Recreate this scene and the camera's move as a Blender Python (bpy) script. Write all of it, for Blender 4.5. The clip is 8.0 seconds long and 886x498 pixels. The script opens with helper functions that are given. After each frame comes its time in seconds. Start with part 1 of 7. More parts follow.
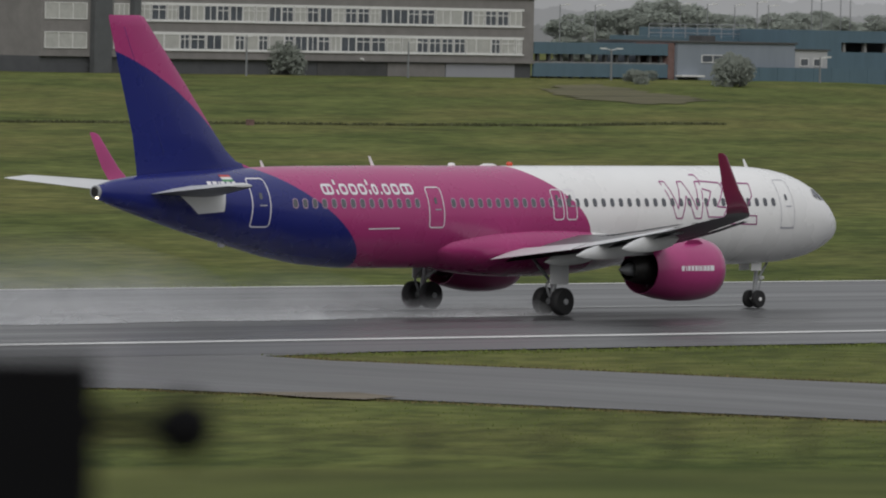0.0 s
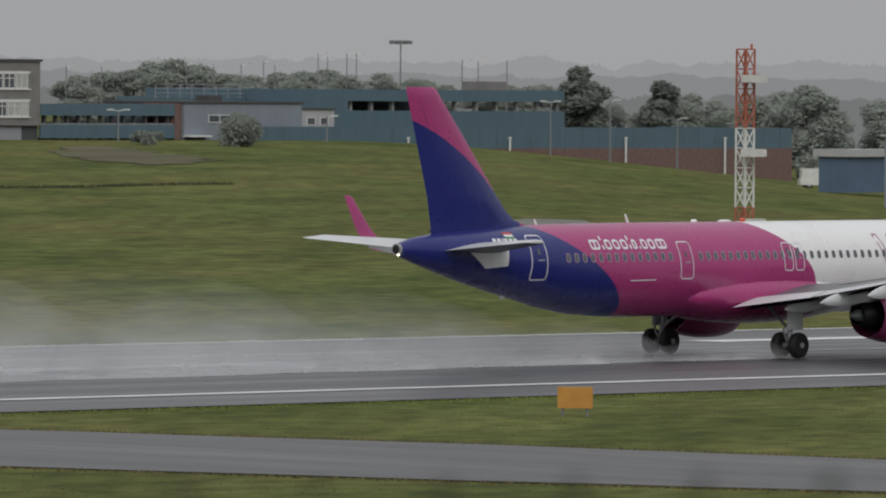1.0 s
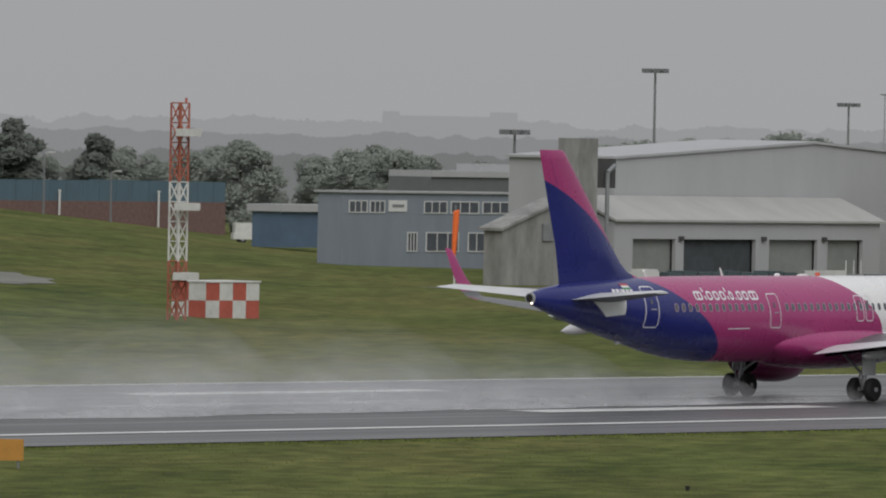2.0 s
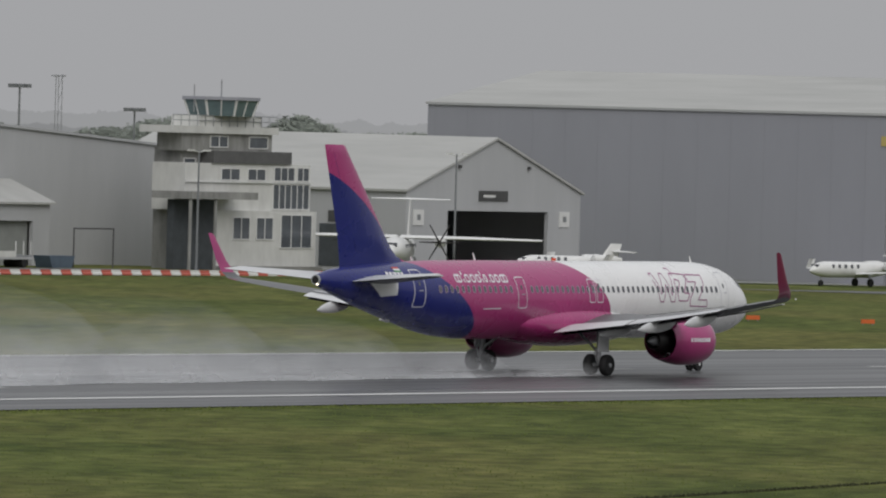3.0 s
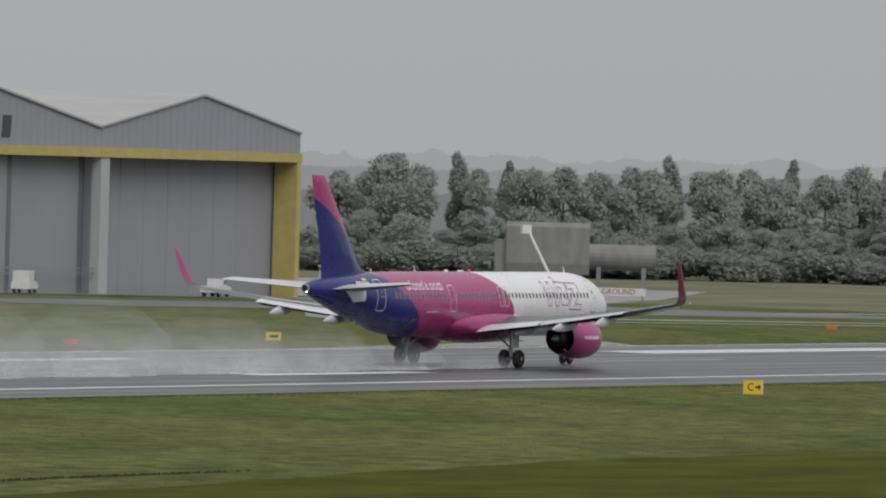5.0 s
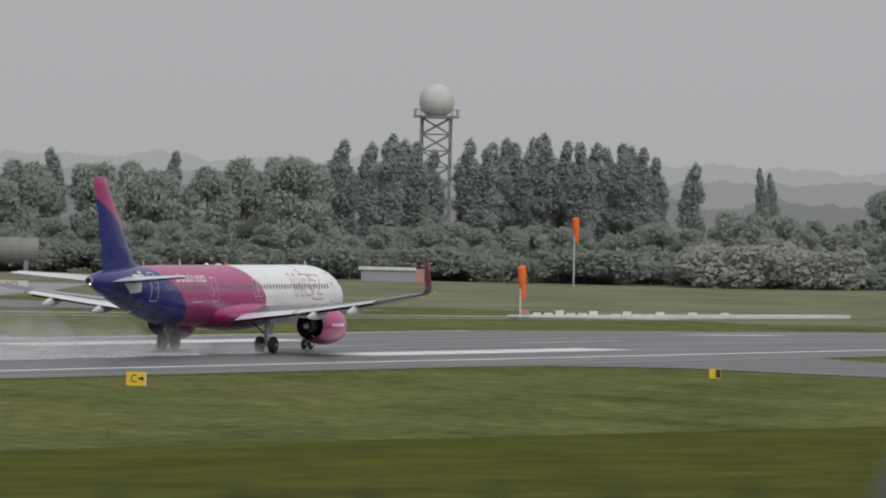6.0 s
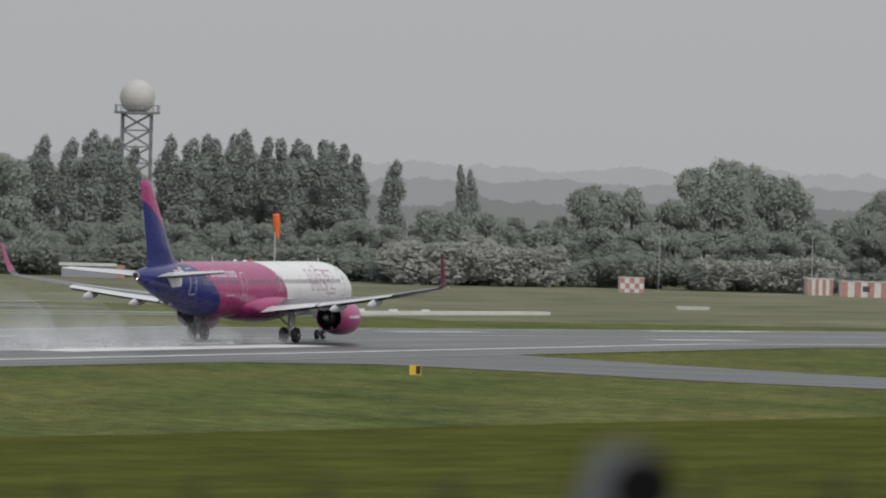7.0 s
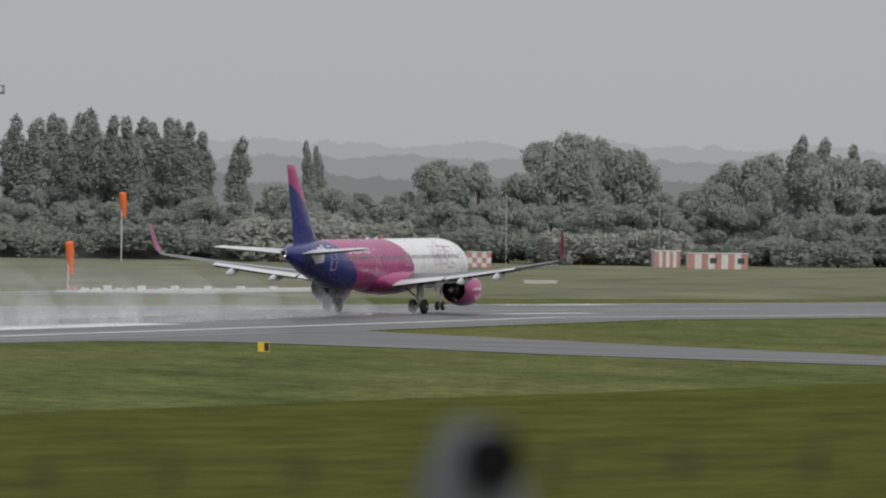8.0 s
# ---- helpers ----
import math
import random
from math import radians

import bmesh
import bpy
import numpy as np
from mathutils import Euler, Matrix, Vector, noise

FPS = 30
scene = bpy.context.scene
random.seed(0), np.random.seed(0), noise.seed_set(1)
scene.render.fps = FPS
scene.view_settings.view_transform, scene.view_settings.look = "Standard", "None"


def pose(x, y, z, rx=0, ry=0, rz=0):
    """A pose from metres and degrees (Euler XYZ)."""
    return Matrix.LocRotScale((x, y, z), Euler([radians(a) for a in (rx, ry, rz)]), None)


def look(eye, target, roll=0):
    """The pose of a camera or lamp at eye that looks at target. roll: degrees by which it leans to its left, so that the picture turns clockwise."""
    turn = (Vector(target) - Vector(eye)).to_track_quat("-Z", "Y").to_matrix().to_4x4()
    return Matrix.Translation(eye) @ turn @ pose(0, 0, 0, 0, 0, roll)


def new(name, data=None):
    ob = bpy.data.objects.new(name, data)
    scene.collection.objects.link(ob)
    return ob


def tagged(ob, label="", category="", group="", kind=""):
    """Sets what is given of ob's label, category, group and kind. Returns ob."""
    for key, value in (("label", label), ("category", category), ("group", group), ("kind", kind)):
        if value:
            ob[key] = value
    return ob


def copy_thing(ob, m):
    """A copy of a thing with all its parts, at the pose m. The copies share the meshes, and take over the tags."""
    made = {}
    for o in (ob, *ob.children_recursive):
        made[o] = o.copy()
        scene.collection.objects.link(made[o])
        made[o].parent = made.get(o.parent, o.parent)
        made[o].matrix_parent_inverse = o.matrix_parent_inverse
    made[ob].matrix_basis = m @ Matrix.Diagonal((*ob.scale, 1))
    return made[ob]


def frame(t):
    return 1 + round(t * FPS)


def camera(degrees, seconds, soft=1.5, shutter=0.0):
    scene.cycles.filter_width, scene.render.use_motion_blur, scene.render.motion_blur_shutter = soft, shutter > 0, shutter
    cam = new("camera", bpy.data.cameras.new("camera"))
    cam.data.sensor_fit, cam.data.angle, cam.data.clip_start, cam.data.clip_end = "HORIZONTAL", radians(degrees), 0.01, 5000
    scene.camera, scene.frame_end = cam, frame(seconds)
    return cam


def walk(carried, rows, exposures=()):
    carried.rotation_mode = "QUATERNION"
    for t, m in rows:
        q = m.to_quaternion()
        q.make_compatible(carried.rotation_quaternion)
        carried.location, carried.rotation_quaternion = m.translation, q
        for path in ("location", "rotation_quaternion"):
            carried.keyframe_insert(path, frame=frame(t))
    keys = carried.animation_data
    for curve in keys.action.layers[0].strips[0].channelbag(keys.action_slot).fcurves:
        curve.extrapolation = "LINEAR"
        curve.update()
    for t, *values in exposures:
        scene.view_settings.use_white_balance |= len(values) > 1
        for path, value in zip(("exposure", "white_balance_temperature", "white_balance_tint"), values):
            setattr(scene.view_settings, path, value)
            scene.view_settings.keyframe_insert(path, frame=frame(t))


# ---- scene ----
EYE = (0.0, 0.0, 12.68)
MID = 274.48   # distance of the runway's centre line
PAN = [
    (0.0, 45.172, -1.491, 1.107),
    (0.5, 43.173, -1.462, 0.814),
    (1.0, 42.11, -1.073, 0.485),
    (1.5, 40.427, -0.826, 1.549),
    (1.7, 39.665, -0.744, 1.463),
    (2.8, 34.738, -0.721, 1.207),
    (3.0, 33.392, -0.686, 1.609),
    (3.5, 31.268, -0.805, 1.275),
    (4.0, 29.58, -0.688, 0.897),
    (4.2, 29.145, -0.573, 0.822),
    (5.3, 26.326, -0.511, 1.903),
    (5.5, 25.76, -0.506, 1.988),
    (6.0, 23.24, -0.442, 1.304),
    (6.5, 22.526, -0.539, 1.258),
    (7.0, 21.37, -0.421, 1.429),
    (7.5, 20.712, -0.502, 1.14),
    (8.0, 20.412, -0.555, 0.758),
]
ROLL_OUT = [   # seconds, the nose's place
    (0.0, 295.07, 272.43), (0.5, 318.34, 272.35), (1.0, 342.0, 272.28), (1.5, 366.42, 272.21),
    (2.0, 391.5, 272.13), (2.5, 417.26, 272.06), (3.0, 443.64, 271.97), (3.5, 470.56, 271.89),
    (4.0, 497.98, 271.81), (4.5, 525.97, 271.72), (5.0, 554.43, 271.64), (5.5, 583.31, 271.56),
    (6.0, 612.58, 271.46), (6.5, 642.2, 271.38), (7.0, 672.14, 271.28), (7.5, 702.37, 271.19),
    (8.0, 732.84, 271.1),
]


def aim(yaw, pitch, roll):
    a, e = radians(yaw), radians(pitch)
    way = Vector((math.cos(a) * math.cos(e), math.sin(a) * math.cos(e), math.sin(e)))
    return look(EYE, Vector(EYE) + way * 300, roll)


cam = camera(5.529, 8.0, soft=2.0)
cam.data.dof.use_dof = True
cam.data.dof.focus_distance = 430
cam.data.dof.aperture_fstop = 5.6
walk(cam, [(t, aim(a, b, c)) for t, a, b, c in PAN], exposures=[(0, 0.0), (2, 0.0), (4, 0.09), (6.5, 0.2), (8, 0.22)])

# ---- world: a wet, overcast day ----
world = bpy.data.worlds.new("overcast")
scene.world = world
world.use_nodes = True
wn = world.node_tree.nodes
wl = world.node_tree.links
bg = wn["Background"]
sky = wn.new("ShaderNodeTexSky")
sky.sky_type = "NISHITA"
sky.sun_disc = False
sky.sun_elevation = radians(38)
sky.sun_rotation = radians(222)
sky.dust_density = 6.0
scale_sky = wn.new("ShaderNodeVectorMath")
scale_sky.operation = "SCALE"
scale_sky.inputs["Scale"].default_value = 0.05
wl.new(sky.outputs[0], scale_sky.inputs[0])
tc = wn.new("ShaderNodeTexCoord")
sep = wn.new("ShaderNodeSeparateXYZ")
wl.new(tc.outputs["Generated"], sep.inputs[0])
lift = wn.new("ShaderNodeMapRange")
lift.inputs["From Min"].default_value = 0.0
lift.inputs["From Max"].default_value = 1.0
lift.inputs["To Min"].default_value = 0.0
lift.inputs["To Max"].default_value = 1.0
wl.new(sep.outputs["Z"], lift.inputs["Value"])
cloud = wn.new("ShaderNodeMixRGB")
cloud.inputs[1].default_value = (0.375, 0.378, 0.390, 1)
cloud.inputs[2].default_value = (0.78, 0.80, 0.83, 1)
wl.new(lift.outputs[0], cloud.inputs[0])
mixsky = wn.new("ShaderNodeMixRGB")
mixsky.inputs[0].default_value = 0.06
wl.new(cloud.outputs[0], mixsky.inputs[1])
wl.new(scale_sky.outputs[0], mixsky.inputs[2])
wl.new(mixsky.outputs[0], bg.inputs["Color"])
bg.inputs["Strength"].default_value = 1.0

sun_data = bpy.data.lights.new("sun", "SUN")
sun_data.energy = 1.05
sun_data.angle = radians(40)
sun_data.color = (1.0, 0.98, 0.95)
sun = new("sun", sun_data)
sun.matrix_world = look((0, 0, 100), (85, 95, 0))


# ---- materials ----
def ramp_mix(nt, fac, a, b):
    m = nt.nodes.new("ShaderNodeMixRGB")
    m.inputs[1].default_value = (*a, 1)
    m.inputs[2].default_value = (*b, 1)
    nt.links.new(fac, m.inputs[0])
    return m.outputs[0]


def mat(name, color, rough=0.6, metal=0.0, var=0.18, size=1.0, stretch=(1, 1, 1), bump=0.0, bump_size=0.1, coat=0.0, alpha=1.0, emit=None, spec=0.5, island=0.0):
    """A surface with grain at two scales; size: metres of the larger one."""
    m = bpy.data.materials.new(name)
    m.use_nodes = True
    nt = m.node_tree
    p = nt.nodes["Principled BSDF"]
    p.inputs["Roughness"].default_value = rough
    p.inputs["Metallic"].default_value = metal
    p.inputs["Coat Weight"].default_value = coat
    p.inputs["Alpha"].default_value = alpha
    p.inputs["Specular IOR Level"].default_value = spec
    co = nt.nodes.new("ShaderNodeTexCoord")
    mp = nt.nodes.new("ShaderNodeMapping")
    mp.inputs["Scale"].default_value = [s / size for s in stretch]
    nt.links.new(co.outputs["Object"], mp.inputs["Vector"])
    n1 = nt.nodes.new("ShaderNodeTexNoise")
    n1.inputs["Scale"].default_value = 1.0
    n1.inputs["Detail"].default_value = 5.0
    n1.inputs["Roughness"].default_value = 0.65
    nt.links.new(mp.outputs[0], n1.inputs["Vector"])
    con = nt.nodes.new("ShaderNodeMapRange")
    con.inputs["From Min"].default_value = 0.3
    con.inputs["From Max"].default_value = 0.7
    nt.links.new(n1.outputs["Fac"], con.inputs["Value"])
    lo = [c * (1 - var) for c in color]
    hi = [min(1, c * (1 + var)) for c in color]
    out = ramp_mix(nt, con.outputs[0], lo, hi)
    if island:
        info = nt.nodes.new("ShaderNodeNewGeometry")
        hsv = nt.nodes.new("ShaderNodeHueSaturation")
        rng = nt.nodes.new("ShaderNodeMapRange")
        rng.inputs["To Min"].default_value = 1 - island
        rng.inputs["To Max"].default_value = 1 + island
        nt.links.new(info.outputs["Random Per Island"], rng.inputs["Value"])
        nt.links.new(rng.outputs[0], hsv.inputs["Value"])
        nt.links.new(out, hsv.inputs["Color"])
        out = hsv.outputs[0]
    nt.links.new(out, p.inputs["Base Color"])
    if bump:
        n2 = nt.nodes.new("ShaderNodeTexNoise")
        n2.inputs["Scale"].default_value = 1 / bump_size
        n2.inputs["Detail"].default_value = 3.0
        nt.links.new(co.outputs["Object"], n2.inputs["Vector"])
        b = nt.nodes.new("ShaderNodeBump")
        b.inputs["Strength"].default_value = bump
        b.inputs["Distance"].default_value = bump_size * 0.5
        nt.links.new(n2.outputs["Fac"], b.inputs["Height"])
        nt.links.new(b.outputs[0], p.inputs["Normal"])
    if emit:
        p.inputs["Emission Color"].default_value = (*emit[:3], 1)
        p.inputs["Emission Strength"].default_value = emit[3]
    return m


def glow_mat(name, color, strength):
    m = bpy.data.materials.new(name)
    m.use_nodes = True
    p = m.node_tree.nodes["Principled BSDF"]
    p.inputs["Base Color"].default_value = (*color, 1)
    p.inputs["Emission Color"].default_value = (*color, 1)
    p.inputs["Emission Strength"].default_value = strength
    return m


def grass_mat():
    """Mown airfield grass: long streaks, yellowed patches, fine tufts."""
    m = bpy.data.materials.new("airfield_grass")
    m.use_nodes = True
    nt = m.node_tree
    p = nt.nodes["Principled BSDF"]
    p.inputs["Roughness"].default_value = 0.9
    p.inputs["Specular IOR Level"].default_value = 0.06
    co = nt.nodes.new("ShaderNodeTexCoord")

    def tex(scale, detail, lo, hi, turn=4):
        mp = nt.nodes.new("ShaderNodeMapping")
        mp.vector_type = "TEXTURE"
        mp.inputs["Scale"].default_value = [1 / k for k in scale]
        mp.inputs["Rotation"].default_value = (0, 0, radians(turn))
        nt.links.new(co.outputs["Object"], mp.inputs["Vector"])
        n = nt.nodes.new("ShaderNodeTexNoise")
        n.inputs["Scale"].default_value = 1.0
        n.inputs["Detail"].default_value = detail
        n.inputs["Roughness"].default_value = 0.6
        nt.links.new(mp.outputs[0], n.inputs["Vector"])
        r = nt.nodes.new("ShaderNodeMapRange")
        r.inputs["From Min"].default_value = lo
        r.inputs["From Max"].default_value = hi
        nt.links.new(n.outputs["Fac"], r.inputs["Value"])
        return r.outputs[0]

    streak = tex((0.05, 0.11, 0.05), 6, 0.3, 0.7, 32)
    patch = tex((0.018, 0.045, 0.02), 5, 0.42, 0.64, 36)
    tuft = tex((0.36, 0.6, 0.45), 7, 0.38, 0.62, 28)
    base = ramp_mix(nt, streak, (0.048, 0.068, 0.017), (0.132, 0.152, 0.047))
    dry = nt.nodes.new("ShaderNodeMixRGB")
    dry.inputs[2].default_value = (0.165, 0.145, 0.055, 1)
    half = nt.nodes.new("ShaderNodeMath")
    half.operation = "MULTIPLY"
    half.inputs[1].default_value = 0.5
    nt.links.new(patch, half.inputs[0])
    nt.links.new(half.outputs[0], dry.inputs[0])
    nt.links.new(base, dry.inputs[1])
    mul = nt.nodes.new("ShaderNodeMixRGB")
    mul.blend_type = "MULTIPLY"
    mul.inputs[0].default_value = 0.6
    nt.links.new(dry.outputs[0], mul.inputs[1])
    nt.links.new(ramp_mix(nt, tuft, (0.42, 0.46, 0.38), (1.4, 1.36, 1.25)), mul.inputs[2])
    nt.links.new(mul.outputs[0], p.inputs["Base Color"])
    b = nt.nodes.new("ShaderNodeBump")
    b.inputs["Strength"].default_value = 0.5
    b.inputs["Distance"].default_value = 0.15
    nt.links.new(tuft, b.inputs["Height"])
    nt.links.new(b.outputs[0], p.inputs["Normal"])
    return m


def wet_mat(name, dark, light, rough_lo, rough_hi, stretch):
    """Wet asphalt: worn, rubbered lanes lengthwise, puddled sheen that comes and goes."""
    m = bpy.data.materials.new(name)
    m.use_nodes = True
    nt = m.node_tree
    p = nt.nodes["Principled BSDF"]
    co = nt.nodes.new("ShaderNodeTexCoord")

    def tex(scale, detail, lo=0.3, hi=0.7):
        mp = nt.nodes.new("ShaderNodeMapping")
        mp.inputs["Scale"].default_value = scale
        nt.links.new(co.outputs["Object"], mp.inputs["Vector"])
        n = nt.nodes.new("ShaderNodeTexNoise")
        n.inputs["Scale"].default_value = 1.0
        n.inputs["Detail"].default_value = detail
        n.inputs["Roughness"].default_value = 0.6
        nt.links.new(mp.outputs[0], n.inputs["Vector"])
        r = nt.nodes.new("ShaderNodeMapRange")
        r.inputs["From Min"].default_value = lo
        r.inputs["From Max"].default_value = hi
        nt.links.new(n.outputs["Fac"], r.inputs["Value"])
        return r.outputs[0]

    lanes = tex(stretch, 5)
    grain = tex((0.8, 0.8, 0.8), 6)
    nt.links.new(ramp_mix(nt, lanes, dark, light), p.inputs["Base Color"])
    rr = nt.nodes.new("ShaderNodeMapRange")
    rr.inputs["To Min"].default_value = rough_lo
    rr.inputs["To Max"].default_value = rough_hi
    nt.links.new(lanes, rr.inputs["Value"])
    nt.links.new(rr.outputs[0], p.inputs["Roughness"])
    b = nt.nodes.new("ShaderNodeBump")
    b.inputs["Strength"].default_value = 0.35
    b.inputs["Distance"].default_value = 0.02
    nt.links.new(grain, b.inputs["Height"])
    nt.links.new(b.outputs[0], p.inputs["Normal"])
    return m


def livery_mat():
    """Fuselage paint: blue tail, magenta middle and white front, parted by curved edges; fin with a magenta tip."""
    m = bpy.data.materials.new("livery_paint")
    m.use_nodes = True
    nt = m.node_tree
    p = nt.nodes["Principled BSDF"]
    p.inputs["Roughness"].default_value = 0.28
    p.inputs["Coat Weight"].default_value = 0.22
    p.inputs["Coat Roughness"].default_value = 0.12
    co = nt.nodes.new("ShaderNodeTexCoord")
    sp = nt.nodes.new("ShaderNodeSeparateXYZ")
    nt.links.new(co.outputs["Object"], sp.inputs[0])
    X, Z = sp.outputs["X"], sp.outputs["Z"]

    def op(kind, a, b=0.0, c=0.0):
        n = nt.nodes.new("ShaderNodeMath")
        n.operation = kind
        for i, v in enumerate((a, b, c)):
            if isinstance(v, (int, float)):
                n.inputs[i].default_value = v
            else:
                nt.links.new(v, n.inputs[i])
        return n.outputs[0]

    def edge(x0, z0, a, b, top):
        u = op("MINIMUM", op("MAXIMUM", op("SUBTRACT", z0, Z), 0.0), top)
        line = op("ADD", op("MULTIPLY", u, op("MULTIPLY_ADD", u, b, a)), x0)
        return op("GREATER_THAN", X, line)

    is_mag = edge(-36.4, 6.1, 2.141, -0.184, 5.0)
    is_white = edge(-21.3, 6.15, 2.263, -0.347, 3.2)
    # magenta on the fin lies above a slightly bowed line
    fx = op("ADD", X, 43.7)
    bow = op("MULTIPLY_ADD", fx, -0.0416, -0.338)
    fin_line = op("MULTIPLY_ADD", fx, bow, 10.75)
    on_fin = op("MULTIPLY", op("GREATER_THAN", Z, 6.35), op("GREATER_THAN", Z, fin_line))
    any_mag = op("MAXIMUM", is_mag, on_fin)
    n = nt.nodes.new("ShaderNodeTexNoise")
    n.inputs["Scale"].default_value = 0.6
    n.inputs["Detail"].default_value = 6.0
    nt.links.new(co.outputs["Object"], n.inputs["Vector"])
    c1 = nt.nodes.new("ShaderNodeMixRGB")
    c1.inputs[1].default_value = (0.008, 0.014, 0.150, 1)
    c1.inputs[2].default_value = (0.37, 0.034, 0.165, 1)
    nt.links.new(any_mag, c1.inputs[0])
    c2 = nt.nodes.new("ShaderNodeMixRGB")
    c2.inputs[2].default_value = (0.80, 0.80, 0.80, 1)
    nt.links.new(is_white, c2.inputs[0])
    nt.links.new(c1.outputs[0], c2.inputs[1])
    dirt = nt.nodes.new("ShaderNodeMixRGB")
    dirt.blend_type = "MULTIPLY"
    dirt.inputs[0].default_value = 0.35
    nt.links.new(c2.outputs[0], dirt.inputs[1])
    nt.links.new(ramp_mix(nt, n.outputs["Fac"], (0.72, 0.72, 0.72), (1.1, 1.1, 1.1)), dirt.inputs[2])
    nt.links.new(dirt.outputs[0], p.inputs["Base Color"])
    nt.links.new(op("MULTIPLY_ADD", n.outputs["Fac"], 0.2, 0.18), p.inputs["Roughness"])
    return m


GRASS = grass_mat()
RUNWAY = wet_mat("wet_runway_asphalt", (0.035, 0.036, 0.038), (0.075, 0.076, 0.078), 0.27, 0.52, (0.012, 0.35, 1))
TAXI = wet_mat("wet_taxiway_asphalt", (0.05, 0.05, 0.05), (0.09, 0.09, 0.09), 0.34, 0.6, (0.25, 0.03, 1))
APRON = wet_mat("wet_apron_concrete", (0.16, 0.16, 0.155), (0.26, 0.26, 0.25), 0.35, 0.6, (0.05, 0.05, 1))
MARK = mat("worn_white_marking", (0.62, 0.62, 0.61), 0.45, var=0.3, size=3.0, stretch=(0.5, 2, 1))
LIVERY = livery_mat()
MAGENTA = mat("magenta_paint", (0.37, 0.034, 0.165), 0.28, var=0.1, size=2, coat=0.35)
BURGUNDY = mat("burgundy_paint", (0.17, 0.012, 0.055), 0.3, var=0.1, size=2, coat=0.3)
BLUE = mat("deep_blue_paint", (0.008, 0.014, 0.15), 0.28, var=0.1, size=2, coat=0.35)
WHITE = mat("white_gloss_paint", (0.8, 0.8, 0.8), 0.3, var=0.05, size=2, coat=0.3)
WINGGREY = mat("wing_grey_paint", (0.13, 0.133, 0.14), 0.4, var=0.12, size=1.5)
# Underside shade put into the colour, for faces that look down.
WINGSHADE = mat("painted_wing_shade", (0.075, 0.077, 0.085), 0.45, var=0.2, size=1.2, stretch=(1, 0.3, 1))
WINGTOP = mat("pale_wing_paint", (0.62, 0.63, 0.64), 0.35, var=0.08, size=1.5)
DARKMETAL = mat("dark_hot_metal", (0.035, 0.033, 0.032), 0.45, 0.6, var=0.3, size=0.4)
STEEL = mat("gear_steel", (0.33, 0.34, 0.35), 0.4, 0.3, var=0.15, size=0.3)
TYRE = mat("tyre_rubber", (0.012, 0.012, 0.013), 0.75, var=0.2, size=0.2)
GLASSDARK = mat("dark_cabin_glass", (0.10, 0.105, 0.12), 0.2, var=0.1, size=0.3)
LINEWHITE = mat("pale_outline_paint", (0.72, 0.70, 0.74), 0.4, var=0.03)
WINDOWRIM = mat("window_rim_paint", (0.45, 0.30, 0.42), 0.4, var=0.05)
LINEGREY = mat("grey_outline_paint", (0.33, 0.33, 0.38), 0.4, var=0.03)


# ---- mesh helpers ----
def box(bm, lo, hi, m=None):
    vs = [bm.verts.new((x, y, z)) for z in (lo[2], hi[2]) for y in (lo[1], hi[1]) for x in (lo[0], hi[0])]
    for f in ((0, 2, 3, 1), (4, 5, 7, 6), (0, 1, 5, 4), (2, 6, 7, 3), (0, 4, 6, 2), (1, 3, 7, 5)):
        bm.faces.new([vs[i] for i in f])
    if m is not None:
        for v in vs:
            v.co = m @ v.co
    return vs


def rod(bm, a, b, r, n=8, r2=None):
    """A round bar from a to b."""
    a, b = Vector(a), Vector(b)
    q = (b - a).to_track_quat("Z", "Y")
    r2 = r if r2 is None else r2
    rings = []
    for c, rad in ((a, r), (b, r2)):
        rings.append([bm.verts.new(c + q @ Vector((math.cos(k * math.tau / n) * rad, math.sin(k * math.tau / n) * rad, 0))) for k in range(n)])
    for k in range(n):
        bm.faces.new((rings[0][k], rings[0][(k + 1) % n], rings[1][(k + 1) % n], rings[1][k]))
    bm.faces.new(rings[0][::-1])
    bm.faces.new(rings[1])


def loft(bm, rings, caps=True):
    """A skin over closed rings of points."""
    vs = [[bm.verts.new(p) for p in ring] for ring in rings]
    n = len(vs[0])
    for a, b in zip(vs, vs[1:]):
        for k in range(n):
            bm.faces.new((a[k], a[(k + 1) % n], b[(k + 1) % n], b[k]))
    if caps:
        bm.faces.new(vs[0][::-1])
        bm.faces.new(vs[-1])
    return vs


def prism(bm, outline, lo, hi, axis=1):
    """An outline (pairs) pushed along an axis; the pairs are the two other axes in order."""
    def at(p, d):
        q = list(p)
        q.insert(axis, d)
        return q
    a = [bm.verts.new(at(p, lo)) for p in outline]
    b = [bm.verts.new(at(p, hi)) for p in outline]
    n = len(a)
    for k in range(n):
        bm.faces.new((a[k], a[(k + 1) % n], b[(k + 1) % n], b[k]))
    bm.faces.new(a[::-1])
    bm.faces.new(b)


def mesh_of(name, bm, material, smooth=False):
    bmesh.ops.recalc_face_normals(bm, faces=bm.faces)
    if max((abs(f.normal.z) for f in bm.faces), default=0) > 0.5 and min((f.normal.z for f in bm.faces), default=1) < -0.3 and all(f.normal.z < 0.02 for f in bm.faces):
        bmesh.ops.reverse_faces(bm, faces=bm.faces)
    me = bpy.data.meshes.new(name)
    bm.to_mesh(me)
    bm.free()
    if smooth:
        me.shade_smooth()
        me.set_sharp_from_angle(angle=radians(38))
    for k in (material if isinstance(material, (list, tuple)) else [material]):
        me.materials.append(k)
    return me


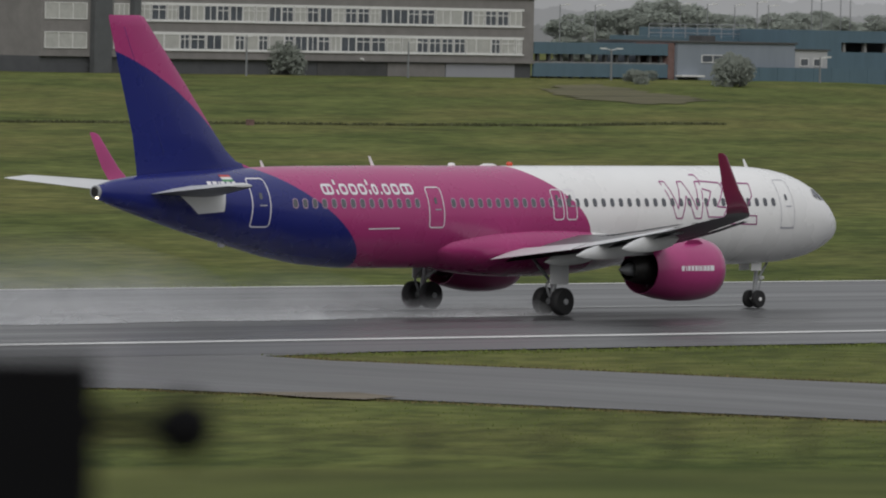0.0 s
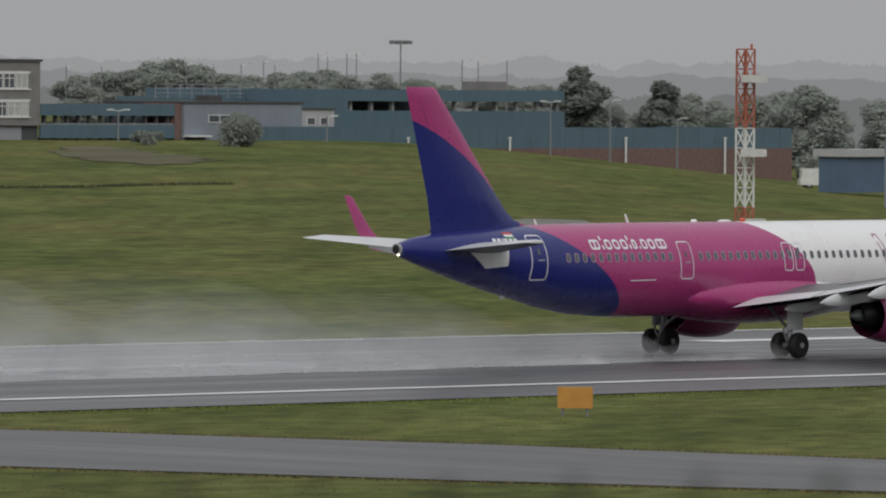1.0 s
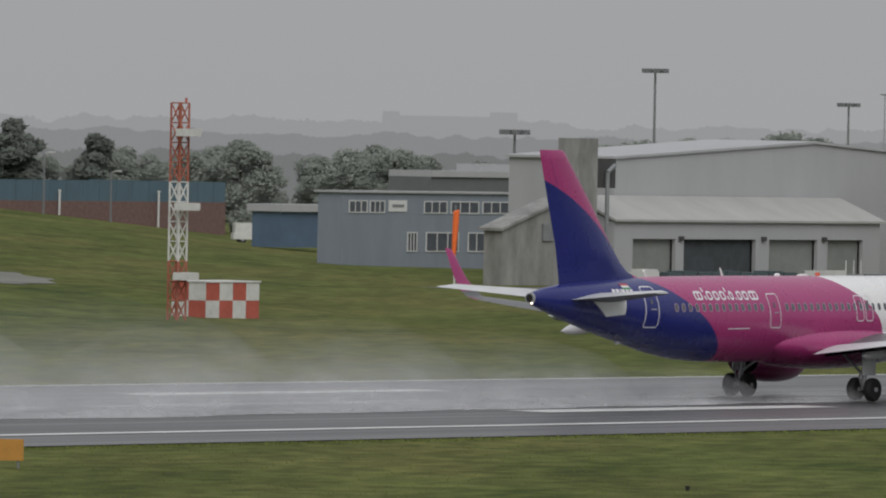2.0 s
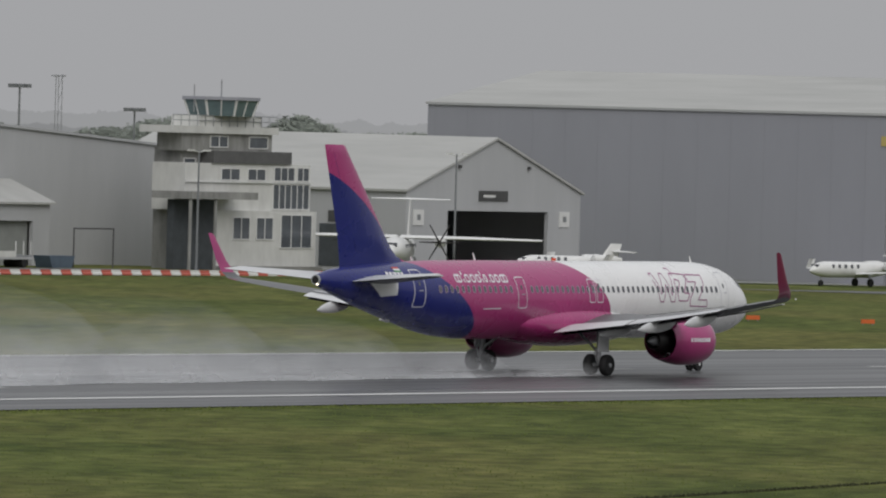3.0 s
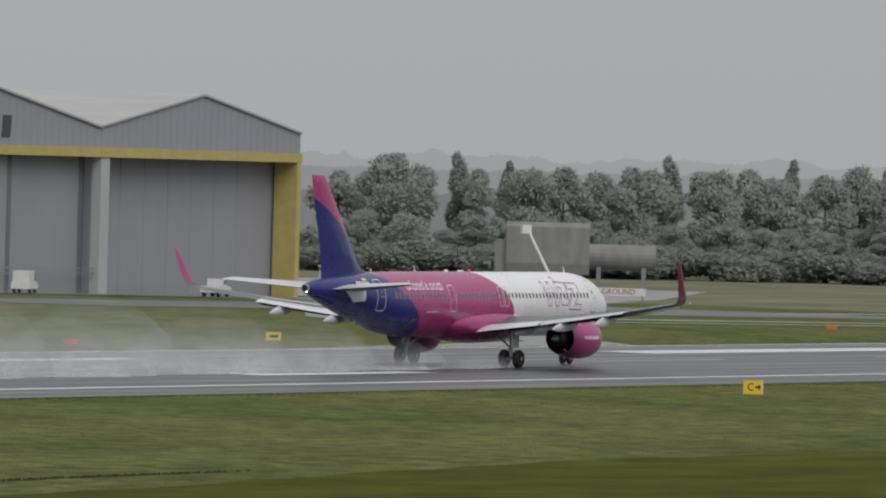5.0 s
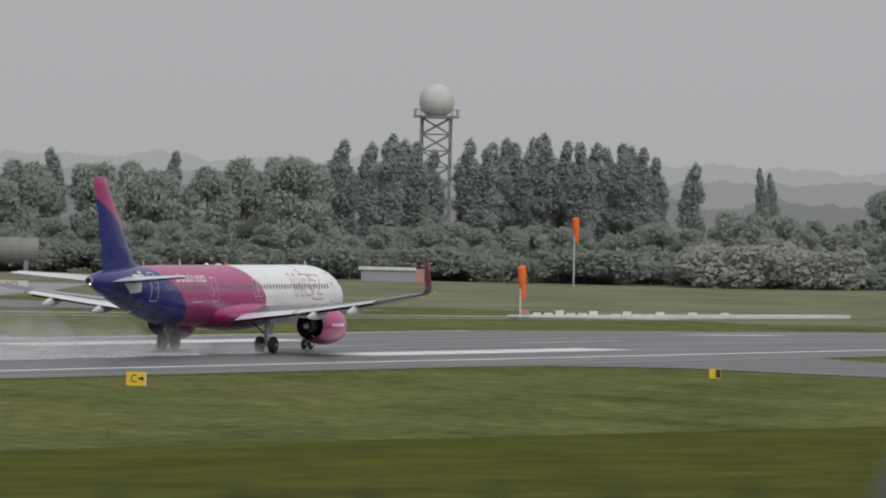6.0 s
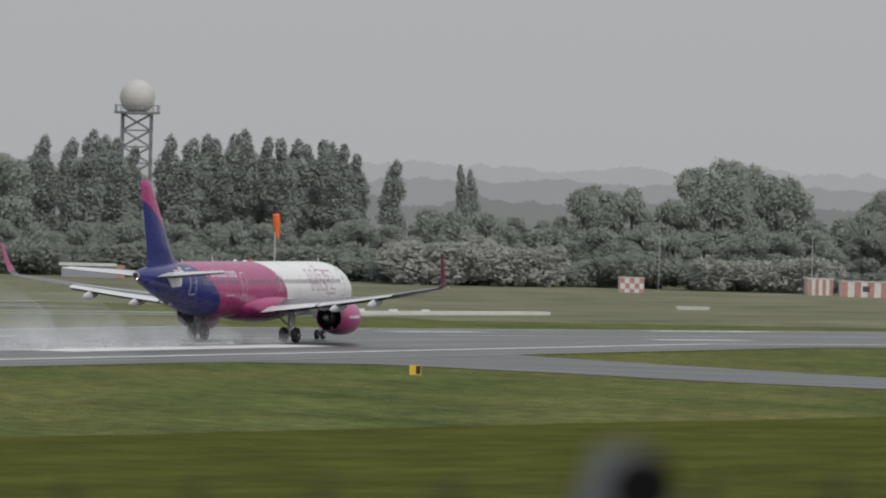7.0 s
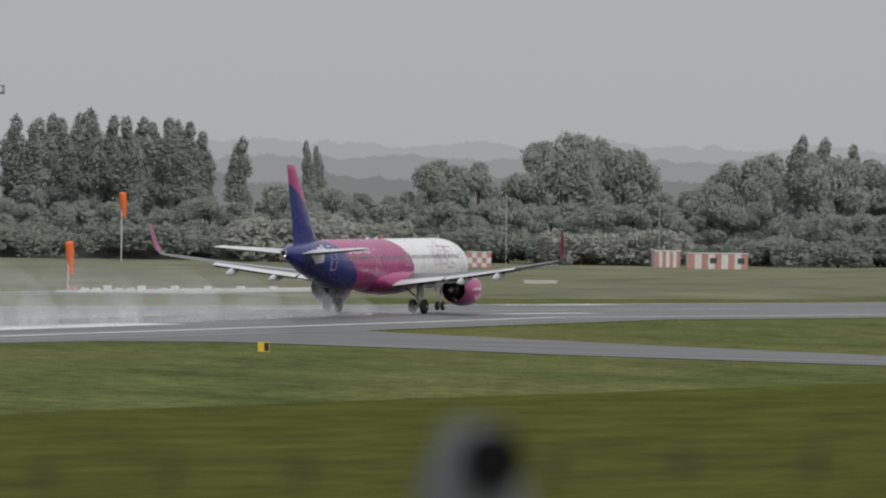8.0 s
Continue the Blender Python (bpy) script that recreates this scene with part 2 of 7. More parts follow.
def part(name, bm, material, parent=None, label="", smooth=False):
    ob = new(name, mesh_of(name, bm, material, smooth))
    ob.parent = parent
    if label:
        ob["label"] = label
    return ob


def thing(name, label, category, at=None, group="", kind=""):
    ob = new(name)
    ob.empty_display_size = 0.5
    if at is not None:
        ob.matrix_world = at
    return tagged(ob, label, category, group, kind)


def step(a, b, v):
    k = min(1.0, max(0.0, (v - a) / (b - a)))
    return k * k * (3 - 2 * k)


def gz(x, y):
    """Height of the ground."""
    r = math.hypot(x, y)
    if r < 215 and r >= 25:
        return 11.0 * (1 - step(20, 215, r))
    if r < 25:
        return 11.0
    side = step(0.79, 0.93, y / max(x, 1))
    hill = 5.4 * min(1.0, max(0.0, (y - 335) / 365)) * side
    fall = -0.0085 * max(0.0, x - 700) * (1 - side)
    return hill + max(fall, -2.6)


# ---- ground ----
def ground():
    xs = sorted(set(list(range(-400, 200, 50)) + list(range(200, 1000, 10)) + list(range(1000, 2000, 50)) + [2200, 2600, 3200, 4000, 4900]))
    ys = sorted(set([-600, -400, -200] + list(range(-100, 240, 12)) + list(range(240, 320, 8)) + list(range(320, 760, 15)) + list(range(760, 1500, 60)) + [1700, 2000, 2600, 3400, 4600]))
    bm = bmesh.new()
    grid = [[bm.verts.new((x, y, gz(x, y))) for x in xs] for y in ys]
    for a, b in zip(grid, grid[1:]):
        for k in range(len(xs) - 1):
            bm.faces.new((a[k], a[k + 1], b[k + 1], b[k]))
    ob = part("ground", bm, GRASS, smooth=True)
    return tagged(ob, "mown green airfield grass with yellowed streaks", "ground", kind="structure")


def sheet(name, label, category, outline, rise, material, cut=10):
    """A paved sheet that follows the ground: rows of (x, y_near, y_far)."""
    bm = bmesh.new()
    rows = []
    for (x0, a0, b0), (x1, a1, b1) in zip(outline, outline[1:]):
        n = max(1, int(abs(x1 - x0) / cut))
        rows += [(x0 + (x1 - x0) * k / n, a0 + (a1 - a0) * k / n, b0 + (b1 - b0) * k / n) for k in range(n)]
    rows.append(outline[-1])
    prev = None
    for x, a, b in rows:
        now = [bm.verts.new((x, y, gz(x, y) + rise)) for y in (a, b)]
        if prev:
            bm.faces.new((prev[0], now[0], now[1], prev[1]))
        prev = now
    return tagged(part(name, bm, material), label, category, kind="structure")


ground()
N0, F0 = MID - 33, MID + 24.5      # paved edges
sheet("runway", "wet dark grey asphalt runway with a rubbered middle", "runway", [(-400, N0, F0), (1400, N0, F0)], 0.05, RUNWAY)
sheet("runway_edge_line", "worn white edge line along the runway", "marking", [(-400, MID - 24.7, MID - 23.5), (1400, MID - 24.7, MID - 23.5)], 0.075, MARK)
sheet("runway_edge_line", "worn white edge line along the runway", "marking", [(-400, MID + 23.4, MID + 24.3), (1400, MID + 23.4, MID + 24.3)], 0.075, MARK)


# ---- the airliner: x runs forward from the nose, z up from the wheels' foot ----
ST = [0.42, 0.62, 0.95, 1.48, 1.96, 2.52, 3.18, 3.9, 4.88, 5.96, 8, 29.2, 31.2, 33.17, 35, 37.07, 39.64, 42.19, 43.6, 44.5]
TOPZ = [3.46, 3.88, 4.28, 4.72, 5.03, 5.36, 5.63, 5.84, 6.01, 6.11, 6.14, 6.14, 6.13, 6.12, 6.09, 6.03, 5.92, 5.74, 5.56, 5.33]
BOTZ = [3.40, 3.04, 2.82, 2.58, 2.40, 2.23, 2.11, 2.02, 1.95, 1.90, 1.89, 1.89, 1.93, 2.08, 2.38, 2.84, 3.42, 4.08, 4.48, 4.78]
HALFW = [0.03, 0.44, 0.78, 1.12, 1.35, 1.55, 1.71, 1.83, 1.93, 1.97, 1.98, 1.98, 1.97, 1.91, 1.80, 1.60, 1.20, 0.72, 0.46, 0.28]


def hull(s):
    return np.interp(s, ST, TOPZ), np.interp(s, ST, BOTZ), np.interp(s, ST, HALFW)


def skin(s, z, side=-1, out=0.012):
    """The point of the hull's side at station s and height z, a little proud of it."""
    t, b, w = hull(s)
    c, h = (t + b) / 2, (t - b) / 2
    k = max(-0.999, min(0.999, (z - c) / h))
    q = math.sqrt(1 - k * k)
    return Vector((-s, side * (w * q + out * q), z + out * k))


def decal(bm, pts, side=-1, out=0.012):
    """A flat patch of paint or glass laid on the hull: (station, height) pairs, convex."""
    bm.faces.new([bm.verts.new(skin(s, z, side, out)) for s, z in pts])


def band(bm, a, b, side=-1, wide=0.06, out=0.012, n=6):
    """A painted line from a to b on the hull."""
    d = Vector((b[0] - a[0], b[1] - a[1]))
    p = Vector((-d.y, d.x)).normalized() * wide / 2
    rows = []
    for k in range(n + 1):
        c = Vector(a) + d * k / n
        rows.append([bm.verts.new(skin(*(c + p), side, out)), bm.verts.new(skin(*(c - p), side, out))])
    for r0, r1 in zip(rows, rows[1:]):
        bm.faces.new((r0[0], r1[0], r1[1], r0[1]))


def rounded(cs, cz, w, h, r, n=4):
    """A rounded rectangle with stops along its upright sides, so that it can bend round the hull."""
    pts = []
    for k, (sx, sz) in enumerate(((1, 1), (-1, 1), (-1, -1), (1, -1))):
        for j in range(n + 1):
            a = math.pi / 2 * (k + j / n)
            pts.append((cs + sx * (w / 2 - r) + math.cos(a) * r, cz + sz * (h / 2 - r) + math.sin(a) * r))
        if h > 0.9 and k in (1, 3):
            for j in range(1, 8):
                pts.append((cs + sx * w / 2, cz + sz * (h / 2 - r) * (1 - j / 4)))
    return pts


def patch(bm, q, side=-1, out=0.015, n=6):
    """A four-cornered patch bent round the hull."""
    q = [Vector(p) for p in q]
    grid = [[bm.verts.new(skin(*(q[0].lerp(q[1], i / n).lerp(q[3].lerp(q[2], i / n), j / n)), side, out)) for i in range(n + 1)] for j in range(n + 1)]
    for r0, r1 in zip(grid, grid[1:]):
        for i in range(n):
            bm.faces.new((r0[i], r0[i + 1], r1[i + 1], r1[i]))


def ring_line(bm, cs, cz, w, h, r, wide, side=-1, lean=0.0):
    o, i = rounded(cs, cz, w, h, r), rounded(cs, cz, w - 2 * wide, h - 2 * wide, max(0.02, r - wide))
    vo = [bm.verts.new(skin(s, z, side)) for s, z in o]
    vi = [bm.verts.new(skin(s, z, side)) for s, z in i]
    for k in range(len(o)):
        bm.faces.new((vo[k], vo[(k + 1) % len(o)], vi[(k + 1) % len(o)], vi[k]))


FOIL = [(1.0, 0.0), (0.85, 0.028), (0.65, 0.062), (0.45, 0.085), (0.28, 0.088), (0.14, 0.072), (0.05, 0.045), (0.0, 0.0),
        (0.05, -0.026), (0.14, -0.036), (0.3, -0.042), (0.5, -0.036), (0.7, -0.022), (0.88, -0.008)]


def foil(lead, chord, y, z, thick=1.0, dip=0.0):
    """A wing section; lead: station of its nose."""
    return [Vector((-(lead + u * chord), y, z + v * chord * thick - dip * u * chord)) for u, v in FOIL]


def lathe(bm, profile, center, n=28, closed=False):
    """Rings round the x axis through center: (station, radius) pairs."""
    rings = [[Vector((-s, center[0] + math.cos(k * math.tau / n) * r, center[1] + math.sin(k * math.tau / n) * r)) for k in range(n)] for s, r in profile]
    return loft(bm, rings, caps=not closed)


def canoe(bm, s0, s1, y, z0, z1, w, h):
    rings = []
    for k in range(9):
        u = k / 8
        f = max(0.06, math.sin(math.pi * u ** 0.8) ** 0.6)
        s, z = s0 + (s1 - s0) * u, z0 + (z1 - z0) * u
        rings.append([Vector((-s, y + math.cos(j * math.tau / 10) * w * f, z + math.sin(j * math.tau / 10) * h * f)) for j in range(10)])
    loft(bm, rings)


def wheel(bm, s, y, r, w):
    rings = []
    for dy, rr in ((-0.5, 0.62), (-0.5, 0.86), (-0.36, 0.97), (-0.15, 1), (0.15, 1), (0.36, 0.97), (0.5, 0.86), (0.5, 0.62)):
        rings.append([Vector((-s + math.cos(k * math.tau / 24) * r * rr, y + dy * w, r + math.sin(k * math.tau / 24) * r * rr)) for k in range(24)])
    loft(bm, rings)


def hub(bm, s, y, r, w):
    rings = []
    for dy, rr in ((-0.62, 0.12), (-0.62, 0.2), (-0.47, 0.22), (-0.45, 0.6), (0.45, 0.6), (0.47, 0.22), (0.62, 0.2), (0.62, 0.12)):
        rings.append([Vector((-s + math.cos(k * math.tau / 16) * r * rr, y + dy * w, r + math.sin(k * math.tau / 16) * r * rr)) for k in range(16)])
    loft(bm, rings)


def wing_at(y):
    """Leading edge, chord and height at a span place."""
    a = abs(y)
    lead = float(np.interp(a, [0, 1.9, 17.0], [14.6, 15.7, 24.7]))
    trail = float(np.interp(a, [0, 1.9, 6.4, 17.0], [23.3, 23.3, 23.1, 26.2]))
    z = float(np.interp(a, [0, 1.9, 6.4, 12, 17.0], [2.55, 2.62, 3.05, 3.72, 4.5]))
    return lead, trail - lead, z


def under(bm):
    """The faces that look down take the second material, shade put into its colour."""
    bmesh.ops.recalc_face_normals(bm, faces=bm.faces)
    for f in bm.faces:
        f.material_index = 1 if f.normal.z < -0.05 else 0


def airliner():
    jet = thing("airliner", "white, magenta and blue twin-engined airliner rolling along the wet runway", "airplane")
    bm = bmesh.new()
    rings = []
    stations = sorted(set(ST + [0.5, 0.78, 1.2, 1.7, 2.2, 2.85, 3.5, 4.35, 5.4, 6.9] + list(np.arange(9, 29, 2.0)) + [30.2, 32.2, 34, 36, 38, 39, 40.5, 41.4, 42.9]))
    for s in stations:
        t, b, w = hull(s)
        c, h = (t + b) / 2, (t - b) / 2
        rings.append([Vector((-s, math.cos(k * math.tau / 40) * w, c + math.sin(k * math.tau / 40) * h)) for k in range(40)])
    loft(bm, rings)
    body = part("fuselage", bm, LIVERY, jet, "glossy hull, blue tail, magenta middle, white front", smooth=True)
    # belly fairing
    bm = bmesh.new()
    rings = []
    for k in range(15):
        u = k / 14
        f = max(0.05, math.sin(math.pi * u) ** 0.45)
        s = 13.6 + 13.2 * u
        rings.append([Vector((-s, math.cos(j * math.tau / 24) * (1.35 + 0.95 * f), 2.75 + math.sin(j * math.tau / 24) * (0.3 + 0.98 * f))) for j in range(24)])
    loft(bm, rings)
    part("belly_fairing", bm, LIVERY, jet, smooth=True)
    # exhaust of the tail cone
    bm = bmesh.new()
    lathe(bm, [(44.3, 0.30), (44.62, 0.26), (44.62, 0.2), (44.2, 0.2)], (0, 5.06), 18)
    part("tail_exhaust", bm, STEEL, jet, "bare metal tail cone outlet", smooth=True)
    bm = bmesh.new()
    lathe(bm, [(44.60, 0.19), (44.64, 0.19)], (0, 5.06), 18)
    part("outlet", bm, DARKMETAL, jet)
    bm = bmesh.new()
    lathe(bm, [(44.55, 0.02), (44.66, 0.05), (44.72, 0.015)], (-0.15, 4.83), 8)
    part("tail_light", bm, glow_mat("tail_light_glow", (1.0, 0.85, 0.65), 3.0), jet, "small lit white tail light")
    # fin
    bm = bmesh.new()
    rings = []
    for z, lead, trail, th in ((5.5, 34.4, 42.3, 0.35), (6.05, 35.9, 42.35, 0.45), (6.3, 36.75, 42.4, 0.55), (6.75, 37.35, 42.48, 0.85), (7.4, 37.95, 42.6, 1), (9.5, 39.75, 43.25, 1), (11.7, 41.72, 43.92, 1), (12.1, 42.05, 44.03, 0.9), (12.18, 42.3, 44.0, 0.4)):
        rings.append([Vector((-(lead + u * (trail - lead)), v * (trail - lead) * th * 0.62, z)) for u, v in
                      [(1, 0), (0.8, 0.045), (0.5, 0.085), (0.25, 0.085), (0.08, 0.05), (0, 0), (0.08, -0.05), (0.25, -0.085), (0.5, -0.085), (0.8, -0.045)]])
    loft(bm, rings)
    fin = part("tail_fin", bm, LIVERY, jet, "blue fin with a magenta tip", smooth=True)
    bm = bmesh.new()
    for z0, z1 in ((6.6, 9.2), (9.22, 11.7)):
        for sd in (-1, 1):
            a = [(-(t - 0.30 * c), sd * 0.034 * c, z) for z, t, c in ((z0, np.interp(z0, [6.3, 12], [42.4, 44.0]), np.interp(z0, [6.3, 12], [5.2, 2.1])), (z1, np.interp(z1, [6.3, 12], [42.4, 44.0]), np.interp(z1, [6.3, 12], [5.2, 2.1])))]
            rod(bm, a[0], a[1], 0.012, 5)
    part("rudder_seam", bm, BLUE, fin)
    # tailplanes
    for sd in (-1, 1):
        bm = bmesh.new()
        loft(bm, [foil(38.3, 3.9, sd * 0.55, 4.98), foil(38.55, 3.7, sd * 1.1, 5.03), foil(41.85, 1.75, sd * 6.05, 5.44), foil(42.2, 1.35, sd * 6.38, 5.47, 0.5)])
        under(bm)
        part("tailplane", bm, [WINGTOP, WINGSHADE], jet, "pale grey tailplane", smooth=True)
        bm = bmesh.new()
        patch(bm, [(38.6, 5.25), (41.2, 5.2), (39.9, 4.2), (38.7, 4.3)], sd, 0.03)
        part("tailplane_seal", bm, WHITE, jet, "pale rubbing plate at the tailplane's root")
    # wings
    for sd in (-1, 1):
        bm = bmesh.new()
        rings = []
        for a in (0.8, 1.9, 3.5, 5.0, 6.4, 9, 12, 15, 16.6, 17.0):
            lead, chord, z = wing_at(a)
            rings.append(foil(lead, chord * (0.8 if a < 13.2 else 0.97), sd * a, z, 1.25 if a < 5 else 1.05))
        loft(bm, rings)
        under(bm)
        wing = part("wing", bm, [WINGGREY, WINGSHADE], jet, "swept grey wing with shade painted underneath", smooth=True)
        for a0, a1 in ((2.15, 6.3), (6.5, 13.1)):
            bm = bmesh.new()
            rr = []
            for a in (a0, (a0 + a1) / 2, a1):
                lead, chord, z = wing_at(a)
                rr.append(foil(lead + chord * 0.79, chord * 0.30 + 0.1, sd * a, z + 0.08, 0.5, 0.19))
            loft(bm, rr)
            under(bm)
            part("flap", bm, [WINGTOP, WINGSHADE], wing, "white flap lowered for take-off", smooth=True)
            # an added solid strip whose dark colour draws the shade below the flap
            bm = bmesh.new()
            rr = []
            for a in (a0, (a0 + a1) / 2, a1):
                lead, chord, z = wing_at(a)
                rr.append(foil(lead + chord * 0.70, chord * 0.28 + 0.05, sd * a, z - 0.14, 1.0, 0.16))
            loft(bm, rr)
            part("flap_shade_strip", bm, WINGSHADE, wing, "added dark strip, painted as the shade under the flap", smooth=True)
        bm = bmesh.new()
        rr = []
        for a in (6.6, 10, 13.0):
            lead, chord, z = wing_at(a)
            rr.append(foil(lead + chord * 0.66, chord * 0.17, sd * a, z + 0.055 * chord + 0.05, 0.25))
        loft(bm, rr)
        part("spoiler", bm, WINGTOP, wing)
        bm = bmesh.new()
        rr = []
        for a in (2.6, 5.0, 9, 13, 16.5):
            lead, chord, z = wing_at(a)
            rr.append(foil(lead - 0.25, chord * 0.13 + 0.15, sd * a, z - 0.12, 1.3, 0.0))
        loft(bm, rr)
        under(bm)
        part("slat", bm, [WINGTOP, WINGSHADE], wing, "pale leading-edge slat", smooth=True)
        # sharklet
        bm = bmesh.new()
        rings = []
        for y, lead, chord, z, tilt in ((17.0, 24.7, 1.5, 4.5, 0.0), (17.35, 25.05, 1.4, 4.62, 0.5), (17.6, 25.45, 1.25, 4.95, 0.85), (17.72, 26.1, 1.0, 5.6, 0.98), (17.9, 27.1, 0.52, 6.98, 1), (17.93, 27.35, 0.28, 7.1, 1)):
            rings.append([Vector((-(lead + u * chord), sd * (y + v * chord * tilt * 0.8), z + v * chord * (1 - tilt))) for u, v in FOIL])
        loft(bm, rings)
        bmesh.ops.recalc_face_normals(bm, faces=bm.faces)
        for f in bm.faces:
            f.material_index = 1 if f.normal.y * sd > 0.35 else 2 if f.calc_center_median().z < 4.9 else 0
        part("sharklet", bm, [MAGENTA, BURGUNDY, WINGGREY], wing, "upturned wing tip, magenta inside and burgundy outside", smooth=True)
        bm = bmesh.new()
        rod(bm, (-24.9, sd * 17.62, 4.62), (-25.05, sd * 17.66, 4.62), 0.04, 6)
        part("wing_light", bm, WHITE, wing)
        for a, ln in ((4.6, 3.4), (8.2, 4.0), (11.6, 3.4)):
            lead, chord, z = wing_at(a)
            bm = bmesh.new()
            canoe(bm, lead + chord * 0.45, lead + chord * 0.45 + ln, sd * a, z - 0.22, z - 0.62, 0.2, 0.36)
            part("flap_fairing", bm, WINGTOP, wing, "pale flap track fairing", smooth=True)
        for a in (13.7, 15.0, 16.3):
            bm = bmesh.new()
            lead, chord, z = wing_at(a)
            rod(bm, (-(lead + chord * 0.96), sd * a, z + 0.02), (-(lead + chord + 0.28), sd * a, z - 0.02), 0.012, 4)
            part("static_wick", bm, DARKMETAL, wing)
        # engine
        y, zc = sd * 5.75, 1.95
        before = set(jet.children_recursive)
        bm = bmesh.new()
        lathe(bm, [(17.3, 0.94), (16.2, 0.98), (14.4, 0.98), (14.12, 1.05), (14.05, 1.13), (14.12, 1.2), (14.5, 1.29), (15.2, 1.35), (16.2, 1.34), (17.0, 1.25), (17.6, 1.13), (18.05, 1.02), (18.05, 0.99), (17.3, 0.94)], (y, zc), 36, True)
        eng = part("engine_cowl", bm, MAGENTA, jet, "magenta engine cowling", smooth=True)
        bm = bmesh.new()
        lathe(bm, [(14.03, 1.13), (14.08, 1.045), (14.35, 0.985), (14.36, 0.99), (14.09, 1.19)], (y, zc), 36, True)
        part("inlet_lip", bm, STEEL, eng, "polished inlet lip", smooth=True)
        bm = bmesh.new()
        lathe(bm, [(16.0, 0.97), (16.05, 0.2), (16.0, 0.19)], (y, zc), 36)
        part("fan", bm, DARKMETAL, eng)
        bm = bmesh.new()
        lathe(bm, [(16.6, 0.6), (17.8, 0.66), (18.3, 0.58), (18.8, 0.45), (18.8, 0.42), (18.3, 0.4)], (y, zc), 28)
        part("core_nozzle", bm, DARKMETAL, eng, "sooty core nozzle", smooth=True)
        bm = bmesh.new()
        lathe(bm, [(18.3, 0.3), (18.8, 0.27), (19.2, 0.12), (19.35, 0.03)], (y, zc), 20)
        part("exhaust_plug", bm, STEEL, eng, smooth=True)
        bm = bmesh.new()
        for k in range(20):
            a = k * math.tau / 20
            rod(bm, (-17.0, y + math.cos(a) * 0.62, zc + math.sin(a) * 0.62), (-17.05, y + math.cos(a) * 0.95, zc + math.sin(a) * 0.95), 0.03, 4)
        part("outlet_vanes", bm, STEEL, eng)
        for k in (-1, 1):
            bm = bmesh.new()
            rings = []
            for s, h, w in ((15.1, 0.02, 0.04), (15.5, 0.22, 0.05), (16.1, 0.2, 0.05), (16.2, 0.02, 0.04)):
                a = math.pi / 2 + k * 0.62
                base = Vector((0, math.cos(a), math.sin(a)))
                tang = Vector((0, -math.sin(a), math.cos(a)))
                c = Vector((-s, y, zc))
                rings.append([c + base * 1.32 - tang * w, c + base * 1.32 + tang * w, c + base * (1.34 + h) + tang * w * 0.4, c + base * (1.34 + h) - tang * w * 0.4])
            loft(bm, rings)
            part("nacelle_strake", bm, MAGENTA, eng)
        bm = bmesh.new()
        rings = []
        for s, z0, z1, w in ((15.0, 3.05, 3.2, 0.1), (16.5, 2.9, 3.36, 0.2), (18.4, 2.55, 3.2, 0.22), (20.4, 2.5, 2.95, 0.16), (21.5, 2.6, 2.8, 0.05)):
            rings.append([Vector((-s, y + dy, z)) for dy, z in ((-w, z0), (w, z0), (w * 0.8, z1), (-w * 0.8, z1))])
        loft(bm, rings)
        part("pylon", bm, WINGTOP, jet, "white engine pylon", smooth=True)
        # the engine's plain white name bar
        bm = bmesh.new()
        out = 1.362
        s = 16.9
        for k, w in enumerate((0.2, 0.07, 0.16, 0.16, 0.16, 0.07, 0.12, 0.06, 0.15, 0.16, 0.24)):
            for j in range(1):
                a0, a1 = (math.pi - 0.02, math.pi + 0.14) if sd < 0 else (0.02, -0.14)
                rr = float(np.interp(s, [15.2, 16.2, 17.0], [1.355, 1.345, 1.258])) + 0.012
                q = [Vector((-ss, y + math.cos(a) * rr, zc + 0.0 + math.sin(a) * -rr)) for ss, a in ((s, a0), (s - w, a0), (s - w, a1), (s, a1))]
                bm.faces.new([bm.verts.new(v) for v in q])
            s -= w + 0.035
        part("cowl_lettering_bars", bm, LINEWHITE, eng, "row of small white bars")
        for o in set(jet.children_recursive) - before:
            if o.name.startswith(("engine_cowl",)):
                o.location.x = -0.75
        # main gear
        yy = sd * 3.75
        bm = bmesh.new()
        rod(bm, (-21.9, yy, 0.58), (-21.75, yy * 0.97, 2.9), 0.13, 12)
        rod(bm, (-21.9, yy - 0.62, 0.58), (-21.9, yy + 0.62, 0.58), 0.09, 10)
        rod(bm, (-21.85, yy, 1.2), (-21.5, yy * 0.5, 2.6), 0.07, 8)
        rod(bm, (-22.1, yy, 0.75), (-22.35, yy, 1.25), 0.05, 6)
        rod(bm, (-22.35, yy, 1.25), (-21.95, yy, 1.65), 0.05, 6)
        gear = part("main_gear", bm, STEEL, jet, "grey main landing gear leg", smooth=True)
        for d in (-0.5, 0.5):
            bm = bmesh.new()
            wheel(bm, 21.9, yy + d, 0.585, 0.42)
            w = part("wheel", bm, TYRE, gear, "black tyre", smooth=True)
        for d in (-0.5, 0.5):
            bm = bmesh.new()
            hub(bm, 21.9, yy + d, 0.585, 0.42)
            part("wheel_hub", bm, STEEL, gear)
        bm = bmesh.new()
        loft(bm, [[Vector((x, yy + sd * dy, z)) for x, dy in ((-21.2, 0.16), (-22.3, 0.16), (-22.3, 0.2), (-21.2, 0.2))] for z in (1.3, 2.0, 2.75)])
        part("gear_door", bm, WINGTOP, gear, "pale gear leg door")
    # nose gear
    bm = bmesh.new()
